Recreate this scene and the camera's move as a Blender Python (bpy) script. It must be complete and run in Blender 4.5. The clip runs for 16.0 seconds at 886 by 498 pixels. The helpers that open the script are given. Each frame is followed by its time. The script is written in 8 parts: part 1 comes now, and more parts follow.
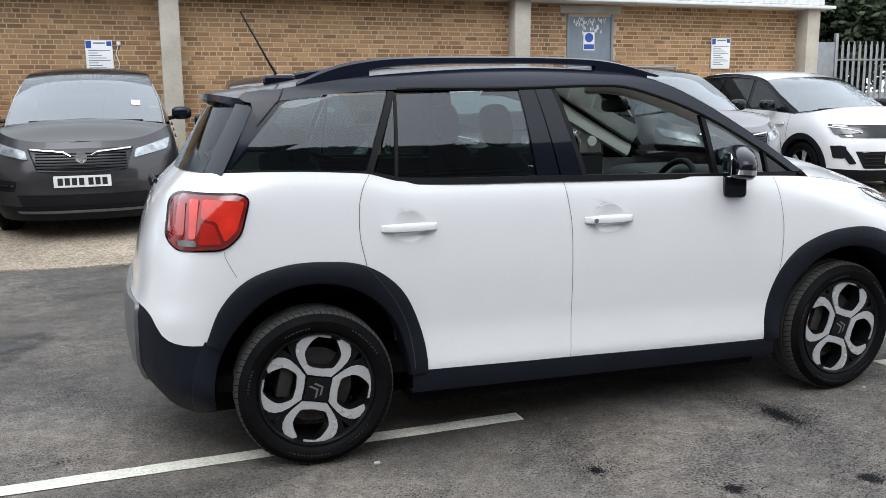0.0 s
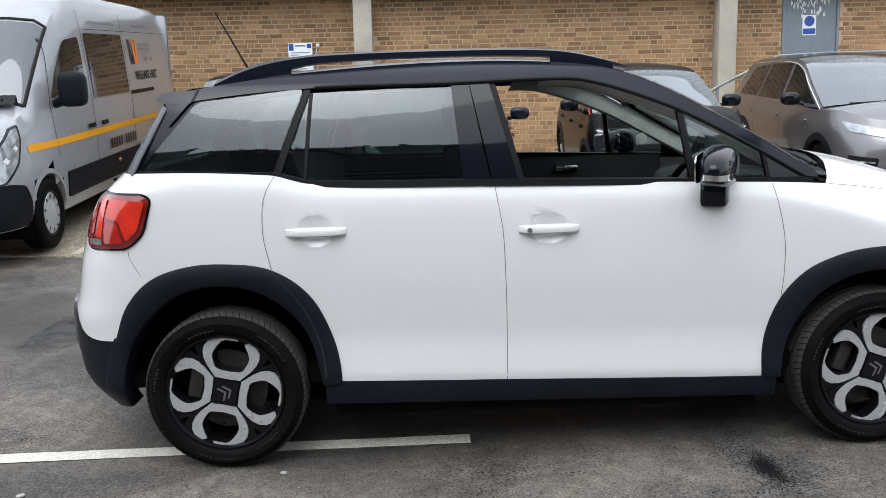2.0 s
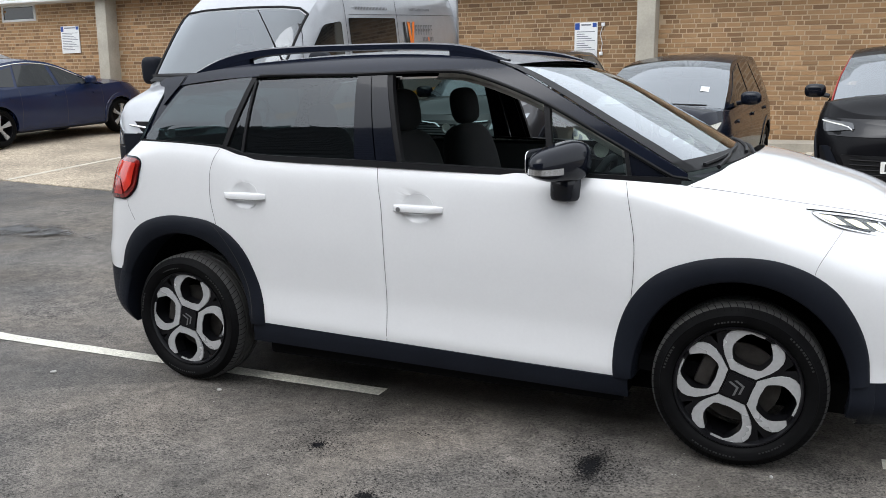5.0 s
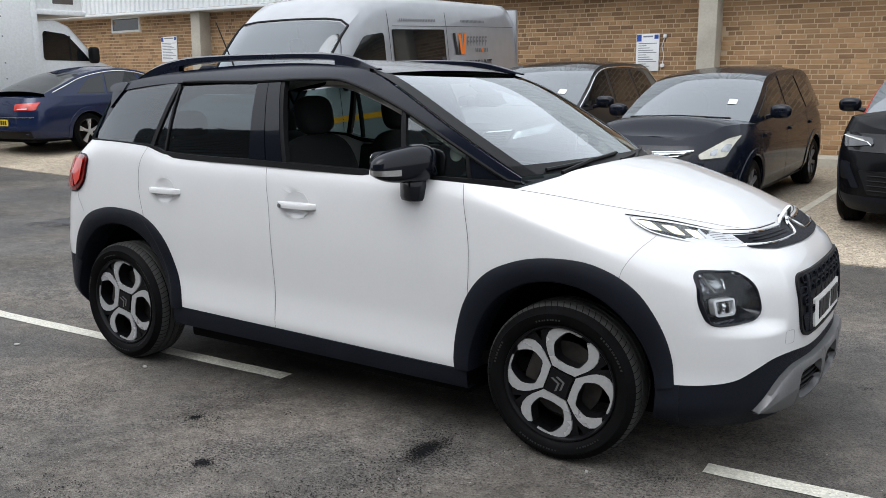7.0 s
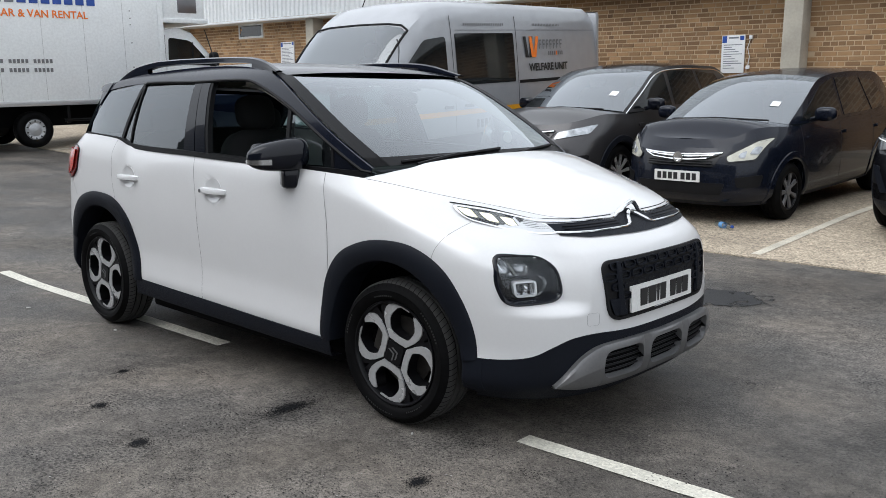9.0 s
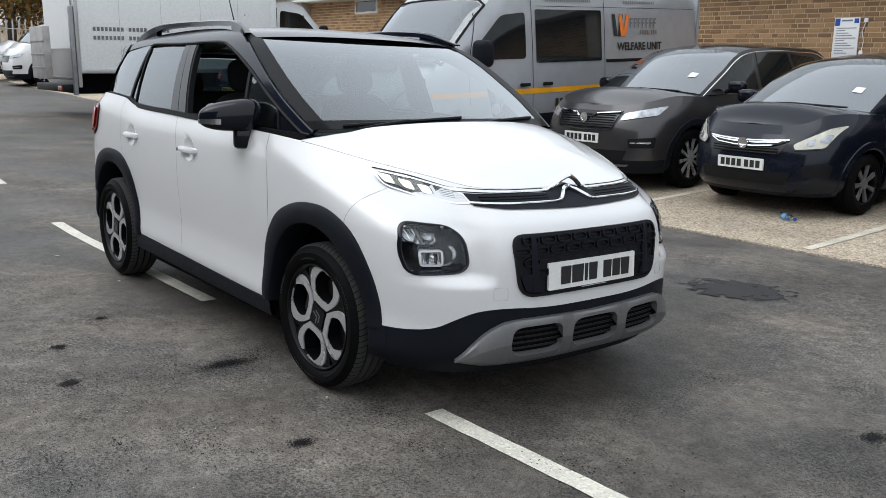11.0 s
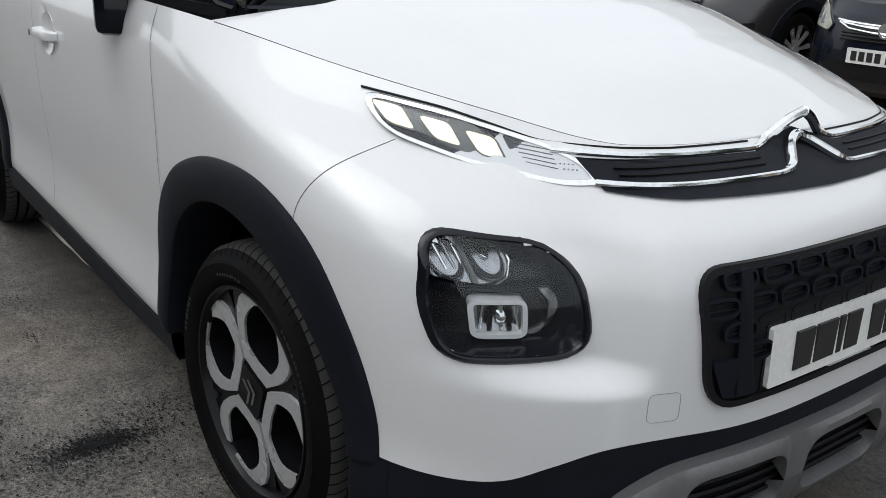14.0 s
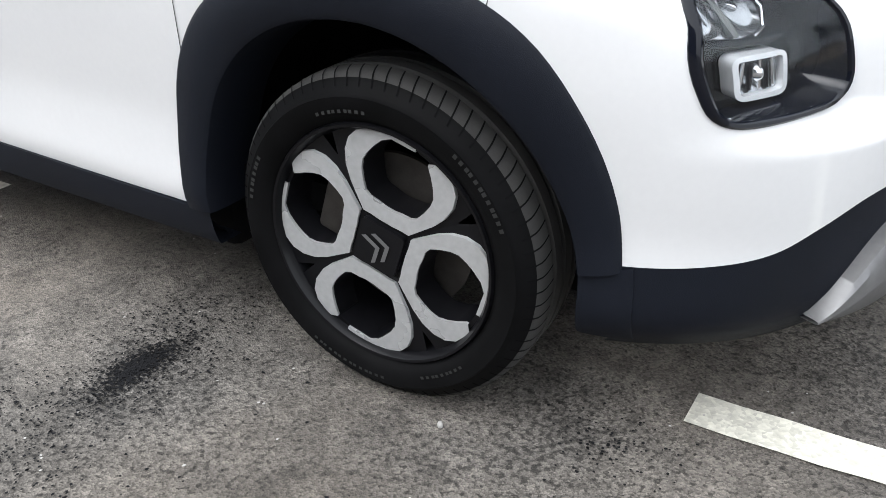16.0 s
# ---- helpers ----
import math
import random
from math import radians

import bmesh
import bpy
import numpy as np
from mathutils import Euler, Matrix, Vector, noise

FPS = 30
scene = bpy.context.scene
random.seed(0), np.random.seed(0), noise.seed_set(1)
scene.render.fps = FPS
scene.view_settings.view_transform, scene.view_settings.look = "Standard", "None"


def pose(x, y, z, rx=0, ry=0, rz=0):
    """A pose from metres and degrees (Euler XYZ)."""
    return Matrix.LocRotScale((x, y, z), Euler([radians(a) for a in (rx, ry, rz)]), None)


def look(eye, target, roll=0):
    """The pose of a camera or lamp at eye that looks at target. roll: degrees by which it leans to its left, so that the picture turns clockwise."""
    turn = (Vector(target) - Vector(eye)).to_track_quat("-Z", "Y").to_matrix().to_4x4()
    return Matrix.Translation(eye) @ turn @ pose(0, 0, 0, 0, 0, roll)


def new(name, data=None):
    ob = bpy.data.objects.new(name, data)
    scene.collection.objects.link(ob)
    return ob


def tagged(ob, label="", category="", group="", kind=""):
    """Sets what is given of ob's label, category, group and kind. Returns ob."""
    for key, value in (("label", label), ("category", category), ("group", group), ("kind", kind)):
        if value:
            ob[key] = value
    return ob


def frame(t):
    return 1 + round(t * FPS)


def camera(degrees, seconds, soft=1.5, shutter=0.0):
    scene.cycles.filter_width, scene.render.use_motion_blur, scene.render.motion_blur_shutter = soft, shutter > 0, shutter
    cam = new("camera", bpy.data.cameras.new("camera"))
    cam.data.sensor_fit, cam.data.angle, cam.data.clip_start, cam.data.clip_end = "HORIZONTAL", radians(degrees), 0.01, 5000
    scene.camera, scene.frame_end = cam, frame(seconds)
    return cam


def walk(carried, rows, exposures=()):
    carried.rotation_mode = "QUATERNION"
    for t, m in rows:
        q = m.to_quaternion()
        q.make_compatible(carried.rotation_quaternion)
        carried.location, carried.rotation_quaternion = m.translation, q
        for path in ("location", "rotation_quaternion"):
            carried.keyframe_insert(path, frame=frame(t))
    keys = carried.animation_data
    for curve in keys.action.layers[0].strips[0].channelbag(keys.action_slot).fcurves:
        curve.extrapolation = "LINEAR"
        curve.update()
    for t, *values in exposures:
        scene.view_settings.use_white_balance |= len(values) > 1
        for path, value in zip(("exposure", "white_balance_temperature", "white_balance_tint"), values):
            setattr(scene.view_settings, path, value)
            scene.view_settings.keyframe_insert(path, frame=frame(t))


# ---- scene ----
cam = camera(53.9, 16.0, soft=0.5)
# seconds, eye, target, roll; x runs along the white car, y away from the camera, z up from the tarmac
PATH = [
    (0, (-0.552, -3.332, 1.454), (0.06, -1.459, 1.111), -0.8),
    (0.5, (-0.214, -3.308, 1.439), (0.288, -1.404, 1.094), -0.5),
    (1, (0.134, -3.327, 1.437), (0.442, -1.381, 1.091), -1.5),
    (1.5, (0.508, -3.364, 1.458), (0.664, -1.399, 1.116), -1.9),
    (2, (0.85, -3.322, 1.435), (0.869, -1.352, 1.093), -1.8),
    (2.5, (1.202, -3.353, 1.433), (1.04, -1.39, 1.087), -1.8),
    (3, (1.567, -3.375, 1.447), (1.241, -1.435, 1.088), -1.2),
    (3.5, (1.863, -3.298, 1.431), (1.422, -1.381, 1.07), -0.5),
    (4, (2.163, -3.263, 1.442), (1.6, -1.378, 1.081), -0.7),
    (4.2, (2.335, -3.289, 1.437), (1.714, -1.423, 1.074), -0.7),
    (6.3, (3.638, -3.068, 1.493), (2.607, -1.398, 1.105), -0.7),
    (6.5, (3.737, -3.023, 1.461), (2.696, -1.359, 1.079), -0.6),
    (7, (4.003, -2.965, 1.433), (2.935, -1.311, 1.08), -0.1),
    (7.5, (4.405, -2.891, 1.423), (3.239, -1.305, 1.071), -0.4),
    (8, (4.691, -2.792, 1.419), (3.458, -1.257, 1.068), -0.4),
    (8.5, (4.943, -2.646, 1.423), (3.663, -1.149, 1.076), 0.2),
    (8.7, (5.068, -2.594, 1.42), (3.767, -1.116, 1.073), 0.1),
    (10.8, (5.852, -1.892, 1.376), (4.318, -0.665, 1.0), 1.6),
    (11, (5.819, -1.824, 1.36), (4.281, -0.607, 0.968), 1.7),
    (11.5, (5.55, -1.611, 1.303), (4.006, -0.422, 0.852), 1.7),
    (12, (5.276, -1.395, 1.292), (3.737, -0.228, 0.771), 1.5),
    (12.5, (5.015, -1.154, 1.289), (3.469, -0.003, 0.752), 1.4),
    (13, (4.728, -0.954, 1.253), (3.189, 0.185, 0.674), 1.6),
    (13.5, (4.428, -0.79, 1.241), (2.902, 0.348, 0.627), 2.2),
    (14, (4.157, -0.66, 1.215), (2.655, 0.49, 0.567), 2.6),
    (14.5, (4.024, -0.723, 1.19), (2.643, 0.497, 0.413), 3.4),
    (15, (3.897, -0.962, 1.164), (2.683, 0.41, 0.361), 1.3),
    (15.5, (3.708, -1.042, 1.093), (2.592, 0.366, 0.215), -0.1),
    (16, (3.481, -1.049, 1.035), (2.488, 0.412, 0.097), -2.2),
]
walk(cam, [(t, look(eye, target, roll)) for t, eye, target, roll in PATH],
     [(0.0, 0.58, 6120, 9), (4.0, 0.58, 6180, 9), (6.5, 0.36, 6220, 9), (8.5, 0.22, 6200, 9), (11.0, 0.16, 6200, 8), (13.0, 0.06, 6250, 8), (14.0, -0.10, 6300, 8), (14.5, -0.05, 6300, 8), (15.0, 0.14, 6300, 8), (15.5, 0.45, 6300, 8), (16.0, 1.06, 6250, 9)])
# ---- light: an overcast noon ----
world = bpy.data.worlds.new("overcast_sky")
scene.world = world
world.use_nodes = True
wn, wl = world.node_tree.nodes, world.node_tree.links
sky = wn.new("ShaderNodeTexSky")
sky.sky_type, sky.sun_disc = "NISHITA", False
sky.sun_elevation, sky.sun_rotation = radians(52), radians(200)
sky.air_density, sky.dust_density, sky.ozone_density = 1.0, 4.0, 1.0
grey = wn.new("ShaderNodeHueSaturation")
grey.inputs["Saturation"].default_value = 0.22
wl.new(sky.outputs[0], grey.inputs["Color"])
# an overcast sky is brightest overhead
up, sepz, lift, dome = wn.new("ShaderNodeTexCoord"), wn.new("ShaderNodeSeparateXYZ"), wn.new("ShaderNodeMapRange"), wn.new("ShaderNodeVectorMath")
wl.new(up.outputs["Generated"], sepz.inputs[0])
wl.new(sepz.outputs["Z"], lift.inputs["Value"])
lift.inputs["To Min"].default_value, lift.inputs["To Max"].default_value = 0.92, 1.24
dome.operation = "SCALE"
cloud = wn.new("ShaderNodeMix")
cloud.data_type = "RGBA"
cloud.inputs[0].default_value = 0.6
cloud.inputs[7].default_value = (9.3, 9.5, 9.8, 1)
wl.new(grey.outputs[0], cloud.inputs[6])
wl.new(cloud.outputs[2], dome.inputs[0])
wl.new(lift.outputs[0], dome.inputs["Scale"])
wl.new(dome.outputs[0], wn["Background"].inputs["Color"])
wn["Background"].inputs["Strength"].default_value = 0.15
sun = new("sun", bpy.data.lights.new("sun", "SUN"))
sun.data.energy, sun.data.angle, sun.data.color = 0.55, radians(40), (1.0, 0.97, 0.93)
sun.matrix_world = look((-6, -16, 26), (0, 0, 0))


# ---- materials ----
def mat(name, col, rough=0.5, metal=0.0, var=0.12, scale=6.0, bump=0.0, bscale=150.0, coat=0.0, fine=0.06, spec=0.5, coords="Object"):
    """A plain surface with two scales of variation in colour and an optional fine relief."""
    m = bpy.data.materials.new(name)
    m.use_nodes = True
    n, l = m.node_tree.nodes, m.node_tree.links
    b = n["Principled BSDF"]
    b.inputs["Metallic"].default_value = metal
    b.inputs["Coat Weight"].default_value = coat
    b.inputs["Coat Roughness"].default_value = 0.03
    b.inputs["Specular IOR Level"].default_value = spec
    tc = n.new("ShaderNodeTexCoord")
    big, small = n.new("ShaderNodeTexNoise"), n.new("ShaderNodeTexNoise")
    big.inputs["Scale"].default_value, big.inputs["Detail"].default_value = scale, 4
    small.inputs["Scale"].default_value, small.inputs["Detail"].default_value = scale * 14, 3
    for t in (big, small):
        l.new(tc.outputs[coords], t.inputs["Vector"])
    f1 = n.new("ShaderNodeMapRange")
    f1.inputs["From Min"].default_value, f1.inputs["From Max"].default_value = 0.3, 0.7
    f1.inputs["To Min"].default_value, f1.inputs["To Max"].default_value = 1 - var, 1 + var
    l.new(big.outputs["Fac"], f1.inputs["Value"])
    f2 = n.new("ShaderNodeMapRange")
    f2.inputs["From Min"].default_value, f2.inputs["From Max"].default_value = 0.3, 0.7
    f2.inputs["To Min"].default_value, f2.inputs["To Max"].default_value = 1 - fine, 1 + fine
    l.new(small.outputs["Fac"], f2.inputs["Value"])
    mul = n.new("ShaderNodeMath")
    mul.operation = "MULTIPLY"
    l.new(f1.outputs[0], mul.inputs[0])
    l.new(f2.outputs[0], mul.inputs[1])
    vm = n.new("ShaderNodeVectorMath")
    vm.operation = "SCALE"
    vm.inputs[0].default_value = col
    l.new(mul.outputs[0], vm.inputs["Scale"])
    l.new(vm.outputs[0], b.inputs["Base Color"])
    r = n.new("ShaderNodeMapRange")
    r.inputs["To Min"].default_value, r.inputs["To Max"].default_value = max(0.0, rough * 0.85), min(1.0, rough * 1.15)
    l.new(big.outputs["Fac"], r.inputs["Value"])
    l.new(r.outputs[0], b.inputs["Roughness"])
    if bump:
        bt, bn = n.new("ShaderNodeTexNoise"), n.new("ShaderNodeBump")
        bt.inputs["Scale"].default_value, bt.inputs["Detail"].default_value = bscale, 4
        l.new(tc.outputs[coords], bt.inputs["Vector"])
        bn.inputs["Strength"].default_value, bn.inputs["Distance"].default_value = bump, 0.003
        l.new(bt.outputs["Fac"], bn.inputs["Height"])
        l.new(bn.outputs[0], b.inputs["Normal"])
    return m


def glass(name, tint, front=0.06, rough=0.0, rise=3.5):
    """A clear or tinted pane: light passes through both ways, and the sky shows in it more at a slant."""
    m = bpy.data.materials.new(name)
    m.use_nodes = True
    n, l = m.node_tree.nodes, m.node_tree.links
    n.remove(n["Principled BSDF"])
    tr, gl, mix = n.new("ShaderNodeBsdfTransparent"), n.new("ShaderNodeBsdfGlossy"), n.new("ShaderNodeMixShader")
    lw, pw, mr = n.new("ShaderNodeLayerWeight"), n.new("ShaderNodeMath"), n.new("ShaderNodeMapRange")
    tr.inputs["Color"].default_value = (*tint, 1)
    gl.inputs["Roughness"].default_value = rough
    gl.inputs["Color"].default_value = (0.92, 0.96, 1.0, 1)
    lw.inputs["Blend"].default_value = 0.5
    pw.operation = "POWER"
    pw.inputs[1].default_value = rise
    l.new(lw.outputs["Facing"], pw.inputs[0])
    l.new(pw.outputs[0], mr.inputs["Value"])
    mr.inputs["To Min"].default_value = front
    l.new(mr.outputs[0], mix.inputs[0])
    l.new(tr.outputs[0], mix.inputs[1])
    l.new(gl.outputs[0], mix.inputs[2])
    l.new(mix.outputs[0], n["Material Output"].inputs["Surface"])
    return m


def glow(name, col, strength):
    m = bpy.data.materials.new(name)
    m.use_nodes = True
    b = m.node_tree.nodes["Principled BSDF"]
    b.inputs["Base Color"].default_value = (*col, 1)
    b.inputs["Emission Color"].default_value = (*col, 1)
    b.inputs["Emission Strength"].default_value = strength
    return m


def by_piece(m, amount, islands=False):
    """Lets each piece of a wall differ in lightness and hue."""
    n, l = m.node_tree.nodes, m.node_tree.links
    b = n["Principled BSDF"]
    old = b.inputs["Base Color"].links[0].from_socket
    src = n.new("ShaderNodeNewGeometry").outputs["Random Per Island"] if islands else n.new("ShaderNodeObjectInfo").outputs["Random"]
    ramp = n.new("ShaderNodeValToRGB")
    cols = amount
    ramp.color_ramp.elements[0].color = (*cols[0], 1)
    ramp.color_ramp.elements[1].color = (*cols[-1], 1)
    for i, c in enumerate(cols[1:-1], 1):
        ramp.color_ramp.elements.new(i / (len(cols) - 1)).color = (*c, 1)
    l.new(src, ramp.inputs[0])
    mx = n.new("ShaderNodeMix")
    mx.data_type, mx.blend_type = "RGBA", "MULTIPLY"
    mx.inputs[0].default_value = 1
    l.new(old, mx.inputs[6])
    l.new(ramp.outputs[0], mx.inputs[7])
    l.new(mx.outputs[2], b.inputs["Base Color"])
    return m


WHITE = mat("white_car_paint", (0.67, 0.67, 0.675), 0.32, var=0.01, fine=0.01, coat=1.0)
BLACKP = mat("black_gloss_paint", (0.005, 0.006, 0.010), 0.15, var=0.1, coat=0.45, spec=0.10)
CLAD = mat("black_grained_plastic", (0.007, 0.0085, 0.013), 0.50, var=0.12, bump=0.25, bscale=900, spec=0.12)
ROOFP = mat("dark_blue_black_paint", (0.007, 0.009, 0.017), 0.16, var=0.1, spec=0.24, coat=0.15)
TRIM = mat("black_rubber_trim", (0.008, 0.008, 0.009), 0.5, var=0.1, spec=0.15)
SEAM = mat("dark_shut_gap", (0.02, 0.02, 0.02), 0.8)
FAINT = mat("fine_panel_edge", (0.30, 0.30, 0.305), 0.6)
RUBBER = mat("tyre_rubber", (0.0045, 0.0045, 0.0048), 0.55, var=0.25, scale=14, bump=0.06, bscale=500, spec=0.05)
TREAD = mat("dusty_tread_rubber", (0.034, 0.033, 0.032), 0.85, var=0.2, scale=20, bump=0.2, bscale=500)
RIMBLK = mat("black_alloy", (0.005, 0.005, 0.006), 0.32, coat=0.08, spec=0.15)
ALLOY = mat("machined_alloy", (0.46, 0.465, 0.47), 0.28, 0.45, var=0.05)
SILVER = mat("silver_satin_plastic", (0.150, 0.150, 0.153), 0.42, 0.45, var=0.05)
CHROME = mat("chrome", (0.78, 0.79, 0.80), 0.08, 1.0, var=0.03)
BRAKE = mat("brake_iron", (0.055, 0.05, 0.046), 0.55, 0.7, var=0.3, scale=20)
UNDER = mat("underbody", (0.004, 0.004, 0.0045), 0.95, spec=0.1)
GLASS = glass("clear_glass", (0.60, 0.70, 0.68), 0.11, rise=3.5)
SCREEN = glass("windscreen_glass", (0.38, 0.46, 0.46), 0.20, rise=3.0)
FRONTGLASS = glass("laminated_windscreen", (0.50, 0.58, 0.56), 0.12, rise=2.7)
PRIVACY = glass("dark_privacy_glass", (0.20, 0.27, 0.26), 0.07)
TAILGLASS = glass("dark_tailgate_glass", (0.12, 0.16, 0.17), 0.05, rise=7.0)
LENS = glass("lamp_lens", (0.93, 0.94, 0.95), 0.035, rise=8.0)
PANES = (GLASS, PRIVACY, LENS)
REDLENS = mat("red_lamp", (0.56, 0.026, 0.012), 0.12, var=0.25, scale=9, coat=1.0)
REDDEEP = mat("deep_red_lamp", (0.20, 0.009, 0.007), 0.10, var=0.2, scale=9, coat=1.0)
REDDARK = mat("dark_red_lamp", (0.34, 0.014, 0.009), 0.12, coat=1.0)
AMBER = mat("amber_reflector", (0.75, 0.22, 0.02), 0.2, coat=1.0)
LAMPSIL = mat("lamp_reflector", (0.34, 0.35, 0.36), 0.18, 0.9, var=0.3, scale=30)
LAMPPALE = mat("pale_lamp_bowl", (0.13, 0.135, 0.13), 0.2, 0.3, var=0.3, scale=24)
BEZEL = mat("bright_bezel", (0.66, 0.67, 0.68), 0.15, 0.15, var=0.05, coat=0.6)
LAMPBLK = mat("lamp_housing", (0.007, 0.007, 0.009), 0.22, coat=0.2, spec=0.3)
SIGNAL = mat("smoked_signal_bowl", (0.06, 0.06, 0.062), 0.4, 0.0, var=0.3, scale=30, spec=0.2)
DRL = glow("daytime_lamp", (1.0, 0.92, 0.64), 0.50)
PLATE = mat("number_plate_white", (0.74, 0.74, 0.72), 0.35, var=0.03)
PLATEY = mat("number_plate_yellow", (0.75, 0.55, 0.03), 0.35, var=0.03)
INK = mat("black_print", (0.015, 0.015, 0.016), 0.5)
SEAT = mat("seat_cloth", (0.008, 0.008, 0.009), 0.9, var=0.15, bump=0.3, bscale=700)
DASH = mat("dashboard_plastic", (0.014, 0.015, 0.016), 0.7, var=0.1, bump=0.2, bscale=600)
LINING = mat("pale_headlining", (0.60, 0.58, 0.53), 0.9, var=0.05)
MIRROR = mat("mirror_glass", (0.85, 0.87, 0.88), 0.02, 1.0, var=0.0, fine=0.0)
def speckled(m, size, low, high, relief):
    """Sets stones of a given number to the metre into a surface, each with its own lightness."""
    n, l = m.node_tree.nodes, m.node_tree.links
    b = n["Principled BSDF"]
    tc, vo, sep, ramp, sc, bn = (n.new("ShaderNode" + k) for k in ("TexCoord", "TexVoronoi", "SeparateColor", "MapRange", "VectorMath", "Bump"))
    vo.inputs["Scale"].default_value = size
    l.new(tc.outputs["Object"], vo.inputs["Vector"])
    l.new(vo.outputs["Color"], sep.inputs[0])
    ramp.inputs["To Min"].default_value, ramp.inputs["To Max"].default_value = low, high
    l.new(sep.outputs[0], ramp.inputs["Value"])
    sc.operation = "SCALE"
    l.new(b.inputs["Base Color"].links[0].from_socket, sc.inputs[0])
    l.new(ramp.outputs[0], sc.inputs["Scale"])
    l.new(sc.outputs[0], b.inputs["Base Color"])
    bn.inputs["Strength"].default_value, bn.inputs["Distance"].default_value = relief, 0.004
    l.new(vo.outputs["Distance"], bn.inputs["Height"])
    l.new(bn.outputs[0], b.inputs["Normal"])
    return m


def tarmac():
    """Worn tarmac: pale stones in dark binder, damp smooth patches, and a broad mottling."""
    m = mat("asphalt", (0.104, 0.099, 0.093), 0.7, var=0.34, scale=0.9, fine=0.10, spec=0.28)
    n, l = m.node_tree.nodes, m.node_tree.links
    b = n["Principled BSDF"]
    tc = n.new("ShaderNodeTexCoord")
    vo = n.new("ShaderNodeTexVoronoi")
    vo.inputs["Scale"].default_value = 240
    l.new(tc.outputs["Object"], vo.inputs["Vector"])
    ramp = n.new("ShaderNodeMapRange")
    ramp.inputs["From Min"].default_value, ramp.inputs["From Max"].default_value = 0.0, 1.0
    ramp.inputs["To Min"].default_value, ramp.inputs["To Max"].default_value = 0.58, 1.42
    sep = n.new("ShaderNodeSeparateColor")
    l.new(vo.outputs["Color"], sep.inputs[0])
    l.new(sep.outputs[0], ramp.inputs["Value"])
    old = b.inputs["Base Color"].links[0].from_socket
    sc = n.new("ShaderNodeVectorMath")
    sc.operation = "SCALE"
    l.new(old, sc.inputs[0])
    l.new(ramp.outputs[0], sc.inputs["Scale"])
    l.new(sc.outputs[0], b.inputs["Base Color"])
    wet = n.new("ShaderNodeTexNoise")
    wet.inputs["Scale"].default_value, wet.inputs["Detail"].default_value = 0.55, 6
    l.new(tc.outputs["Object"], wet.inputs["Vector"])
    wr = n.new("ShaderNodeMapRange")
    wr.inputs["From Min"].default_value, wr.inputs["From Max"].default_value = 0.42, 0.62
    wr.inputs["To Min"].default_value, wr.inputs["To Max"].default_value = 0.44, 0.82
    l.new(wet.outputs["Fac"], wr.inputs["Value"])
    l.new(wr.outputs[0], b.inputs["Roughness"])
    # worn mottling a hand's breadth across, and darker where it is damp
    mid, mm, dm = n.new("ShaderNodeTexNoise"), n.new("ShaderNodeMapRange"), n.new("ShaderNodeMapRange")
    mid.inputs["Scale"].default_value, mid.inputs["Detail"].default_value, mid.inputs["Roughness"].default_value = 11, 9, 0.80
    l.new(tc.outputs["Object"], mid.inputs["Vector"])
    for node, src, lo, hi, a, c in ((mm, mid, 0.36, 0.64, 0.64, 1.32), (dm, wet, 0.42, 0.60, 0.70, 1.14)):
        node.inputs["From Min"].default_value, node.inputs["From Max"].default_value = lo, hi
        node.inputs["To Min"].default_value, node.inputs["To Max"].default_value = a, c
        l.new(src.outputs["Fac"], node.inputs["Value"])
        again = n.new("ShaderNodeVectorMath")
        again.operation = "SCALE"
        l.new(b.inputs["Base Color"].links[0].from_socket, again.inputs[0])
        l.new(node.outputs[0], again.inputs["Scale"])
        l.new(again.outputs[0], b.inputs["Base Color"])
    # dark pits between the worn stones, closer together in places
    pit, thick, add, pm, sc3 = (n.new("ShaderNode" + k) for k in ("TexNoise", "TexNoise", "Math", "MapRange", "VectorMath"))
    pit.inputs["Scale"].default_value, pit.inputs["Detail"].default_value, pit.inputs["Roughness"].default_value = 72, 3, 0.6
    thick.inputs["Scale"].default_value, thick.inputs["Detail"].default_value = 2.2, 5
    for k in (pit, thick):
        l.new(tc.outputs["Object"], k.inputs["Vector"])
    add.operation = "MULTIPLY_ADD"
    add.inputs[1].default_value = 0.42
    l.new(thick.outputs["Fac"], add.inputs[0])
    l.new(pit.outputs["Fac"], add.inputs[2])
    pm.inputs["From Min"].default_value, pm.inputs["From Max"].default_value = 0.58, 0.68
    pm.inputs["To Min"].default_value, pm.inputs["To Max"].default_value = 0.40, 1.08
    l.new(add.outputs[0], pm.inputs["Value"])
    sc3.operation = "SCALE"
    l.new(b.inputs["Base Color"].links[0].from_socket, sc3.inputs[0])
    l.new(pm.outputs[0], sc3.inputs["Scale"])
    l.new(sc3.outputs[0], b.inputs["Base Color"])
    # dried mud gives it a brown cast in places
    mud, hue, tint = n.new("ShaderNodeTexNoise"), n.new("ShaderNodeMix"), n.new("ShaderNodeMix")
    mud.inputs["Scale"].default_value, mud.inputs["Detail"].default_value = 1.1, 7
    l.new(tc.outputs["Object"], mud.inputs["Vector"])
    hue.data_type = tint.data_type = "RGBA"
    hue.inputs[6].default_value, hue.inputs[7].default_value = (0.94, 0.98, 1.03, 1), (1.16, 1.02, 0.86, 1)
    l.new(mud.outputs["Fac"], hue.inputs[0])
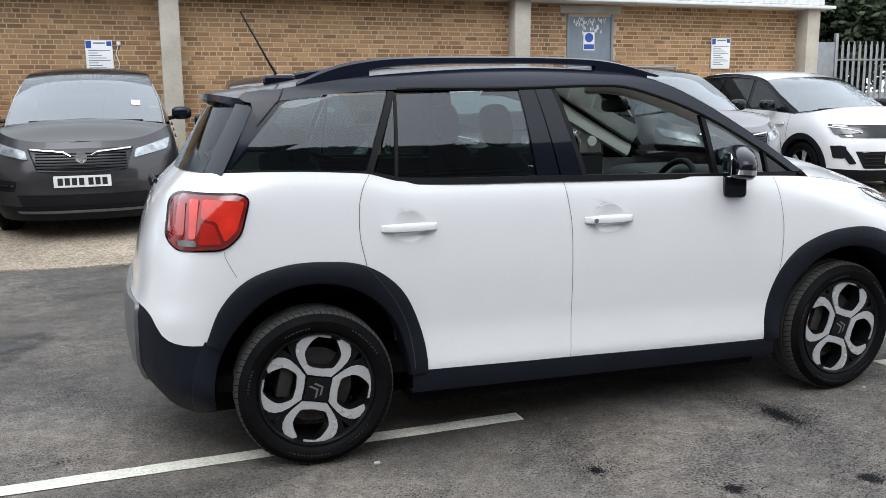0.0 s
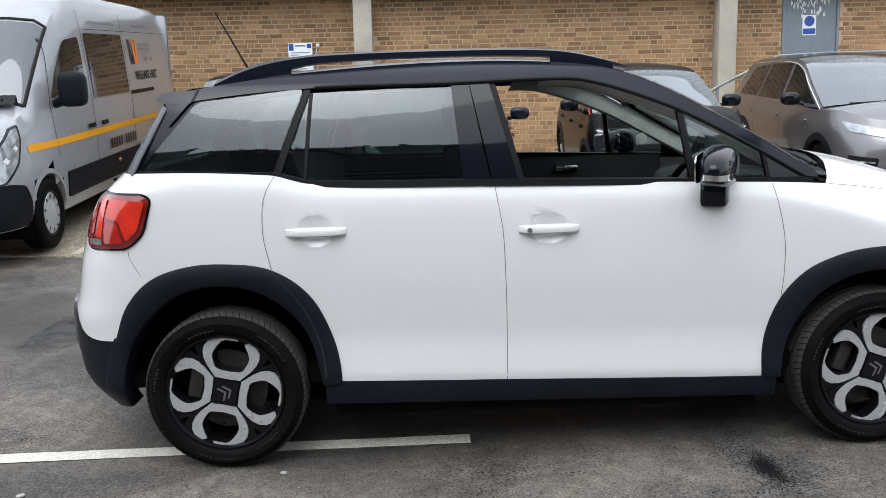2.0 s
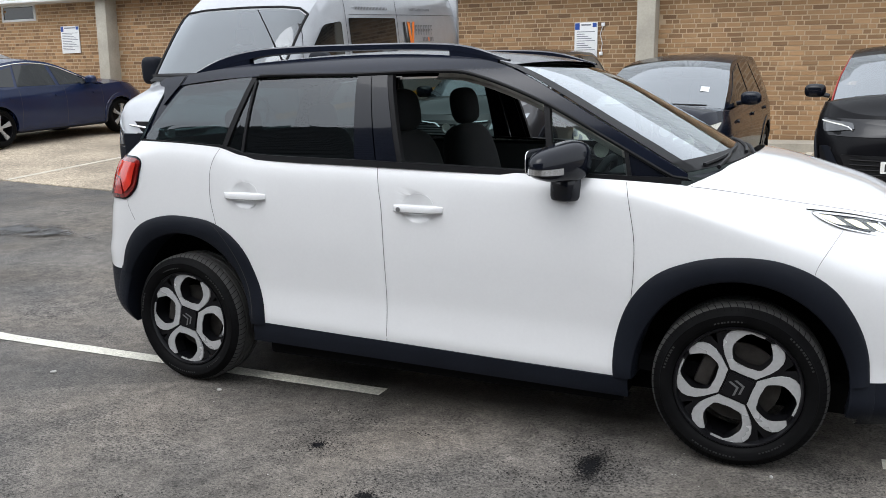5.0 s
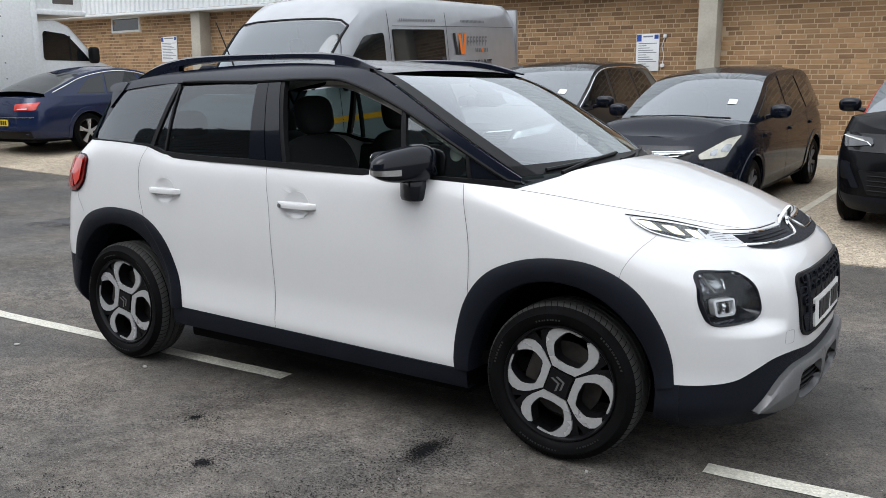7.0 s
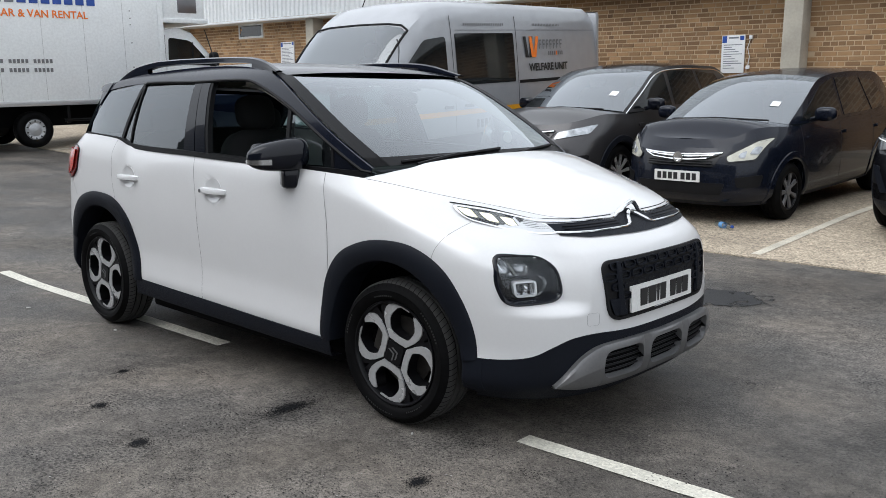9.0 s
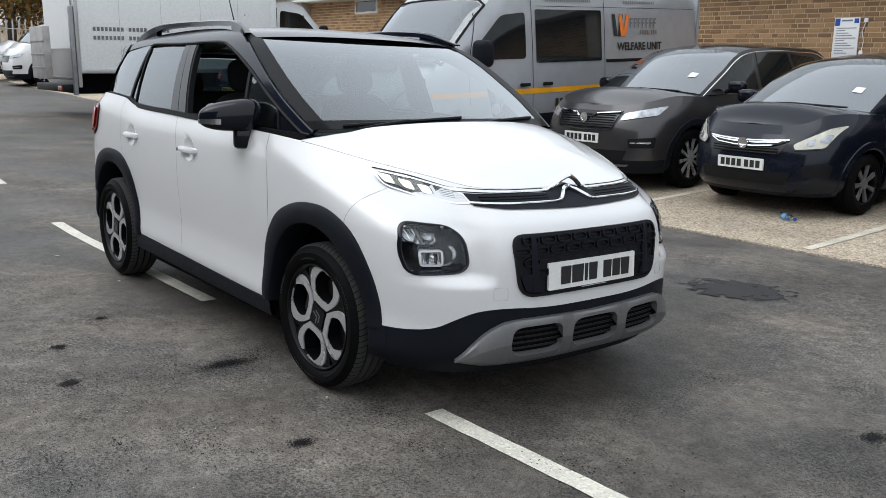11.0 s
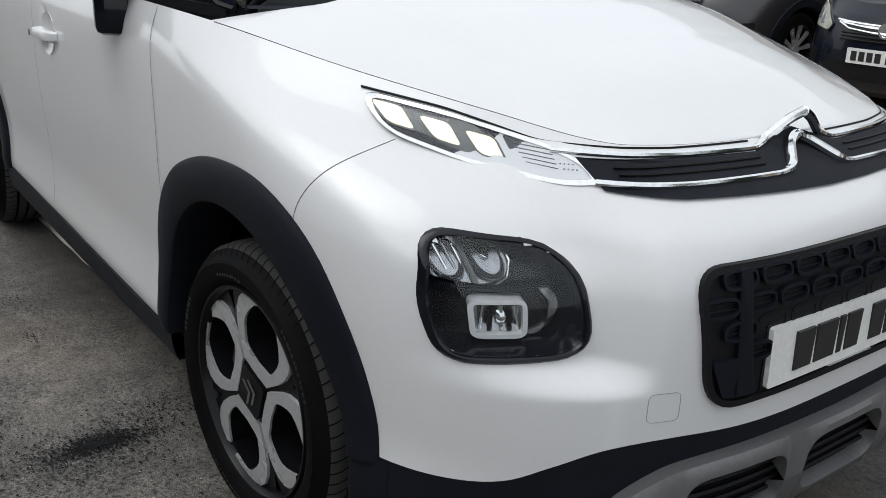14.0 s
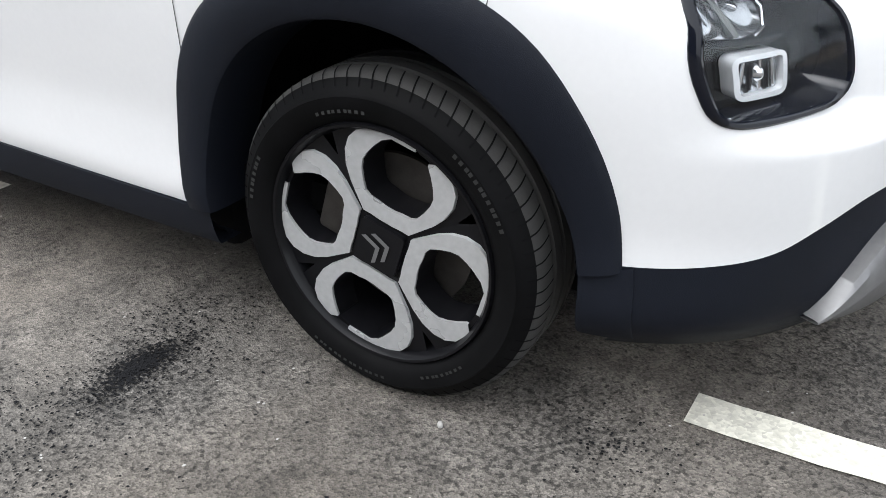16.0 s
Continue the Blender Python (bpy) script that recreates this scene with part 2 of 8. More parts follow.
    tint.blend_type = "MULTIPLY"
    tint.inputs[0].default_value = 1.0
    l.new(b.inputs["Base Color"].links[0].from_socket, tint.inputs[6])
    l.new(hue.outputs[2], tint.inputs[7])
    l.new(tint.outputs[2], b.inputs["Base Color"])
    bn = n.new("ShaderNodeBump")
    bn.inputs["Strength"].default_value, bn.inputs["Distance"].default_value = 0.65, 0.0030
    l.new(vo.outputs["Distance"], bn.inputs["Height"])
    l.new(bn.outputs[0], b.inputs["Normal"])
    return m


ASPH = tarmac()
STAIN = mat("oily_tarmac", (0.008, 0.008, 0.009), 0.75, var=0.3, scale=4, bump=0.6, bscale=120, spec=0.12)
DARKPATCH = mat("soaked_tarmac", (0.026, 0.026, 0.027), 0.6, var=0.25, scale=5, bump=0.5, bscale=120, spec=0.2)
DAMP = mat("damp_tarmac", (0.050, 0.050, 0.051), 0.30, var=0.2, scale=2, bump=0.4, bscale=120)


def ragged(m, grain, edge, level=0.86):
    """Lets a stain break up towards its rim, so that the tarmac shows through."""
    n, l = m.node_tree.nodes, m.node_tree.links
    tc, sh, ln, nz, ad, mr = (n.new("ShaderNode" + k) for k in ("TexCoord", "VectorMath", "VectorMath", "TexNoise", "Math", "MapRange"))
    sh.operation, ln.operation, ad.operation = "SUBTRACT", "LENGTH", "ADD"
    sh.inputs[1].default_value = (0.5, 0.5, 0.0)
    l.new(tc.outputs["Generated"], sh.inputs[0])
    flat = n.new("ShaderNodeVectorMath")
    flat.operation = "MULTIPLY"
    flat.inputs[1].default_value = (1, 1, 0)
    l.new(sh.outputs[0], flat.inputs[0])
    l.new(flat.outputs[0], ln.inputs[0])
    nz.inputs["Scale"].default_value, nz.inputs["Detail"].default_value = grain, 6
    l.new(tc.outputs["Object"], nz.inputs["Vector"])
    l.new(ln.outputs["Value"], ad.inputs[0])
    l.new(nz.outputs["Fac"], ad.inputs[1])
    mr.inputs["From Min"].default_value, mr.inputs["From Max"].default_value = level - edge, level
    mr.inputs["To Min"].default_value, mr.inputs["To Max"].default_value = 1.0, 0.0
    l.new(ad.outputs[0], mr.inputs["Value"])
    l.new(mr.outputs[0], n["Principled BSDF"].inputs["Alpha"])


ragged(STAIN, 120, 0.05, 0.70)
ragged(DAMP, 4, 0.30)
ragged(DARKPATCH, 9, 0.10)
GRAIN = mat("broken_tarmac_grain", (0.010, 0.010, 0.011), 0.75, var=0.3, scale=8, spec=0.12)
GRAV = speckled(mat("gravel_concrete", (0.34, 0.285, 0.215), 0.9, var=0.28, scale=0.9, fine=0.15), 70, 0.55, 1.45, 0.5)
LINEP = speckled(mat("road_paint", (0.62, 0.60, 0.52), 0.75, var=0.10, scale=5, fine=0.10), 120, 0.78, 1.10, 0.3)
BAYP = mat("worn_bay_paint", (0.50, 0.46, 0.38), 0.85, var=0.2, scale=5, fine=0.2)
MORTAR = mat("mortar", (0.47, 0.355, 0.235), 0.95, var=0.12, scale=0.8, bump=0.4, bscale=90)
CONC = mat("concrete", (0.40, 0.37, 0.31), 0.88, var=0.16, scale=2.0, bump=0.4, bscale=70)
CLADW = mat("white_metal_cladding", (0.66, 0.68, 0.69), 0.45, var=0.06, scale=1.0)
DOORG = mat("grey_steel_door", (0.16, 0.19, 0.22), 0.5, var=0.08)
SIGNW = mat("white_sign", (0.78, 0.79, 0.80), 0.4, var=0.04)
SIGNB = mat("blue_sign", (0.02, 0.07, 0.33), 0.4)
SIGNT = mat("sign_print", (0.18, 0.19, 0.22), 0.6)
STEEL = mat("galvanised_steel", (0.26, 0.27, 0.28), 0.5, 0.5, var=0.15)


# ---- mesh helpers ----
def part(name, bm, material, parent=None, label="", smooth=True, m=None):
    """Links a bmesh as one mesh object, under a thing or a part of it."""
    me = bpy.data.meshes.new(name)
    bm.normal_update()
    if material in PANES:
        # panes face outwards from the cabin
        for f in bm.faces:
            if f.normal.dot(f.calc_center_median() - Vector((1.3, 0.0, 0.8))) < 0:
                f.normal_flip()
        bm.normal_update()
    bm.to_mesh(me)
    bm.free()
    for ma in (material if isinstance(material, (list, tuple)) else [material]):
        me.materials.append(ma)
    if smooth:
        me.polygons.foreach_set("use_smooth", [True] * len(me.polygons))
        me.set_sharp_from_angle(angle=radians(38))
    ob = new(name, me)
    ob.parent = parent
    if m is not None:
        ob.matrix_basis = m
    if label:
        ob["label"] = label
    return ob


def thing(name, label, category, m=None, group="", kind=""):
    """An Empty at the base of a thing that parents its parts."""
    ob = new(name)
    ob.empty_display_size = 0.2
    if m is not None:
        ob.matrix_world = m
    return tagged(ob, label, category, group, kind)


def quads(rows, close_u=False, close_v=False, bm=None):
    """A sheet through rows of points."""
    bm = bm or bmesh.new()
    vs = [[bm.verts.new(p) for p in r] for r in rows]
    nr, nc = len(vs), len(vs[0])
    for i in range(nr if close_v else nr - 1):
        for j in range(nc if close_u else nc - 1):
            f = [vs[i][j], vs[i][(j + 1) % nc], vs[(i + 1) % nr][(j + 1) % nc], vs[(i + 1) % nr][j]]
            f = list(dict.fromkeys(f))
            if len(f) > 2:
                try:
                    bm.faces.new(f)
                except ValueError:
                    pass
    return bm


def box(x0, x1, y0, y1, z0, z1, bevel=0.0, bm=None, seg=2):
    bm2 = bmesh.new()
    bmesh.ops.create_cube(bm2, size=1)
    for v in bm2.verts:
        v.co = ((x0 + x1) / 2 + v.co.x * (x1 - x0), (y0 + y1) / 2 + v.co.y * (y1 - y0), (z0 + z1) / 2 + v.co.z * (z1 - z0))
    if bevel:
        bmesh.ops.bevel(bm2, geom=bm2.edges[:], offset=bevel, segments=seg, profile=0.5, affect="EDGES")
    if bm is None:
        return bm2
    me = bpy.data.meshes.new("scrap")
    bm2.to_mesh(me)
    bm.from_mesh(me)
    bpy.data.meshes.remove(me)
    bm2.free()
    return bm


def lathe(profile, n=48, axis="y", bm=None):
    """Turns (radius, along) pairs round an axis through the origin."""
    rows = []
    for i in range(n):
        a = 2 * math.pi * i / n
        c, s = math.cos(a), math.sin(a)
        rows.append([{"y": (r * c, h, r * s), "z": (r * c, r * s, h), "x": (h, r * c, r * s)}[axis] for r, h in profile])
    return quads(rows, close_v=True, bm=bm)


def tube(points, r, n=8, bm=None, caps=True):
    """A round bar along points."""
    bm = bm or bmesh.new()
    pts = [Vector(p) for p in points]
    rows = []
    up = Vector((0.13, 0.27, 1)).normalized()
    for i, p in enumerate(pts):
        d = (pts[min(i + 1, len(pts) - 1)] - pts[max(i - 1, 0)]).normalized()
        a = d.cross(up).normalized() if abs(d.dot(up)) < 0.98 else d.cross(Vector((1, 0, 0))).normalized()
        b = d.cross(a)
        rr = r[i] if isinstance(r, (list, tuple)) else r
        rows.append([p + rr * (math.cos(2 * math.pi * k / n) * a + math.sin(2 * math.pi * k / n) * b) for k in range(n)])
    quads(rows, close_u=True, bm=bm)
    if caps:
        bm.verts.ensure_lookup_table()
        tot = len(rows) * n
        vs = bm.verts[-tot:]
        for f in (list(vs[:n]), list(vs[-n:])):
            try:
                bm.faces.new(f)
            except ValueError:
                pass
    return bm


def curve_at(pts, x):
    """Smooth interpolation of (x, value) pairs."""
    if x <= pts[0][0]:
        return pts[0][1]
    for (a, va), (b, vb) in zip(pts, pts[1:]):
        if x <= b:
            t = (x - a) / (b - a)
            i = pts.index((a, va))
            ma = (vb - pts[i - 1][1]) / (b - pts[i - 1][0]) if i > 0 else (vb - va) / (b - a)
            mb = (pts[i + 2][1] - va) / (pts[i + 2][0] - a) if i + 2 < len(pts) else (vb - va) / (b - a)
            h = b - a
            return ((2 * t**3 - 3 * t**2 + 1) * va + (t**3 - 2 * t**2 + t) * h * ma + (-2 * t**3 + 3 * t**2) * vb + (t**3 - t**2) * h * mb)
    return pts[-1][1]


def dense(poly, n):
    """A closed polygon with its corners kept and its sides cut into about n pieces in all."""
    per = sum((Vector(a) - Vector(b)).length for a, b in zip(poly, poly[1:] + poly[:1]))
    out = []
    for a, b in zip(poly, poly[1:] + poly[:1]):
        k = max(1, round(n * (Vector(a) - Vector(b)).length / per))
        out += [tuple(Vector(a).lerp(Vector(b), i / k)) for i in range(k)]
    return out


def rounded(poly, r, seg=4):
    """A closed polygon with rounded corners; r is one radius or one for each corner."""
    out = []
    n = len(poly)
    for i, p in enumerate(poly):
        p, a, b = Vector(p), Vector(poly[i - 1]), Vector(poly[(i + 1) % n])
        rr = r[i] if isinstance(r, (list, tuple)) else r
        rr = min(rr, (a - p).length * 0.48, (b - p).length * 0.48)
        if rr < 1e-4:
            out.append(tuple(p))
            continue
        s, e = p + (a - p).normalized() * rr, p + (b - p).normalized() * rr
        for k in range(seg + 1):
            t = k / seg
            out.append(tuple((1 - t) ** 2 * s + 2 * t * (1 - t) * p + t * t * e))
    return out


def panel(poly, fn, thick=0.01, off=0.0, rings=4, bm=None, dome=0.0):
    """A sheet with thickness over a star-shaped polygon; fn(a, b, offset) gives the place."""
    bm = bm or bmesh.new()
    ca, cb = sum(p[0] for p in poly) / len(poly), sum(p[1] for p in poly) / len(poly)
    rows = [[fn(a, b, off - thick) for a, b in poly]]
    for k in range(rings):
        s = 1 - k / rings
        rows.append([fn(ca + (a - ca) * s, cb + (b - cb) * s, off + dome * (1 - s * s)) for a, b in poly])
    quads(rows, close_u=True, bm=bm)
    bm.verts.ensure_lookup_table()
    last = bm.verts[-len(poly):]
    c = bm.verts.new(fn(ca, cb, off + dome))
    for i in range(len(last)):
        bm.faces.new([last[i], last[(i + 1) % len(last)], c])
    return bm


def frame_band(outer, inner, fn, depth=0.012, off=0.0, inset=0.0, bm=None):
    """A closed band between two outlines with the same number of points."""
    rows = [[fn(a, b, off - depth) for a, b in outer], [fn(a, b, off) for a, b in outer],
            [fn(a, b, off) for a, b in inner], [fn(a, b, off - depth - inset) for a, b in inner]]
    return quads(rows, close_u=True, bm=bm)


def scaled(poly, d):
    """An outline moved inwards by about d."""
    n = len(poly)
    out = []
    area = sum(poly[i][0] * poly[(i + 1) % n][1] - poly[(i + 1) % n][0] * poly[i][1] for i in range(n))
    s = 1 if area > 0 else -1
    for i in range(n):
        a, b = Vector(poly[i - 1]), Vector(poly[(i + 1) % n])
        t = (b - a).normalized()
        out.append((poly[i][0] - s * t.y * d, poly[i][1] + s * t.x * d))
    return out
# ---- the yard ----
def ground_z(x, y):
    """The tarmac is level round the white car; the strip climbs to the wall, and the yard rises gently along its length."""
    left = min(max(0.0, -x - 1.5), 45.0) * 0.030 - 0.014 * min(1.0, max(0.0, (4.8 - y) / 2.0))
    if y < 7.0:
        return left + 0.16 * max(0.0, y - 4.8) / 2.2
    return left + (0.16 + 0.0455 * (y - 7.0) if y < 9.2 else 0.26 + 0.0304 * (min(y, 11.5) - 9.2))


def sheet(xs, ys, lift=0.0, fn=None):
    return quads([[(x, y, ground_z(x, y) + lift) if fn is None else fn(x, y) for x in xs] for y in ys])


def steps_of(a, b, n):
    return [a + (b - a) * i / n for i in range(n + 1)]


gx = [-900, -300, -120] + steps_of(-61.5, 28.5, 90) + [60, 150, 400, 900]
gy = [-900, -250, -60] + steps_of(-20.2, 4.8, 25) + steps_of(5.0, 11.4, 32) + [11.5, 12.5, 14, 24] + [40, 90, 300, 900]
ground = tagged(part("ground", sheet(gx, gy), ASPH, smooth=False), "damp dark grey tarmac yard with patches", "ground", kind="structure")
EDGE = [(-60, 4.80), (-24, 4.85), (-11, 5.0), (-4, 4.92), (3, 4.89), (30, 5.0)]
strip = bmesh.new()
sx = steps_of(-60, 30, 120)
rows = []
for k in range(25):
    rows.append([(x, curve_at(EDGE, x) + (11.15 - curve_at(EDGE, x)) * k / 24 + (0.02 * noise.noise((x * 3, 0, 0)) if k == 0 else 0)) for x in sx])
rows = [[(x, y, ground_z(x, y) + 0.012) for x, y in r] for r in rows]
rows.insert(0, [(x, y, z - 0.03) for x, y, z in rows[0]])
quads(rows, bm=strip)
tagged(part("parking_strip", strip, GRAV, smooth=False), "pale worn gravel concrete parking strip along the wall", "pavement", kind="structure")


def painted(name, x0, y0, x1, y1, width, material, label, lift):
    """A painted line that follows the ground, with slightly ragged edges."""
    a, b = Vector((x0, y0)), Vector((x1, y1))
    n = max(4, round((b - a).length / 0.08))
    t = (b - a).normalized()
    s = Vector((-t.y, t.x))
    rows = [[], []]
    for i in range(n + 1):
        p = a.lerp(b, i / n)
        for r, side in ((0, -1), (1, 1)):
            q = p + s * side * (width / 2 + 0.005 * noise.noise((p.x * 9, p.y * 9, side)))
            rows[r].append((q.x, q.y, ground_z(q.x, q.y) + lift))
    return tagged(part(name, quads(rows), material, smooth=False), label, "road marking", kind="structure")


for x0, y0, x1, y1 in ((-2.10, 0.160, 0.975, 0.227), (3.127, 0.280, 6.0, 0.375), (-7.4, 0.26, -4.40, 0.21)):
    painted("road_marking", x0, y0, x1, y1, 0.095, LINEP, "cream white painted bay line on dark tarmac", 0.004)
for x in (-12.2, -7.4, -5.0, -2.55, -0.15, 2.17, 4.6, 7.0, 9.4):
    painted("bay_marking", x - 0.06, 4.97, x + 0.22, 11.0, 0.09, BAYP, "worn pale bay line on gravel concrete", 0.017)

WALL_Y = 11.65
# the long building stands a little out of level with the yard
LEVEL = pose(0, 0, 0.09, 0, 0.487, 0)
# footway and kerb at the foot of the wall
foot = bmesh.new()
fx = steps_of(-60, 12.2, 60)
quads([[(x, 11.1, ground_z(x, 11.1) - 0.05) for x in fx], [(x, 11.1, ground_z(x, 11.1) + 0.13) for x in fx],
       [(x, WALL_Y, ground_z(x, 11.1) + 0.15) for x in fx]], bm=foot)
tagged(part("pavement", foot, CONC, smooth=False), "narrow stained concrete kerb along the brick wall", "pavement", kind="structure")

wall = tagged(part("wall_north", box(-60, 12.4, WALL_Y + 0.004, WALL_Y + 0.30, -0.6, 3.25), MORTAR, smooth=False, m=LEVEL), "yellow brown brick wall with pale mortar", "wall", kind="structure")
PILLARS = (-24.1, -18.1, -12.05, -6.15, -0.23, 5.77, 12.06)
for px in PILLARS:
    tagged(part("concrete_pillar", box(px - 0.15, px + 0.15, WALL_Y - 0.32, WALL_Y + 0.01, 0.0, 3.14, 0.012), CONC, m=LEVEL), "plain weathered concrete pillar against the brick wall", "pillar", group="wall pillars", kind="structure")
# corrugated cladding over the brickwork
rib = bmesh.new()
pr = []
x = -60.0
while x < 12.2:
    for dx, dy in ((0.0, 0.0), (0.03, 0.03), (0.09, 0.03), (0.12, 0.0)):
        pr.append((x + dx, WALL_Y - 0.42 - dy))
    x += 0.17
quads([[(a, b, 3.16) for a, b in pr], [(a, b, 5.4) for a, b in pr]], bm=rib)
tagged(part("upper_cladding", rib, CLADW, smooth=False, m=LEVEL), "ribbed pale grey metal cladding above the brickwork", "cladding", kind="structure")
tagged(part("trim", box(-60, 12.45, WALL_Y - 0.47, WALL_Y + 0.35, 3.09, 3.15, 0.008), CLADW, m=LEVEL), "pale metal edge under the cladding", "trim", kind="structure")
tagged(part("roof", box(-60, 12.45, WALL_Y - 0.42, WALL_Y + 12, 5.4, 5.5), CLADW, m=LEVEL), "flat metal roof of the long building", "roof", kind="structure")
tagged(part("wall_east", box(12.3, 12.4, WALL_Y + 0.31, WALL_Y + 12, -0.3, 5.4), CLADW, m=LEVEL), "plain end wall of the long building", "wall", kind="structure")
# the low building behind the camera, seen only in the cars' glass and paint
HALL = mat("dark_ribbed_sheet", (0.045, 0.05, 0.055), 0.5, var=0.1)
hb = bmesh.new()
hp = []
z = 0.0
while z < 10.0:
    for dz, dy in ((0.0, 0.0), (0.06, 0.04), (0.14, 0.04), (0.20, 0.0)):
        hp.append((z + dz, -17 + dy))
    z += 0.24
quads([[(-30, y, z) for z, y in hp], [(16, y, z) for z, y in hp]], bm=hb)
tagged(part("wall_south", hb, HALL, smooth=False), "dark ribbed metal wall of the hall opposite", "wall", kind="structure")
tagged(part("hall_roof", box(-30, 16, -40, -17.1, 10.0, 10.2), HALL), "dark metal roof of the hall opposite", "roof", kind="structure")
# ---- vehicles ----
class Shell:
    """The skin of a vehicle: x forward from the rear axle, half-width to the side, z up. Levels v run from the sill (0) to the
    shoulder line (1); each level's plan is a rounded oblong."""

    def __init__(self, zb, ztop, xf, xr, w, pf, lf, pr=3.2, lr=0.6, ns=60, dents=(), nf=26, hollows=(), sweep=()):
        self.zb, self.ztop, self.xf, self.xr, self.w, self.pf, self.lf, self.pr, self.lr = zb, ztop, xf, xr, w, pf, lf, pr, lr
        self.ns, self.dents, self.nf, self.hollows, self.sweep = ns, dents, nf, hollows, sweep

    def z(self, x, v):
        a = curve_at(self.zb, x)
        return a + (curve_at(self.ztop, x) - a) * v

    def v_of(self, x, z):
        a = curve_at(self.zb, x)
        return (z - a) / (curve_at(self.ztop, x) - a)

    def swept(self, q, v):
        """How far back the corner of the nose is drawn at the share q of the half-width."""
        if not self.sweep or q <= 0.48:
            return 0.0
        return curve_at(self.sweep, v) * ((q - 0.48) ** 2 / 0.24 if q < 0.60 else q - 0.54)

    def nose_x(self, y, v):
        """The place along the car of the plain nose at a distance from its middle."""
        xf, w, p = curve_at(self.xf, v), curve_at(self.w, v), curve_at(self.pf, v)
        q = min(1.0, abs(y) / w)
        return xf - self.lf + self.lf * max(0.0, 1 - q**p) ** (1 / p) - self.swept(q, v)

    def y_side(self, x, v):
        v = min(max(v, 0.0), 1.0)
        xf, xr, w = curve_at(self.xf, v), curve_at(self.xr, v), curve_at(self.w, v)
        if x >= xf:
            return 0.0
        if x > self.nose_x(w, v):
            lo, hi = 0.0, w
            for _ in range(26):
                mid = (lo + hi) / 2
                lo, hi = (mid, hi) if self.nose_x(mid, v) > x else (lo, mid)
            return (lo + hi) / 2
        if x < xr + self.lr:
            q = min(1.0, (xr + self.lr - x) / self.lr)
            return w * max(0.0, 1 - q**self.pr) ** (1 / self.pr)
        return w

    def side(self, x, z, off=0.0):
        """A point on the right-hand side (y negative)."""
        return (x, -(self.y_side(x, self.v_of(x, z)) + off), z)

    def hollow(self, y, z):
        """How far the nose is scooped back round the lamps."""
        soft = lambda u: (lambda q: 0.35 * q * q * (3 - 2 * q) + 0.65 * q)(min(1.0, max(0.0, u)))
        d, a = 0.0, abs(y)
        for y_out, y_full, y_in, y_end, z0, z1, z2, z3, depth in self.hollows:
            along = (y_out - a) / (y_out - y_full) if a > y_full else soft((a - y_end) / (y_in - y_end))
            d += depth * min(1.0, max(0.0, along)) * soft((z - z0) / (z1 - z0)) * soft((z3 - z) / (z3 - z2))
        return d

    def front(self, y, z, off=0.0):
        """A point on the nose, with its hollows."""
        p = self.nose(y, z, off)
        return (p[0] - self.hollow(y, z), p[1], p[2])

    def nose(self, y, z, off=0.0):
        """A point on the plain nose."""
        x = 3.0
        for _ in range(4):
            v = min(max(self.v_of(x, z), 0.0), 1.0)
            w, p = curve_at(self.w, v), curve_at(self.pf, v)
            x = self.nose_x(min(abs(y), 0.9999 * w), v)
        n = Vector((1.0, (y / w) ** (p - 1) * (self.lf / w) if y >= 0 else -((-y / w) ** (p - 1)) * (self.lf / w), 0)).normalized()
        return (x + n.x * off, y + n.y * off, z)

    def back(self, y, z, off=0.0):
        x = 0.0
        for _ in range(4):
            v = min(max(self.v_of(x, z), 0.0), 1.0)
            xr, w = curve_at(self.xr, v), curve_at(self.w, v)
            q = min(0.9999, abs(y) / w)
            x = xr + self.lr - self.lr * (1 - q**self.pr) ** (1 / self.pr)
        return (x - off, y, z)

    def ring(self, v, nr=20):
        """One level of the right-hand half, from the nose's middle to the tail's middle."""
        ns, nf = self.ns, self.nf
        xf, xr, w, p = curve_at(self.xf, v), curve_at(self.xr, v), curve_at(self.w, v), curve_at(self.pf, v)
        pts = []
        for i in range(nf):
            y = w * math.sin((i / nf) * math.pi / 2) ** (2 / p)
            pts.append((self.nose_x(y, v), y))
        for i in range(ns):
            x0 = self.nose_x(w, v)
            pts.append((x0 + (xr + self.lr - x0) * i / ns, w))
        for i in range(nr + 1):
            a = (1 - i / nr) * math.pi / 2
            pts.append((xr + self.lr - self.lr * max(0.0, math.cos(a)) ** (2 / self.pr), w * max(0.0, math.sin(a)) ** (2 / self.pr)))
        return [(x, y, self.z(x, v)) for x, y in pts]

    def grid(self, low, high, split):
        """The skin in rows; the row numbered low follows split(x), a height that parts the lower trim from the paint."""
        base = self.ring(0.25)
        rows = []
        n = low + high
        rings = {}
        for i in range(n + 1):
            row = []
            for j, (x, y, z) in enumerate(base):
                vb = min(max(self.v_of(x, split(x)), 0.03), 0.97)
                v = vb * i / low if i <= low else vb + (1 - vb) * (i - low) / high
                row.append(self.point(j, v))
            rows.append(row)
        return rows

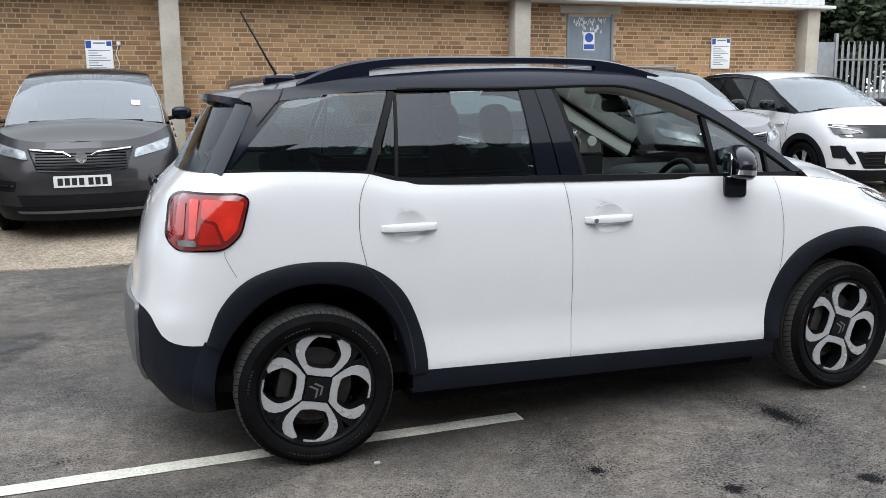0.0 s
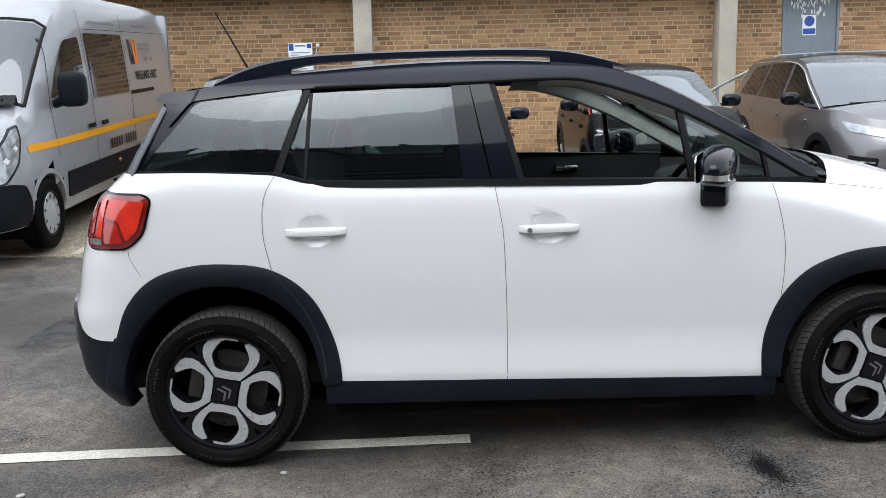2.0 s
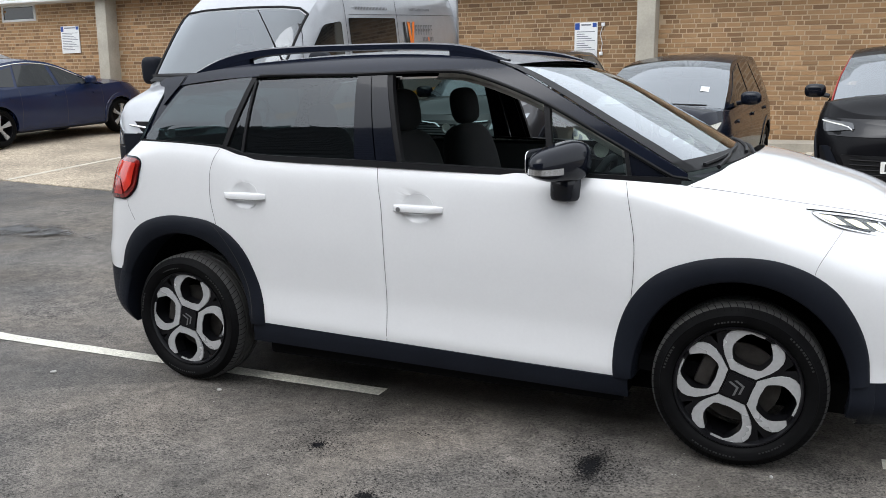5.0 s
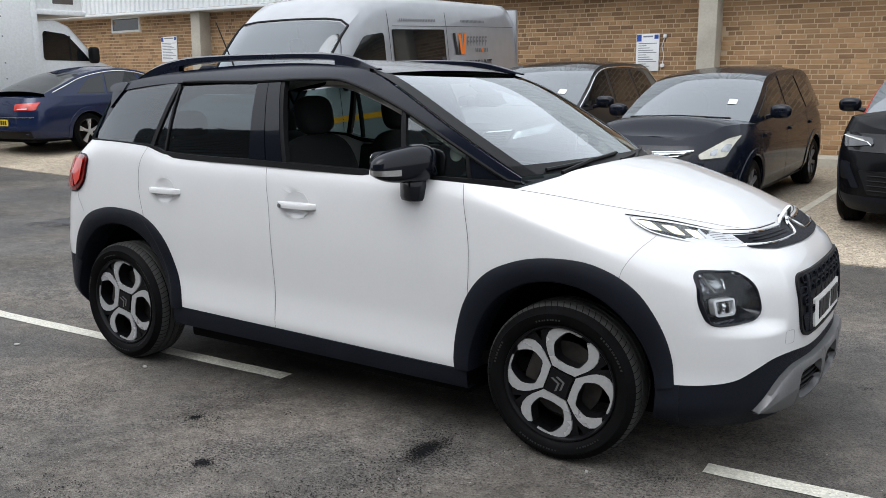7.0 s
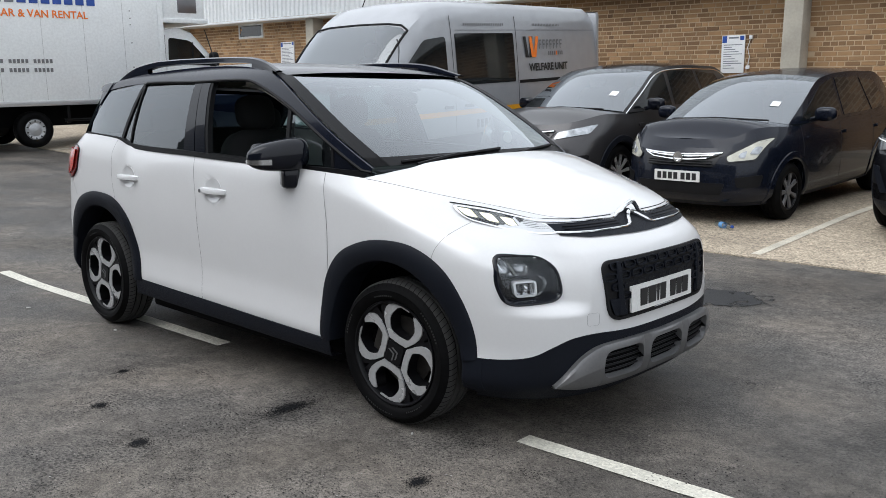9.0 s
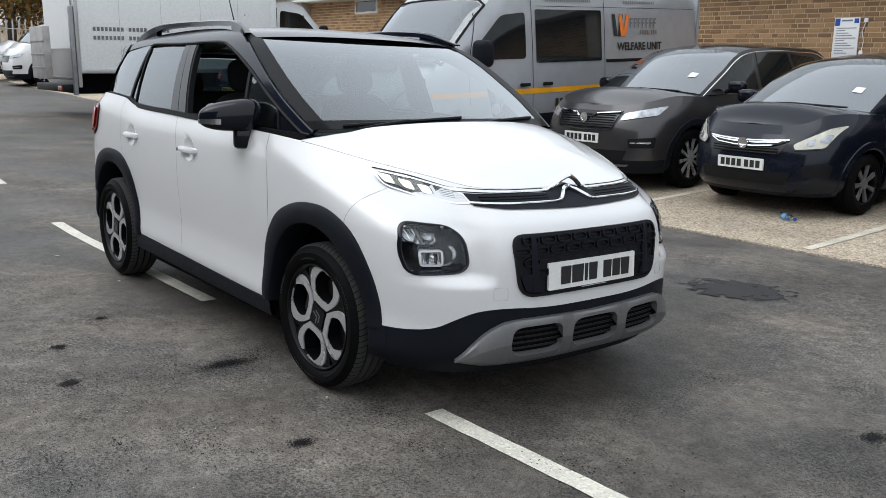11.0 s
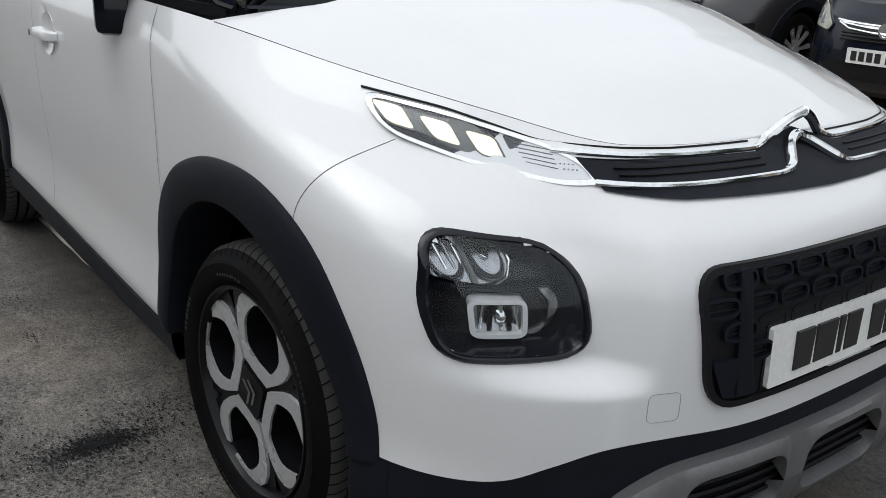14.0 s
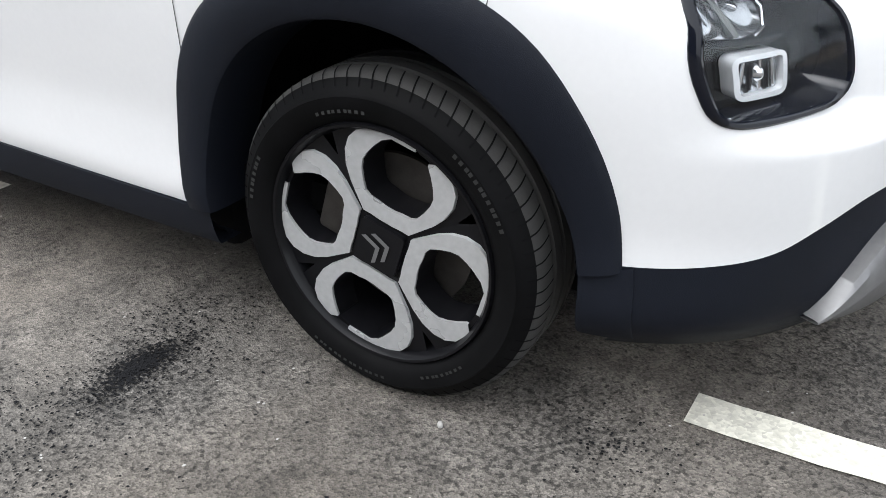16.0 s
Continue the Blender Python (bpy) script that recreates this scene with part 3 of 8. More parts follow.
    def point(self, j, v, nr=20):
        ns, nf = self.ns, self.nf
        xf, xr, w, p = curve_at(self.xf, v), curve_at(self.xr, v), curve_at(self.w, v), curve_at(self.pf, v)
        if j < nf:
            y = w * math.sin((j / nf) * math.pi / 2) ** (2 / p)
            x = self.nose_x(y, v)
            x -= self.hollow(y, self.z(x, v)) if self.hollows else 0.0
        elif j < nf + ns:
            x0 = self.nose_x(w, v)
            x, y = x0 + (xr + self.lr - x0) * (j - nf) / ns, w
            for dx, dz, rx, rz, depth in self.dents:
                q = ((x - dx) / rx) ** 2 + ((self.z(x, v) - dz) / rz) ** 2
                y -= depth * max(0.0, 1 - q) ** 1.2
        else:
            a = (1 - (j - nf - ns) / nr) * math.pi / 2
            x, y = xr + self.lr - self.lr * max(0.0, math.cos(a)) ** (2 / self.pr), w * max(0.0, math.sin(a)) ** (2 / self.pr)
        return (x, y, self.z(x, v))


def split_panels(rows, classify, wells, apart=("front_door", "rear_door", "front_wing", "sill", "rear_quarter", "side")):
    """Sorts the skin's faces into panels, leaves out the wheel wells, and mirrors them."""
    out = {}
    for i in range(len(rows) - 1):
        for j in range(len(rows[0]) - 1):
            c4 = [rows[i][j], rows[i][j + 1], rows[i + 1][j + 1], rows[i + 1][j]]
            cx, cy, cz = (sum(p[k] for p in c4) / 4 for k in range(3))
            if any((cx - wx) ** 2 + (cz - wz) ** 2 < r * r and cy > 0.45 for wx, wz, r in wells):
                continue
            key = classify(cx, cy, cz, i)
            if key:
                out.setdefault(key, []).append((i, j))
    meshes = []
    for key, cells in out.items():
        bm = bmesh.new()
        for side in (-1, 1):
            if side > 0 and key in apart:
                meshes.append((key, bm))
                bm = bmesh.new()
            seen = {}
            for i, j in cells:
                f = []
                for a, b in ((i, j), (i + 1, j), (i + 1, j + 1), (i, j + 1)):
                    if (a, b) not in seen:
                        x, y, z = rows[a][b]
                        seen[(a, b)] = bm.verts.new((x, side * y, z))
                    f.append(seen[(a, b)])
                try:
                    bm.faces.new(f if side < 0 else f[::-1])
                except ValueError:
                    pass
        if key not in apart:
            bmesh.ops.remove_doubles(bm, verts=bm.verts[:], dist=0.0008)
        meshes.append((key, bm))
    return meshes


def flipped(fn):
    return lambda *a: (lambda p: (p[0], -p[1], p[2]))(fn(*a))


def ruled(a, b, n, fn, off=0.0, bm=None, thick=0.0):
    """A sheet between two outlines of equal length in the side view."""
    rows = [[fn(pa[0] + (pb[0] - pa[0]) * k / n, pa[1] + (pb[1] - pa[1]) * k / n, off) for pa, pb in zip(a, b)] for k in range(n + 1)]
    bm = quads(rows, bm=bm)
    if thick:
        quads([[fn(p[0], p[1], off - thick) for p in a], [fn(p[0], p[1], off) for p in a]], bm=bm)
        quads([[fn(p[0], p[1], off) for p in b], [fn(p[0], p[1], off - thick) for p in b]], bm=bm)
    return bm


def tyre_mesh(r, width, rim_r, tread=0):
    """A tyre round the y axis, with grooves and, near the camera, cut shoulder blocks."""
    h = width / 2
    wall = [(rim_r - 0.006, -h + 0.016), (rim_r + 0.010, -h + 0.001), (rim_r + (r - rim_r) * 0.30, -h - 0.007), (rim_r + (r - rim_r) * 0.55, -h - 0.009), (r - 0.034, -h + 0.001), (r - 0.013, -h + 0.014), (r - 0.004, -h + 0.026)]
    ribs = []
    for c in (-0.40, 0.0, 0.40):
        ribs += [(r - 0.001, h * (c - 0.07)), (r - 0.008, h * (c - 0.055)), (r - 0.008, h * (c + 0.055)), (r - 0.001, h * (c + 0.07))]
    prof = wall + ribs + [(a, -b) for a, b in wall[::-1]]
    return lathe(prof, 96 if tread else 44)


def tread_band(r, width):
    """The worn running surface, a hair above the tyre."""
    h = width / 2
    half = [(r - 0.0115, -h + 0.0145), (r - 0.0032, -h + 0.0265)]
    ribs = []
    for c in (-0.40, 0.0, 0.40):
        ribs += [(r, h * (c - 0.07)), (r - 0.0085, h * (c - 0.05)), (r - 0.0085, h * (c + 0.05)), (r, h * (c + 0.07))]
    return lathe(half + ribs + [(a, -b) for a, b in half[::-1]], 96)


def tread_cuts(r, width, n):
    """The dark cuts across the tyre's shoulders."""
    bm, h = bmesh.new(), width / 2
    skin = [(-h + 0.002, r - 0.0325), (-h + 0.0145, r - 0.0115), (-h + 0.0265, r - 0.0032), (-0.47 * h, r), (0.0, r)]
    for i in range(n):
        a = 2 * math.pi * i / n
        for s in (-1, 1):
            rows = [[], []]
            for k in range(7):
                t = k / 6
                y = h * (0.48 + 0.46 * t)
                rr = curve_at(skin, -y) + 0.0012
                aa = a + s * 0.05 * t + (0.03 if s > 0 else 0)
                for q, da in ((0, -0.0050), (1, 0.0050)):
                    rows[q].append((rr * math.cos(aa + da), s * y, rr * math.sin(aa + da)))
            quads(rows, bm=bm)
    return bm


def polar(r, deg, y):
    return (r * math.sin(radians(deg)), y, r * math.cos(radians(deg)))
# ---- the white car ----
C3 = thing("white_car", "white compact crossover car with black roof parked on tarmac", "car", pose(0, 0.875, 0))
SH = Shell(
    zb=[(-0.75, 0.250), (-0.3, 0.222), (0.5, 0.240), (2.1, 0.215), (2.9, 0.195), (3.45, 0.190)],
    ztop=[(-0.72, 1.13), (-0.3, 1.180), (0.22, 1.162), (0.38, 1.124), (1.06, 1.106), (2.11, 1.076), (2.45, 1.052), (2.8, 0.995), (3.0, 0.958), (3.15, 0.925), (3.25, 0.906), (3.4, 0.900)],
    xf=[(0, 3.36), (0.1, 3.41), (0.3, 3.425), (0.55, 3.425), (0.74, 3.412), (0.835, 3.385), (0.89, 3.345), (0.95, 3.285), (1.0, 3.225)],
    xr=[(0, -0.62), (0.15, -0.70), (0.4, -0.715), (0.5, -0.69), (0.7, -0.65), (0.9, -0.575), (1.0, -0.47)],
    w=[(0, 0.81), (0.06, 0.850), (0.12, 0.868), (0.21, 0.864), (0.305, 0.861), (0.42, 0.868), (0.6, 0.878), (0.8, 0.877), (0.92, 0.867), (1.0, 0.845)],
    pf=[(0, 3.2), (0.6, 3.15), (0.85, 3.0), (1.0, 2.9)], lf=0.9, pr=3.0, lr=0.40, ns=170, nf=120, sweep=[(0, 0), (0.70, 0), (0.76, 0.03), (0.84, 0.22), (0.92, 0.68), (0.95, 0.79), (1.0, 0.85)],
    hollows=[(0.815, 0.590, 0.562, 0.482, 0.556, 0.602, 0.772, 0.866, 0.052)], dents=[(0.395, 0.944, 0.070, 0.060, 0.034), (1.294, 0.930, 0.070, 0.060, 0.034)])
WELLS = [(0.0, 0.312, 0.445), (2.604, 0.312, 0.43)]


TRIM_LINE = [(-0.75, 0.665), (-0.655, 0.655), (-0.61, 0.625), (-0.575, 0.565), (-0.53, 0.538), (-0.45, 0.528), (-0.34, 0.525), (-0.25, 0.40), (0.3, 0.342), (1.12, 0.322), (2.14, 0.300), (2.3, 0.31), (2.95, 0.384), (3.06, 0.376), (3.18, 0.381), (3.25, 0.396), (3.30, 0.430), (3.345, 0.461), (3.39, 0.469), (3.43, 0.452)]


POD = [(-0.764, 0.803), (-0.577, 0.788), (-0.560, 0.608), (-0.770, 0.596), (-0.794, 0.70)]
POD_HOLE = scaled(dense(rounded(POD, [0.045, 0.07, 0.06, 0.04, 0.09], 6), 72), 0.0075)


def inside(poly, a, b):
    odd = False
    for (a0, b0), (a1, b1) in zip(poly, poly[1:] + poly[:1]):
        if (b0 > b) != (b1 > b) and a < a0 + (a1 - a0) * (b - b0) / (b1 - b0):
            odd = not odd
    return odd


def c3_class(x, y, z, i):
    if x > 2.6 and inside(POD_HOLE, -y, z):
        return ""
    if i < 9:
        return "front_lower_bumper" if x > 2.3 else "rear_bumper" if x < -0.2 else "sill"
    if x > 2.84 + 0.35 * max(0, (z - 0.72)) and z < 0.97:
        return "front_bumper"
    door2 = curve_at([(0.30, 2.12), (0.62, 2.204), (0.73, 2.212), (0.88, 2.208), (1.07, 2.168)], z)
    door1 = curve_at([(0.32, 1.123), (0.56, 1.126), (0.88, 1.119), (1.106, 1.088)], z)
    door0 = curve_at([(0.33, 0.55), (0.61, 0.391), (0.80, 0.216), (0.95, 0.193), (1.04, 0.195), (1.165, 0.248)], z)
    if x > door2:
        return "front_wing"
    if x > door1:
        return "front_door"
    if x > door0:
        return "rear_door"
    return "rear_quarter"


body = split_panels(SH.grid(9, 46, lambda x: curve_at(TRIM_LINE, x)), c3_class, WELLS)
for key, bm in body:
    part(key, bm, CLAD if key in ("front_lower_bumper", "rear_bumper", "sill") else WHITE, C3)
# bonnet
nose_edge = [p for p in SH.ring(1.0) if p[0] > 2.385]
rows = []
for x, y, z in nose_edge:
    crown = curve_at([(2.4, 0.075), (2.8, 0.085), (3.05, 0.062), (3.225, 0.004)], x)
    rows.append([(x + 0.19 * (1 - abs(t) ** 2.2) * max(0, min(1, (2.9 - x) / 0.5)) ** 1.3, y * t, z + crown * (1 - abs(t) ** 2.4) + 0.010 * max(0.0, min(1.0, (3.15 - x) / 0.5)) * (math.tanh((0.70 - abs(t)) / 0.035) - math.tanh(-0.30 / 0.035)) / 2) for t in (-1 + 2 * k / 60 for k in range(61))])
part("bonnet", quads(rows), WHITE, C3)


# greenhouse
def hw(x, z):
    """Half-width of the cabin."""
    base = curve_at([(1.05, 0.845), (1.12, 0.836), (1.25, 0.805), (1.40, 0.750), (1.48, 0.700), (1.53, 0.63), (1.56, 0.55)], z)
    taper = curve_at([(-0.45, 0.90), (-0.1, 0.965), (0.5, 1.0), (1.5, 1.0), (2.1, 0.955), (2.45, 0.87)], x)
    return base * taper


def rise(z):
    """Stretches the glasshouse upwards from the belt."""
    return z + 0.082 * max(0.0, z - 1.10)


def gh(x, z, off=0.0):
    return (x, -(hw(x, z) + off), rise(z))


ROOF = [(-0.26, 1.425), (-0.075, 1.465), (0.35, 1.515), (0.975, 1.540), (1.48, 1.514), (1.70, 1.454), (2.08, 1.260), (2.40, 1.086)]


def interp(xs, fn):
    return [(x, fn(x)) for x in xs]


def roofz(x):
    return curve_at(ROOF, x)


# roof skin
xs = steps_of(-0.26, 1.62, 24)
rows = []
for x in xs:
    e = hw(x, roofz(x))
    crown = curve_at([(-0.3, 0.022), (0.4, 0.028), (1.2, 0.030), (1.62, 0.024)], x)
    rows.append([(x + curve_at([(0, 0), (1.3, 0), (1.62, 0.10)], x) * (1 - t * t) + 0.13 * t * t * max(0.0, min(1.0, (0.10 - x) / 0.36)), e * t, rise(roofz(x)) + crown * (1 - abs(t) ** 2.6)) for t in (-1 + 2 * k / 20 for k in range(21))])
part("roof", quads(rows), ROOFP, C3, "gloss black roof")


def both(name, build, material, label="", parent=None):
    """One part on each side, from a builder that takes a mapping wrapper."""
    return [part(name, build(wrap), material, parent or C3, label) for wrap in (lambda f: f, flipped)]


# side frame over the windows and down the windscreen pillars
LT = [(-0.27, 1.383), (-0.06, 1.426), (0.375, 1.458), (0.93, 1.460), (1.30, 1.466), (1.474, 1.455), (1.80, 1.350), (2.10, 1.205), (2.34, 1.078)]
xs = steps_of(-0.12, 2.38, 48)
low, top = interp(xs, lambda x: min(curve_at(LT, x), roofz(x) - 0.004)), interp(xs, roofz)
both("roof_side", lambda w: ruled(low, top, 4, w(gh), 0.004, thick=0.016), ROOFP)
both("window_seal", lambda w: tube([w(gh)(x, z, 0.006) for x, z in low if x > 0.36], 0.008, 6), TRIM)
BELT = [(-0.32, 1.180), (0.226, 1.158), (0.373, 1.122), (1.06, 1.106), (2.11, 1.076), (2.40, 1.068)]
bx = steps_of(-0.30, 2.36, 44)
both("belt_moulding", lambda w: ruled(interp(bx, lambda x: curve_at(BELT, x) - 0.010), interp(bx, lambda x: curve_at(BELT, x) + curve_at([(0.15, 0.003), (0.32, 0.014)], x)), 1, w(lambda x, z, o=0: gh(x, z, o)), 0.012, thick=0.05), TRIM)
# window pillars and panes
both("rear_quarter_glass", lambda w: panel(dense(rounded([(-0.300, 1.176), (0.232, 1.158), (0.358, 1.458), (-0.062, 1.420)], [0.012, 0.01, 0.02, 0.03]), 40), w(gh), 0.004, 0.001), PRIVACY, "dark tinted quarter glass")
both("rear_door_glass", lambda w: panel(dense([(0.365, 1.130), (0.970, 1.114), (0.936, 1.452), (0.392, 1.440)], 40), w(gh), 0.004, -0.004), PRIVACY, "dark tinted door glass")
both("rear_vent_glass", lambda w: panel(dense([(0.275, 1.156), (0.35, 1.132), (0.378, 1.43), (0.384, 1.437)], 24), w(gh), 0.004, -0.004), PRIVACY)
both("vent_glass", lambda w: panel(dense([(1.878, 1.096), (2.15, 1.086), (2.13, 1.178), (1.845, 1.312)], 30), w(gh), 0.004, -0.004), GLASS)


def bar_between(a, b, wa, wb, off=0.004, thick=0.03):
    def make(w):
        n = 10
        left = [(a[0] + (b[0] - a[0]) * k / n - (wa + (wb - wa) * k / n) / 2, a[1] + (b[1] - a[1]) * k / n) for k in range(n + 1)]
        right = [(x + wa + (wb - wa) * k / n, z) for k, (x, z) in enumerate(left)]
        return ruled(left, right, 2, w(gh), off, thick=thick)
    return make


both("door_frame", bar_between((0.250, 1.158), (0.372, 1.452), 0.030, 0.026), TRIM)
both("glass_divider", bar_between((0.358, 1.126), (0.386, 1.44), 0.014, 0.012), TRIM)
both("rear_pillar_cover", bar_between((1.024, 1.106), (0.968, 1.458), 0.104, 0.070), BLACKP)
both("front_pillar_cover", bar_between((1.134, 1.104), (1.044, 1.458), 0.100, 0.076), BLACKP)
both("window_channel", bar_between((1.194, 1.104), (1.094, 1.458), 0.028, 0.024, 0.001), TRIM)
both("glass_divider", bar_between((1.866, 1.086), (1.822, 1.338), 0.026, 0.022), TRIM)
both("mirror_corner", lambda w: panel(dense([(2.165, 1.078), (2.40, 1.070), (2.145, 1.180)], 30), w(gh), 0.02, 0.003), BLACKP)
both("corner_seal", bar_between((2.172, 1.074), (2.150, 1.178), 0.016, 0.014, 0.008), TRIM)
# windscreen and tailgate glass
rows = []
for k in range(15):
    s = k / 14
    x = 1.56 + (2.375 - 1.56) * s
    z = roofz(x)
    e = hw(x, z) - 0.012
    bow, lift = 0.070 + 0.075 * s, 0.011
    rows.append([(x + bow * (1 - abs(t) ** 2.2), e * t, rise(z) + lift * (1 - abs(t) ** 2.2) + 0.006 * math.sin(math.pi * s)) for t in (-1 + 2 * j / 20 for j in range(21))])
part("windscreen", quads(rows), FRONTGLASS, C3)
for s in (0, 1):
    band = [r[:2] if s == 0 else r[-2:] for r in rows]
    part("screen_border", quads([[(x, y, z + 0.003) for x, y, z in r] for r in band]), TRIM, C3)
for pair in (rows[:2], rows[-2:]):
    part("screen_border", quads([[(x, y, z + 0.003) for x, y, z in r] for r in pair]), TRIM, C3)


def on_screen(q, t, lift):
    """A place on the windscreen: q from its head to its foot, t across it."""
    x = 1.56 + (2.375 - 1.56) * q
    z, u = roofz(x), 1 - abs(t) ** 2.2
    return (x + (0.070 + 0.075 * q) * u + 0.5 * lift, (hw(x, z) - 0.012) * t, rise(z) + 0.011 * u + 0.006 * math.sin(math.pi * q) + lift)


for t0, t1 in ((-0.82, 0.06), (-0.02, 0.80)):
    blade = part("wiper", tube([on_screen(0.985 - 0.055 * k / 10, t0 + (t1 - t0) * k / 10, 0.010) for k in range(11)], 0.008, 6), TRIM, C3)
    part("wiper_arm", tube([on_screen(1.02, t0 + 0.08 * (t1 - t0), 0.012), on_screen(0.985, t0 + 0.35 * (t1 - t0), 0.018), on_screen(0.96, t0 + 0.50 * (t1 - t0), 0.014)], 0.009, 6), TRIM, blade)
cowl = [[(x + 0.01 + 0.10 * q, y * (1 + 0.02 * q), z - 0.012 - 0.01 * q) for x, y, z in rows[-1]] for q in (0, 0.2, 0.4)]
part("scuttle", quads(cowl), CLAD, C3)
part("mirror_foot_patch", panel(rounded([(-0.10, 1.46), (0.10, 1.46), (0.07, 1.36), (-0.07, 1.36)], 0.02), lambda y, z, o: (1.70 + (1.50 - z) * 1.35 - 0.02, y, z + 0.02 + o), 0.005, 0), TRIM, C3)
rows = []
for k in range(9):
    s = k / 8
    x, z = -0.235 - 0.155 * s, 1.40 - 0.24 * s
    e = hw(-0.27, z) - 0.10
    rows.append([(x - 0.085 * (1 - t * t), e * t, rise(z)) for t in (-1 + 2 * j / 14 for j in range(15))])
part("tailgate_glass", quads(rows), TAILGLASS, C3, "dark tailgate glass")
both("rear_pillar_skin", lambda w: ruled([(-0.175, 1.42), (-0.225, 1.32), (-0.275, 1.24), (-0.320, 1.165)], [(-0.03, 1.425), (-0.115, 1.34), (-0.20, 1.26), (-0.290, 1.172)], 4, w(gh), -0.004), ROOFP)
deck = [p for p in SH.ring(1.0) if p[0] < -0.30]
part("tailgate_shelf", quads([[(x, y * t, z) for t in (-1 + 2 * j / 12 for j in range(13))] for x, y, z in deck]), WHITE, C3)
sp = [[(-0.14 - 0.200 * s + 0.13 * t * t * s, 0.69 * t * (1 - 0.03 * s), 1.487 - 0.030 * s + 0.03 * (1 - t * t)) for t in (-1 + 2 * j / 18 for j in range(19))] for s in steps_of(0, 1, 4)]
sp += [[(x + 0.004, y, z - 0.028) for x, y, z in sp[-1]], [(x + 0.035, y * 0.985, z - 0.050) for x, y, z in sp[-1]], [(x + 0.05, y * 0.98, z - 0.09) for x, y, z in sp[0]]]
part("roof_spoiler", quads(sp), ROOFP, C3)
lean = lambda x, z, o=0.0: (x, -(hw(x, 1.10 + (z - 1.10) / 1.082) + 0.004 + o), z)
both("spoiler_cheek", lambda w: panel(dense(rounded([(-0.232, 1.464), (-0.205, 1.484), (-0.13, 1.494), (-0.066, 1.492), (-0.088, 1.444), (-0.17, 1.441), (-0.212, 1.447)], [0.008, 0.012, 0.01, 0.003, 0.003, 0.01, 0.01]), 44), w(lean), 0.05, 0.004), ROOFP)
both("spoiler_fin", lambda w: panel(dense([(-0.188, 1.444), (-0.092, 1.444), (-0.172, 1.356)], 30), w(lean), 0.03, 0.003), ROOFP)
both("spoiler_seam", lambda w: tube([w(lean)(x, z, 0.006) for x, z in ((-0.058, 1.50), (-0.072, 1.47), (-0.088, 1.442))], 0.0018, 5), SEAM)
slope = steps_of(0, 1, 8)
corner = lambda q, x0, x1, inset: (x0 + (x1 - x0) * q, hw(-0.27, 1.42 - 0.255 * q) - inset, rise(1.42 - 0.255 * q))
both("tailgate_pillar", lambda w: quads([[w(lambda x, y, z: (x, -y, z))(*corner(q, x0, x1, inset)) for q in slope] for x0, x1, inset in ((-0.172, -0.318, -0.012), (-0.200, -0.348, 0.030), (-0.232, -0.386, 0.105))]), ROOFP)


# roof rails
def rail(w):
    pts = [(0.0, 1.497, 0.024), (0.10, 1.538, 0.028), (0.22, 1.572, 0.028), (0.42, 1.601, 0.020), (0.95, 1.610, 0.016), (1.30, 1.600, 0.017), (1.45, 1.580, 0.017), (1.63, 1.536, 0.005)]
    rows = []
    for x in steps_of(0.0, 1.63, 36):
        z, h = curve_at([(a, b) for a, b, c in pts], x), curve_at([(a, c) for a, b, c in pts], x)
        y = hw(x, roofz(x)) - 0.015
        rows.append([w(lambda a, b, o=0: (a, -b, z + o))(x, y + dy * 0.020, dz * h) for dy, dz in ((-1, -0.7), (-0.9, 0.6), (0, 1), (0.9, 0.6), (1, -0.7), (0, -1))])
    return quads(rows, close_u=True)


def rail_foot(x0, x1):
    def make(w):
        rows = []
        for x in steps_of(x0, x1, 6):
            y, z = hw(x, roofz(x)) - 0.012, rise(roofz(x))
            t = curve_at([(0.02, 1.505), (0.22, 1.572), (0.42, 1.601), (1.30, 1.600), (1.45, 1.580), (1.60, 1.538)], x)
            rows.append([w(lambda a, b, c: (a, -b, c))(x, y + dy * 0.016, zz) for dy, zz in ((-1, z - 0.01), (-1, t), (1, t), (1, z - 0.01))])
        return quads(rows, close_u=True)
    return make


both("roof_rail", rail, ROOFP, "dark satin roof rail")
both("rail_foot", rail_foot(0.03, 0.30), ROOFP)
both("rail_foot", rail_foot(1.34, 1.58), ROOFP)
part("aerial", tube([(0.02, 0.02, 1.56), (-0.02, 0.02, 1.63), (-0.14, 0.02, 1.86)], [0.007, 0.005, 0.003], 6), TRIM, C3)
part("aerial_base", box(-0.05, 0.10, -0.02, 0.06, 1.515, 1.572, 0.02), BLACKP, C3)

# shut lines
seams = [[(1.123, 0.322), (1.126, 0.56), (1.119, 0.88), (1.104, 1.0), (1.088, 1.104)], [(2.204, 0.618), (2.212, 0.73), (2.208, 0.87), (2.168, 1.070)],
         [(0.216, 0.80), (0.193, 0.92), (0.195, 1.04), (0.215, 1.11), (0.245, 1.160)], [(-0.29, 0.79), (-0.325, 0.86), (-0.330, 0.89)]]
wing_gap = [(2.845, 0.745), (2.862, 0.80), (2.900, 0.865), (2.93, 0.905)]
both("shut_line", lambda w: tube([w(SH.side)(curve_at([(q, p) for p, q in wing_gap], z), z, 0.0) for z in steps_of(0.745, 0.905, 40)], 0.0008, 6), SEAM)
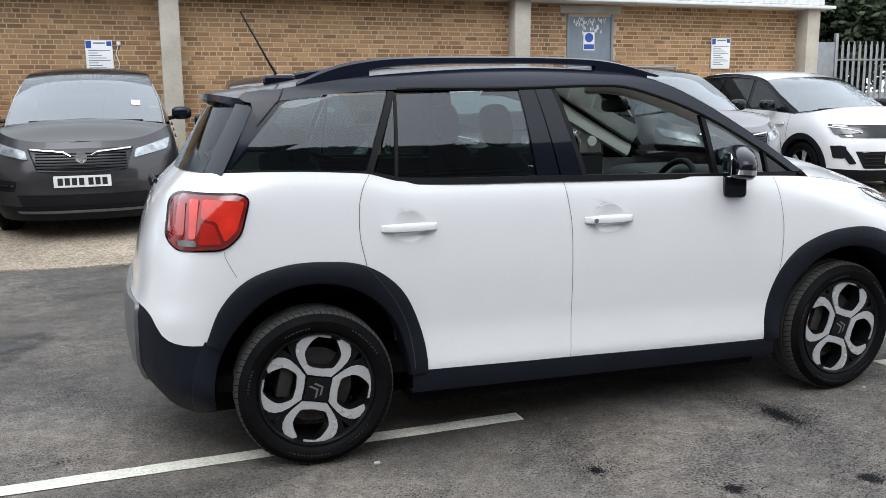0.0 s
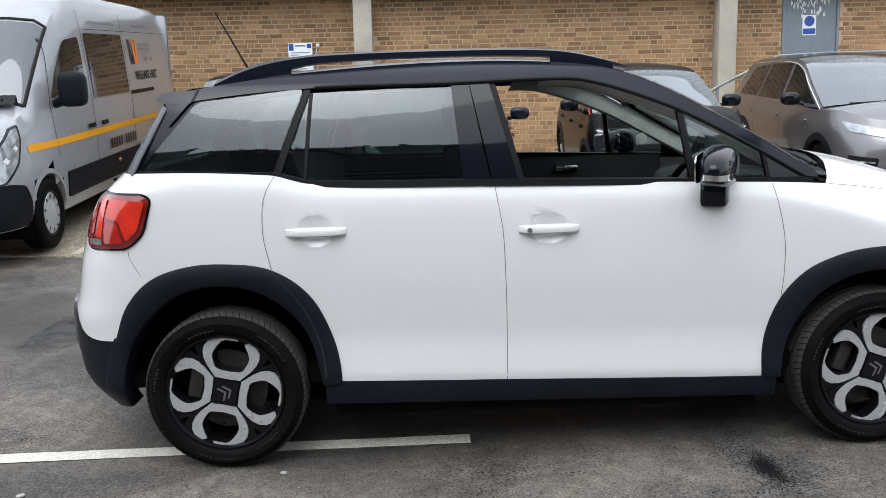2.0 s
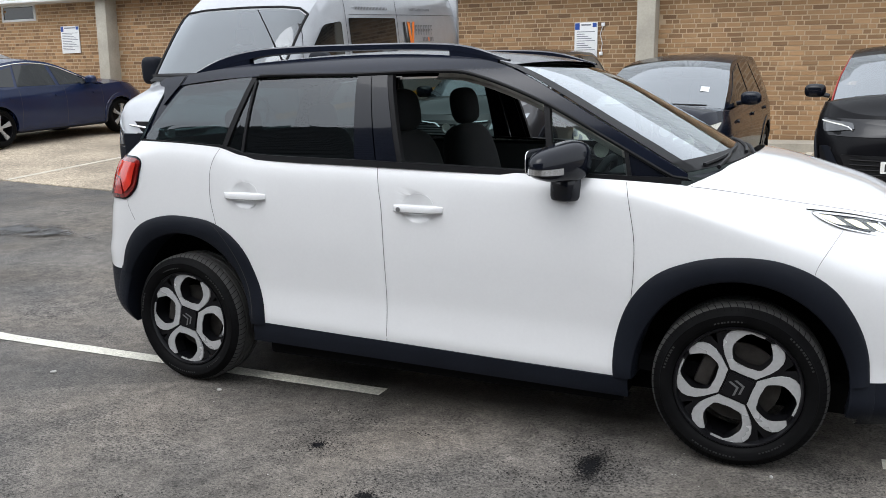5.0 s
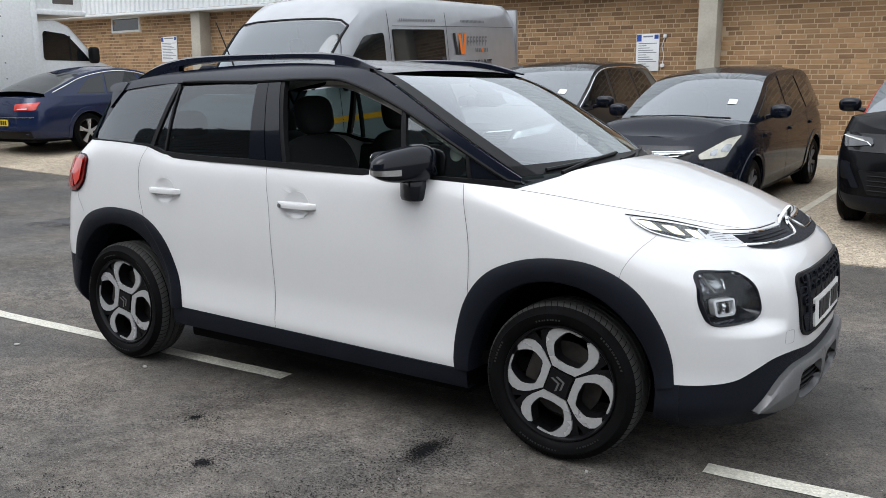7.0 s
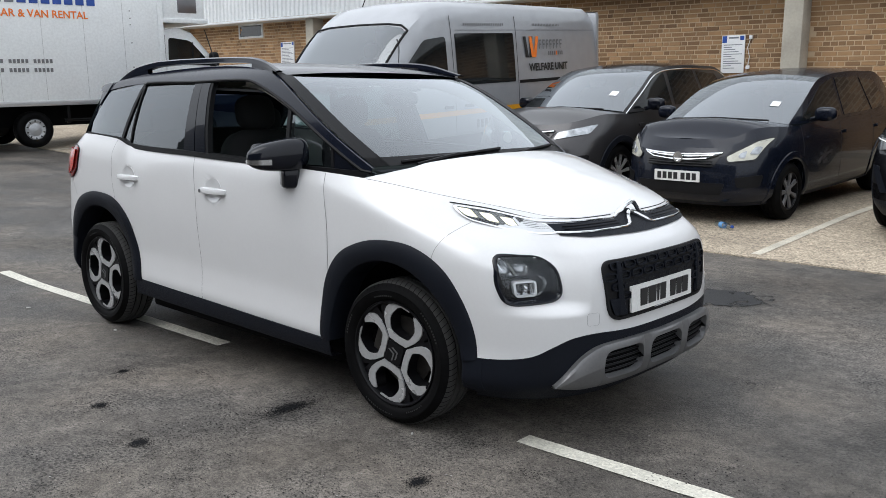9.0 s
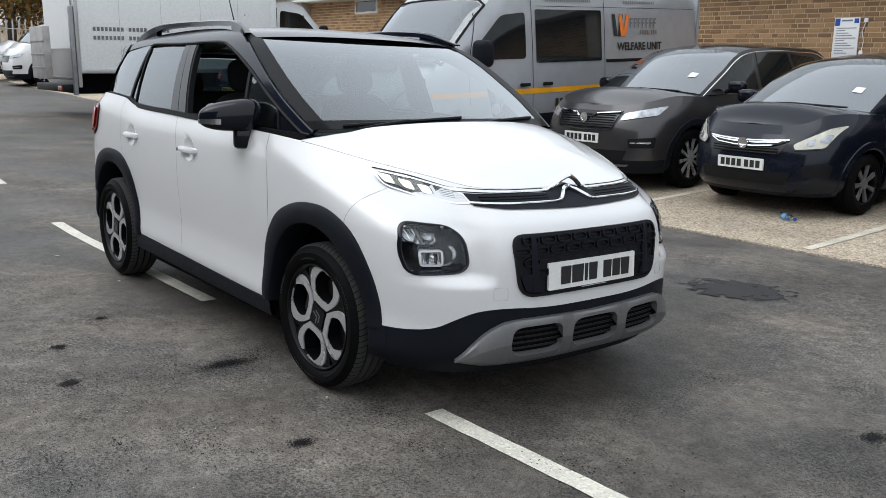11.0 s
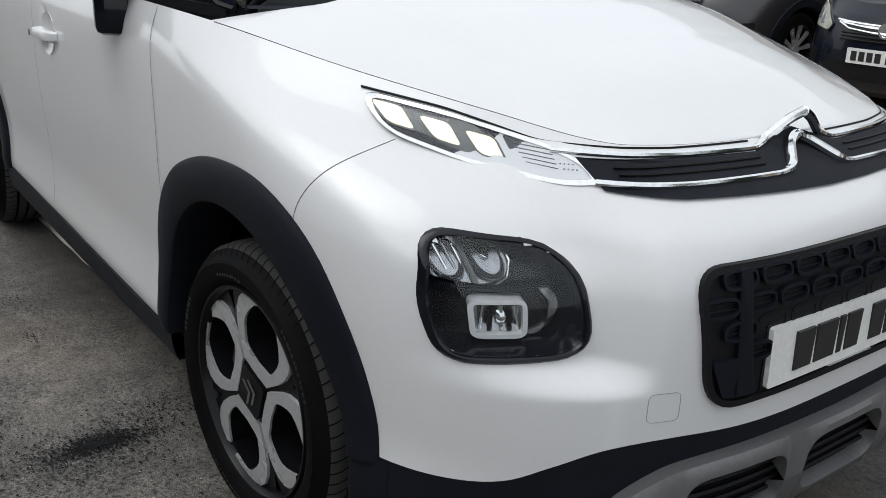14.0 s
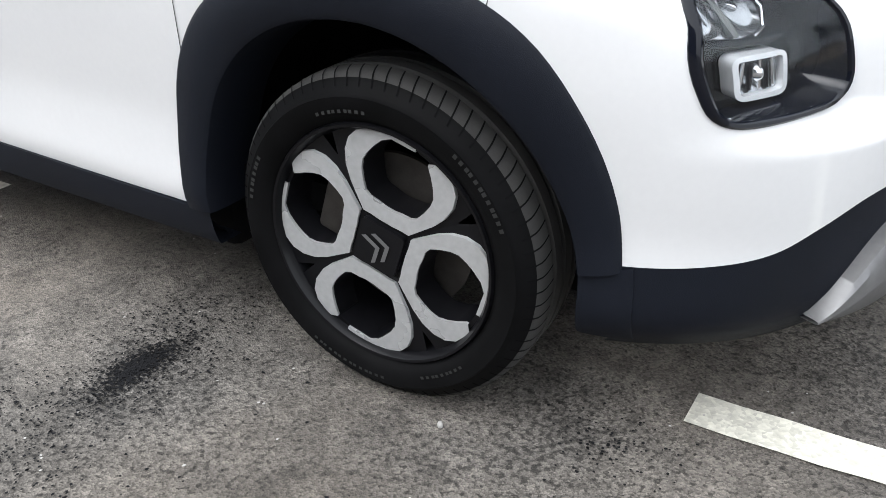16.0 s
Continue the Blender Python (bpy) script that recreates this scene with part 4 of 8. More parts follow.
for sm in seams:
    sx2 = steps_of(0, len(sm) - 1, 24)
    pts = [(curve_at([(i, p[0]) for i, p in enumerate(sm)], t), curve_at([(i, p[1]) for i, p in enumerate(sm)], t)) for t in sx2]
    both("shut_line", lambda w, pts=pts: ruled([(x - 0.0010, z) for x, z in pts], [(x + 0.0010, z) for x, z in pts], 1, w(SH.side), 0.0012), SEAM)
edge = [p for p in SH.ring(1.0) if 2.40 < p[0]]
part("bonnet_shut_line", quads([[(x, -y - 0.0012, z - 0.0022) for x, y, z in edge], [(x, -y - 0.0012, z + 0.0004) for x, y, z in edge]]), SEAM, C3)


# door handles
def handle(xc, zc):
    for w in (lambda f: f, flipped):
        f = w(SH.side)
        rows = []
        for t in steps_of(-1, 1, 18):
            h = 0.019 * (1 - 0.25 * abs(t) ** 3)
            o = 0.030 * (1 - abs(t) ** 6) + 0.004
            rows.append([f(xc + 0.116 * t, zc + b * h, a * o) for a, b in ((0.25, 1), (0.85, 0.75), (1, 0.1), (0.9, -0.6), (0.3, -1), (0, 0))])
        bm = quads(rows, close_u=True)
        bmesh.ops.holes_fill(bm, edges=bm.edges[:])
        h = part("door_handle", bm, WHITE, C3)
        part("handle_cup", panel([(xc + 0.072 * math.cos(a), zc + 0.004 + 0.062 * math.copysign(abs(math.sin(a)) ** 0.85, math.sin(a))) for a in steps_of(0, 2 * math.pi, 41)[:-1]], f, 0.003, 0.0012, 8, dome=-0.017), WHITE, h)
        if xc > 1:
            part("lock_barrel", panel([(xc - 0.078 + 0.010 * math.cos(a), zc + 0.010 * math.sin(a)) for a in steps_of(0, 2 * math.pi, 13)[:-1]], f, 0.002, 0.036, 2), SILVER, h)


handle(0.395, 0.941)
handle(1.294, 0.925)


# door mirrors
def blob(c, s, p=2.6, nu=22, nv=14):
    rows = []
    for i in range(nv + 1):
        a = -math.pi / 2 + math.pi * i / nv
        ca, sa = math.cos(a), math.sin(a)
        row = []
        for j in range(nu):
            b = 2 * math.pi * j / nu
            cb, sb = math.cos(b), math.sin(b)
            g = lambda v: math.copysign(abs(v) ** (2 / p), v)
            row.append((c[0] + s[0] * g(ca) * g(cb), c[1] + s[1] * g(ca) * g(sb), c[2] + s[2] * g(sa)))
        rows.append(row)
    bm = quads(rows, close_u=True)
    bmesh.ops.remove_doubles(bm, verts=bm.verts[:], dist=1e-5)
    return bm


for sgn in (-1, 1):
    # the pod is swept back and tapers to its outer end
    bm = blob((0, 0, 0), (0.062, 0.128, 0.074), 2.9, 28, 18)
    for v in bm.verts:
        out = v.co.y * sgn / 0.128
        v.co.z = v.co.z * (0.86 - 0.20 * out) - 0.010 * out - 0.10 * max(0.0, v.co.x)
        v.co.x *= 0.95 - 0.18 * out
    pod = part("mirror_housing", bm, BLACKP, C3, "gloss black mirror housing", m=pose(1.925, sgn * 0.925, 1.143, 0, 0, 27 * sgn) @ Matrix.Scale(1.13, 4))
    part("mirror_glass", panel(rounded([(-0.105, -0.050), (0.105, -0.045), (0.105, 0.045), (-0.105, 0.055)], 0.03), lambda a, b, o: (-0.052 - o, sgn * a, b), 0.004, 0.004), MIRROR, pod)
    def shell(turn, z):
        """The mirror's skin at a turn from its front round its outer end."""
        c, d = math.cos(radians(turn)), math.sin(radians(turn))
        out = math.copysign(abs(d) ** (2 / 2.9), d)
        x = 0.0625 * math.copysign(abs(c) ** (2 / 2.9), c) * (0.95 - 0.18 * out)
        return (x, sgn * 0.1295 * out, z * (0.86 - 0.20 * out) - 0.010 * out - 0.10 * max(0.0, x))
    part("indicator", quads([[shell(a, z) for a in steps_of(8, 128, 30)] for z in (-0.034, -0.026, -0.014, -0.006)]), CHROME, pod, "clear silvery turn signal")
    part("mirror_arm", box(-0.056, 0.036, -0.038, 0.038, -0.138, -0.040, 0.018), BLACKP, pod, m=pose(-0.005, -sgn * 0.050, 0))
# wheel arch cladding, wells and wheels
def arch(xw, zw, a0, a1, ro, ri, w, proud=1.0):
    rows = []
    for a in steps_of(a0, a1, 60):
        c, s = math.cos(radians(a)), math.sin(radians(a))
        r, i = curve_at(ro, a), curve_at(ri, a)
        rows.append([w(SH.side)(xw + q * c, zw + q * s, o) for q, o in ((r + 0.003, -0.02), (r, 0.006 * proud), (r - 0.010, 0.014 * proud), ((r + i) / 2, 0.018 * proud), (i + 0.013, 0.018 * proud), (i + 0.004, 0.013 * proud), (i, 0.002), (i - 0.002, -0.03), (i - 0.002, -0.12))])
    return quads(rows)


RO = [(-12, 0.466), (4, 0.467), (28, 0.488), (48, 0.522), (66, 0.530), (85, 0.516), (102, 0.520), (120, 0.526), (135, 0.506), (150, 0.474), (192, 0.450)]
RI = [(-12, 0.388), (17, 0.389), (40, 0.411), (64, 0.424), (85, 0.427), (109, 0.424), (133, 0.408), (146, 0.403), (192, 0.395)]
FO = [(-12, 0.448), (10, 0.455), (20, 0.468), (38, 0.492), (54, 0.512), (72, 0.511), (92, 0.500), (112, 0.505), (127, 0.514), (142, 0.505), (159, 0.484), (180, 0.464), (192, 0.464)]
FI = [(-12, 0.385), (20, 0.392), (60, 0.405), (92, 0.408), (125, 0.404), (160, 0.390), (192, 0.385)]
both("arch_cladding", lambda w: arch(0.0, 0.312, 2, 152, RO, RI, w), CLAD, "black grained wheel arch cladding")
both("arch_cladding", lambda w: arch(2.604, 0.312, 7, 182, FO, FI, w), CLAD, "black grained wheel arch cladding")
# the bumpers' edges carry the arches on down
both("bumper_edge", lambda w: arch(0.0, 0.312, 151, 190, [(150, 0.480), (192, 0.480)], RI, w, 0.45), CLAD)
both("bumper_edge", lambda w: arch(2.604, 0.312, -11, 7.6, [(-12, 0.470), (10, 0.470)], FI, w, 0.45), CLAD)
# the rear door's edge runs down across the arch cladding
SPLIT = [(66, 0.526), (58, 0.500), (46, 0.470), (32, 0.442), (18, 0.420), (6, 0.408)]
both("shut_line", lambda w: ruled(*[[(r * math.cos(radians(a)) + e, 0.312 + r * math.sin(radians(a))) for a in steps_of(6, 68, 24) for r in (curve_at(SPLIT[::-1], a),)] for e in (-0.0022, 0.0022)], 1, w(SH.side), 0.0195), SEAM)
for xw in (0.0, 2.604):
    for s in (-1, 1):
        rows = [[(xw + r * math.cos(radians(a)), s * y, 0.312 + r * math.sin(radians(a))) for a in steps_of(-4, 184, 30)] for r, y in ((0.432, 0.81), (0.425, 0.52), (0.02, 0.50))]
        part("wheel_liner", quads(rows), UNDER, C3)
# unseen floor boxes, set low and wide to block light under the car
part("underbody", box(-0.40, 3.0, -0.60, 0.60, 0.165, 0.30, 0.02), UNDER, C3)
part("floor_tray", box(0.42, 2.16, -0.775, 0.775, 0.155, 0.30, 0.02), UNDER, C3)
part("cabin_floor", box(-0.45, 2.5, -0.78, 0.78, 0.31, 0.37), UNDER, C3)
rocker = lambda x, z, o=0.0: (x, -(curve_at([(0.19, 0.826), (0.225, 0.850), (0.29, 0.862), (0.34, 0.860)], z) + o), z)
both("sill_cover", lambda w: ruled(interp(steps_of(0.40, 2.20, 30), lambda x: 0.243 - 0.016 * (x - 0.43)), interp(steps_of(0.40, 2.20, 30), lambda x: 0.338 - 0.0245 * (x - 0.43)), 8, w(rocker), 0.008, thick=0.06), CLAD)

HOOP = [(0.2065, 5, 0.199, 5), (0.2065, -9, 0.200, -8), (0.206, -19, 0.192, -13), (0.203, -27, 0.179, -17.5), (0.192, -32.5, 0.166, -22), (0.174, -37, 0.153, -26), (0.150, -40.3, 0.138, -28), (0.122, -42, 0.118, -29), (0.095, -42, 0.099, -29),
        (0.069, -42, 0.089, -25), (0.060, -30, 0.081, -14), (0.0525, -15, 0.077, -7), (0.051, 0, 0.076, 0)]
HOOP = [(a, b, 0.142 + (c - 0.142) * 0.97, d * 1.02) for a, b, c, d in HOOP]
HOOP = HOOP + [(a, -b, c, -d) for a, b, c, d in HOOP[-2:1:-1]] + [(0.2065, 17, 0.1945, 13)]


mat_mark = mat("moulded_rubber", (0.013, 0.013, 0.013), 0.6)


def sidewall_marks():
    """Moulded writing on the sidewall, too small to read, as raised bars."""
    bm = bmesh.new()
    for a0, n, h, r0 in ((20, 12, 0.008, 0.272), (118, 9, 0.006, 0.256), (160, 14, 0.006, 0.268), (262, 8, 0.008, 0.270), (320, 9, 0.006, 0.256)):
        for k in range(n):
            a = a0 + k * 2.6 + 0.3 * (k % 3)
            quads([[polar(r0 + q, a + u, -0.1082) for u in (0, 1.5)] for q in (0, h)], bm=bm)
    return bm


def alloy(parent, m, mirrored=False):
    hub = new("wheel")
    hub.parent, hub.matrix_basis = parent, m
    tyre = part("tyre", tyre_mesh(0.322, 0.198, 0.236, True), RUBBER, hub, m=pose(0, -0.0085, 0))
    tagged(part("tread_groove", tread_cuts(0.322, 0.198, 76), UNDER, tyre), kind="stuff")
    part("tread", tread_band(0.322, 0.198), TREAD, tyre)
    tagged(part("sidewall_lettering", sidewall_marks(), mat_mark, tyre), kind="stuff")
    part("rim_barrel", lathe([(0.236, -0.098), (0.233, -0.105), (0.228, -0.104), (0.222, -0.094), (0.215, -0.06), (0.200, 0.05), (0.222, 0.09)], 60), RIMBLK, hub)
    part("brake_disc", lathe([(0.155, -0.012), (0.155, -0.022), (0.075, -0.022), (0.07, -0.045), (0.0, -0.045)], 40), BRAKE, hub)
    part("brake_caliper", box(-0.155, -0.095, -0.06, 0.0, -0.06, 0.07, 0.012), BRAKE, hub)
    hole = [(c, d) for a, b, c, d in HOOP] + [(0.195, 10), (0.1955, 7)]
    outer = []
    for r, d in hole:
        if r > 0.192:
            outer.append((0.212, d * 1.1))
        elif r > 0.165:
            outer.append((0.212, d * 1.85))
        elif abs(d) > 20:
            outer.append((max(0.03, r * 1.3 - 0.035), 45 if d > 0 else -45))
        else:
            outer.append((0.02, d * 3))
    for k in range(4):
        p = k * 90
        f = lambda r, d, o: polar(r * 1.085, d + p, -0.085 - o)
        bm = quads([[f(r, d, 0.0) for r, d in outer], [f(r, d, 0.002) for r, d in hole], [f(r * 0.985 + 0.002, d * 0.92, -0.055) for r, d in hole]], close_u=True)
        part("spoke_web", bm, RIMBLK, hub)
        rows = [[f(a, b, 0.0) for a, b, c, d in HOOP], [f(a - 0.001, b * 0.99, 0.007) for a, b, c, d in HOOP], [f(c, d, 0.007) for a, b, c, d in HOOP], [f(c, d, -0.004) for a, b, c, d in HOOP]]
        part("spoke_face", quads(rows), ALLOY, hub, "machined silver spoke face")
    cap = part("hub_cap", panel(rounded([(0.046, 0.046), (0.046, -0.046), (-0.046, -0.046), (-0.046, 0.046)], 0.012), lambda a, b, o: (a, -0.092 - o, b), 0.02, 0.004, 3), RIMBLK, hub)
    for dz in (-0.008, 0.014):
        bm = quads([[(-0.028, -0.098, dz - 0.018), (0.0, -0.099, dz + 0.004), (0.028, -0.098, dz - 0.018)], [(-0.028, -0.098, dz - 0.008), (0.0, -0.099, dz + 0.014), (0.028, -0.098, dz - 0.008)]])
        part("chevron", bm, SILVER, cap, m=pose(0, 0, 0, 0, 55 if not mirrored else -55, 0))
    return hub


for xw in (0.0, 2.604):
    # the front wheels are turned a little to the left
    steer = 3 if xw else 0
    yw, zw = (0.752, 0.310) if xw else (0.776, 0.309)
    alloy(C3, pose(xw, -yw, zw, 0, 19 if xw else 12, steer))
    alloy(C3, pose(xw, yw, zw, 0, 0, 180 + steer), True)

# nose: lamps, grille, badge strips, plate, skid plate
for sgn in (-1, 1):
    F = SH.nose if sgn < 0 else flipped(SH.nose)
    lamp_out = dense(rounded([(-0.706, 0.974), (-0.620, 0.952), (-0.520, 0.914), (-0.494, 0.893), (-0.492, 0.866), (-0.540, 0.860), (-0.640, 0.881), (-0.718, 0.917)], [0.024, 0.02, 0.012, 0.012, 0.012, 0.03, 0.03, 0.024]), 90)
    lamp_in = scaled(lamp_out, 0.0065)
    lamp = part("upper_headlamp", panel(lamp_out, F, 0.03, 0.002), LAMPBLK, C3)
    part("lamp_surround", frame_band(lamp_out, lamp_in, F, 0.010, 0.0065), CHROME, lamp, "chrome surround")
    part("lamp_bowl", panel(rounded([(-0.704, 0.966), (-0.600, 0.938), (-0.572, 0.884), (-0.640, 0.897), (-0.708, 0.934)], 0.01), F, 0.004, 0.003), LAMPPALE, lamp)
    for yc, zc in ((-0.687, 0.941), (-0.644, 0.923), (-0.601, 0.907)):
        cell = dense(rounded([(yc - 0.015, zc - 0.011), (yc + 0.011, zc - 0.020), (yc + 0.016, zc + 0.012), (yc - 0.014, zc + 0.020)], 0.007), 24)
        part("running_light", panel(cell, F, 0.006, 0.0045), DRL, lamp)
        part("light_bezel", frame_band(scaled(cell, -0.003), cell, F, 0.006, 0.0048), LAMPPALE, lamp)
    sig = part("turn_signal", panel(rounded([(-0.578, 0.880), (-0.525, 0.874), (-0.504, 0.884), (-0.520, 0.904), (-0.572, 0.926)], 0.008), F, 0.006, 0.0035), SIGNAL, lamp)
    for k in range(5):
        part("signal_rib", tube([F(-0.566, 0.888 + 0.0065 * k, 0.0042), F(-0.532 + 0.002 * k, 0.882 + 0.0062 * k, 0.0042)], 0.0010, 5), LAMPPALE, sig)
    for k in range(8):
        part("signal_dot", tube([F(-0.525 + 0.005 * (k % 4), 0.882 + 0.007 * (k // 4), 0.003), F(-0.525 + 0.005 * (k % 4), 0.8825 + 0.007 * (k // 4), 0.0055)], 0.0014, 5), LAMPPALE, sig)
    part("lamp_lens", panel(lamp_in, F, 0.002, 0.006), LENS, lamp)
    # lower headlamp pod, a deep dark bowl that follows the scoop
    F = SH.front if sgn < 0 else flipped(SH.front)
    pod_out = dense(rounded(POD, [0.045, 0.07, 0.06, 0.04, 0.09], 6), 72)
    pod_in, pod_floor = scaled(pod_out, 0.0118), scaled(pod_out, 0.017)
    deeper = lambda y, z, o=0.0: (lambda p: (p[0] - 0.034, p[1], p[2]))(SH.front(y, z, o))
    G = deeper if sgn < 0 else flipped(deeper)
    pod = part("lower_headlamp", panel(scaled(pod_out, 0.006), G, 0.01, -0.050), LAMPBLK, C3)
    part("lamp_surround", quads([[fn(a, b, o) for a, b in ring] for ring, o, fn in ((pod_out, -0.035, F), (pod_out, 0.003, F), (scaled(pod_out, 0.004), 0.007, F), (scaled(pod_out, 0.0085), 0.006, F), (pod_in, 0.0, F), (pod_floor, -0.051, G))], close_u=True), BLACKP, pod)

    def bowl(cy, cz, ry, rz, name, mt):
        ring = [(cy + ry * math.cos(a), cz + rz * math.sin(a)) for a in steps_of(0, 2 * math.pi, 25)[:-1]]
        bm = quads([[G(cy + (a - cy) * k, cz + (b - cz) * k, o) for a, b in ring] for k, o in ((1.04, -0.049), (1.04, -0.020), (1.0, -0.019), (0.86, -0.030), (0.6, -0.039), (0.3, -0.044), (0.02, -0.046))], close_u=True)
        return part(name, bm, mt, pod)

    deck = [(-0.766, 0.778), (-0.662, 0.780), (-0.652, 0.742), (-0.668, 0.716), (-0.700, 0.708), (-0.768, 0.716)]
    part("reflector_deck", panel(dense(rounded(deck, [0.03, 0.012, 0.02, 0.02, 0.01, 0.02]), 40), G, 0.02, -0.026, dome=-0.010), LAMPSIL, pod)
    b1 = bowl(-0.684, 0.748, 0.024, 0.030, "main_bowl", LAMPSIL)
    bowl(-0.738, 0.744, 0.022, 0.030, "side_bowl", LAMPSIL)
    part("bulb", panel([(-0.684 + 0.007 * math.cos(a), 0.750 + 0.007 * math.sin(a)) for a in steps_of(0, 2 * math.pi, 13)[:-1]], G, 0.02, -0.030, dome=0.006), CHROME, b1)
    for k in range(4):
        part("bowl_flute", tube([G(-0.758 + 0.012 * k, 0.768 - 0.001 * k, -0.022), G(-0.752 + 0.011 * k, 0.722 + 0.003 * k, -0.034)], 0.0028, 6), CHROME if k % 2 else LAMPSIL, pod)
    part("bowl_fin", panel(rounded([(-0.716, 0.776), (-0.708, 0.776), (-0.703, 0.712), (-0.710, 0.712)], 0.003), G, 0.012, -0.018), LAMPPALE, pod)
    part("reflector_lip", tube([G(a, b, -0.020) for a, b in ((-0.654, 0.774), (-0.650, 0.745), (-0.662, 0.722), (-0.680, 0.710))], 0.0022, 6), CHROME, pod)
    part("lamp_shelf", panel(rounded([(-0.772, 0.709), (-0.66, 0.706), (-0.588, 0.712), (-0.588, 0.704), (-0.66, 0.695), (-0.772, 0.698)], 0.004), G, 0.02, -0.024), BLACKP, pod)
    fo = dense(rounded([(-0.722, 0.688), (-0.638, 0.690), (-0.640, 0.626), (-0.719, 0.624)], 0.016), 40)
    fog = part("fog_lamp", panel(scaled(fo, 0.006), G, 0.01, -0.022, dome=-0.012), LAMPSIL, pod)
    for k, dy in enumerate((-0.026, -0.013, 0.004, 0.016, 0.027)):
        part("fog_flute", tube([G(-0.680 + dy, 0.636, -0.024), G(-0.679 + dy * 0.8, 0.677, -0.021)], 0.0045 if k % 2 else 0.003, 6), LAMPBLK if k in (1, 3) else CHROME, fog)
    part("fog_dome", panel([(-0.676 + 0.010 * math.cos(a), 0.658 + 0.013 * math.sin(a)) for a in steps_of(0, 2 * math.pi, 13)[:-1]], G, 0.01, -0.024, dome=0.006), CHROME, fog)
    part("fog_bezel", frame_band(fo, scaled(fo, 0.0075), G, 0.03, -0.010, 0.0), BEZEL, pod, "pale satin bezel")
    arc = lambda r, a: (-0.640 + r * math.cos(radians(a)), 0.668 + 0.86 * r * math.sin(radians(a)))
    for name, r0, w0, a0, a1 in (("lamp_sweep", 0.047, 0.011, 62, -32), ("lower_sweep", 0.046, 0.008, -42, -95)):
        turn = steps_of(a0, a1, 12)
        crescent = [arc(r0 + w0 * math.sin(math.pi * k / 12) ** 0.7, a) for k, a in enumerate(turn)] + [arc(r0 - w0 * 0.25, a) for a in turn[-2:0:-1]]
        part(name, panel(crescent, G, 0.008, -0.032, 2), LAMPSIL, pod)
    part("lamp_lens", panel(pod_in, F, 0.002, 0.002, 8), LENS, pod)
    part("tow_eye_cover", frame_band(*(lambda o: (o, scaled(o, 0.0007)))(dense(rounded([(-0.506, 0.556), (-0.447, 0.554), (-0.447, 0.502), (-0.506, 0.504)], 0.012), 32)), F, 0.002, 0.0008), FAINT, C3)
FR = SH.front
gout = dense(rounded([(-0.432, 0.757), (0.432, 0.757), (0.402, 0.508), (-0.402, 0.508)], [0.06, 0.06, 0.075, 0.075], 7), 110)
gin = scaled(gout, 0.012)
grille = part("lower_grille", panel(gout, FR, 0.02, 0.002, 6), TRIM, C3, "black grille with oval mesh")
part("grille_frame", frame_band(gout, gin, FR, 0.02, 0.010), TRIM, grille)
for r in range(5):
    for c in range(-5, 6):
        y, z = 0.086 * c + (0.043 if r % 2 else 0), 0.733 - 0.043 * r
        if abs(y) < 0.385 + 0.01 * (r < 2) and (r < 3 or abs(y) > 0.30):
            low = 0.009 if r == 2 and abs(y) < 0.30 else 0.0
            o = [(y + 0.038 * math.copysign(abs(math.cos(a)) ** 0.6, math.cos(a)), z + 0.0175 * math.copysign(abs(math.sin(a)) ** 0.7, math.sin(a))) for a in steps_of(0, 2 * math.pi, 18)[:-1]]
            oval = part("grille_oval", frame_band(o, scaled(o, 0.0055), FR, 0.014 - low, 0.012 - low), CLAD, grille)
            for dz in (-0.005, 0.005):
                part("oval_slat", tube([FR(y - 0.030, z + dz, 0.005 - 0.4 * low), FR(y + 0.030, z + dz, 0.005 - 0.4 * low)], 0.0016, 5), CLAD, oval)
for s in (-1, 1):
    part("grille_post", panel(rounded([(s * 0.335 - 0.012, 0.75), (s * 0.335 + 0.012, 0.75), (s * 0.325 + 0.02, 0.53), (s * 0.325 - 0.02, 0.53)], 0.006), FR, 0.02, 0.016), CLAD, grille)
    part("grille_block", panel(rounded([(s * 0.29 + s * 0.03, 0.60), (s * 0.402, 0.60), (s * 0.372, 0.532), (s * 0.29, 0.528)], 0.01), FR, 0.02, 0.013), CLAD, grille)
plate = part("number_plate", panel(dense(rounded([(-0.268, 0.637), (0.252, 0.637), (0.252, 0.526), (-0.268, 0.526)], 0.006), 40), lambda y, z, o: (3.434 - 0.05 * (y + 0.008) ** 2 + 0.05 * (0.58 - z) + o, y, z), 0.012, 0.0), PLATE, C3, "white number plate")
part("plate_carrier", panel(dense(rounded([(-0.275, 0.643), (0.259, 0.643), (0.259, 0.506), (-0.275, 0.506)], 0.008), 40), lambda y, z, o: (3.428 - 0.05 * (y + 0.008) ** 2 + 0.05 * (0.58 - z) + o, y, z), 0.02, -0.003), TRIM, C3)
for y0, y1 in ((-0.200, -0.147), (-0.137, -0.073), (-0.063, -0.047), (-0.037, 0.010), (0.050, 0.097), (0.107, 0.153), (0.163, 0.210)):
    part("plate_bar", box(3.426, 3.4368, y0, y1, 0.545, 0.618), INK, plate)
part("plate_strip", box(3.426, 3.4345, -0.075, 0.075, 0.511, 0.521), SIGNW, plate)


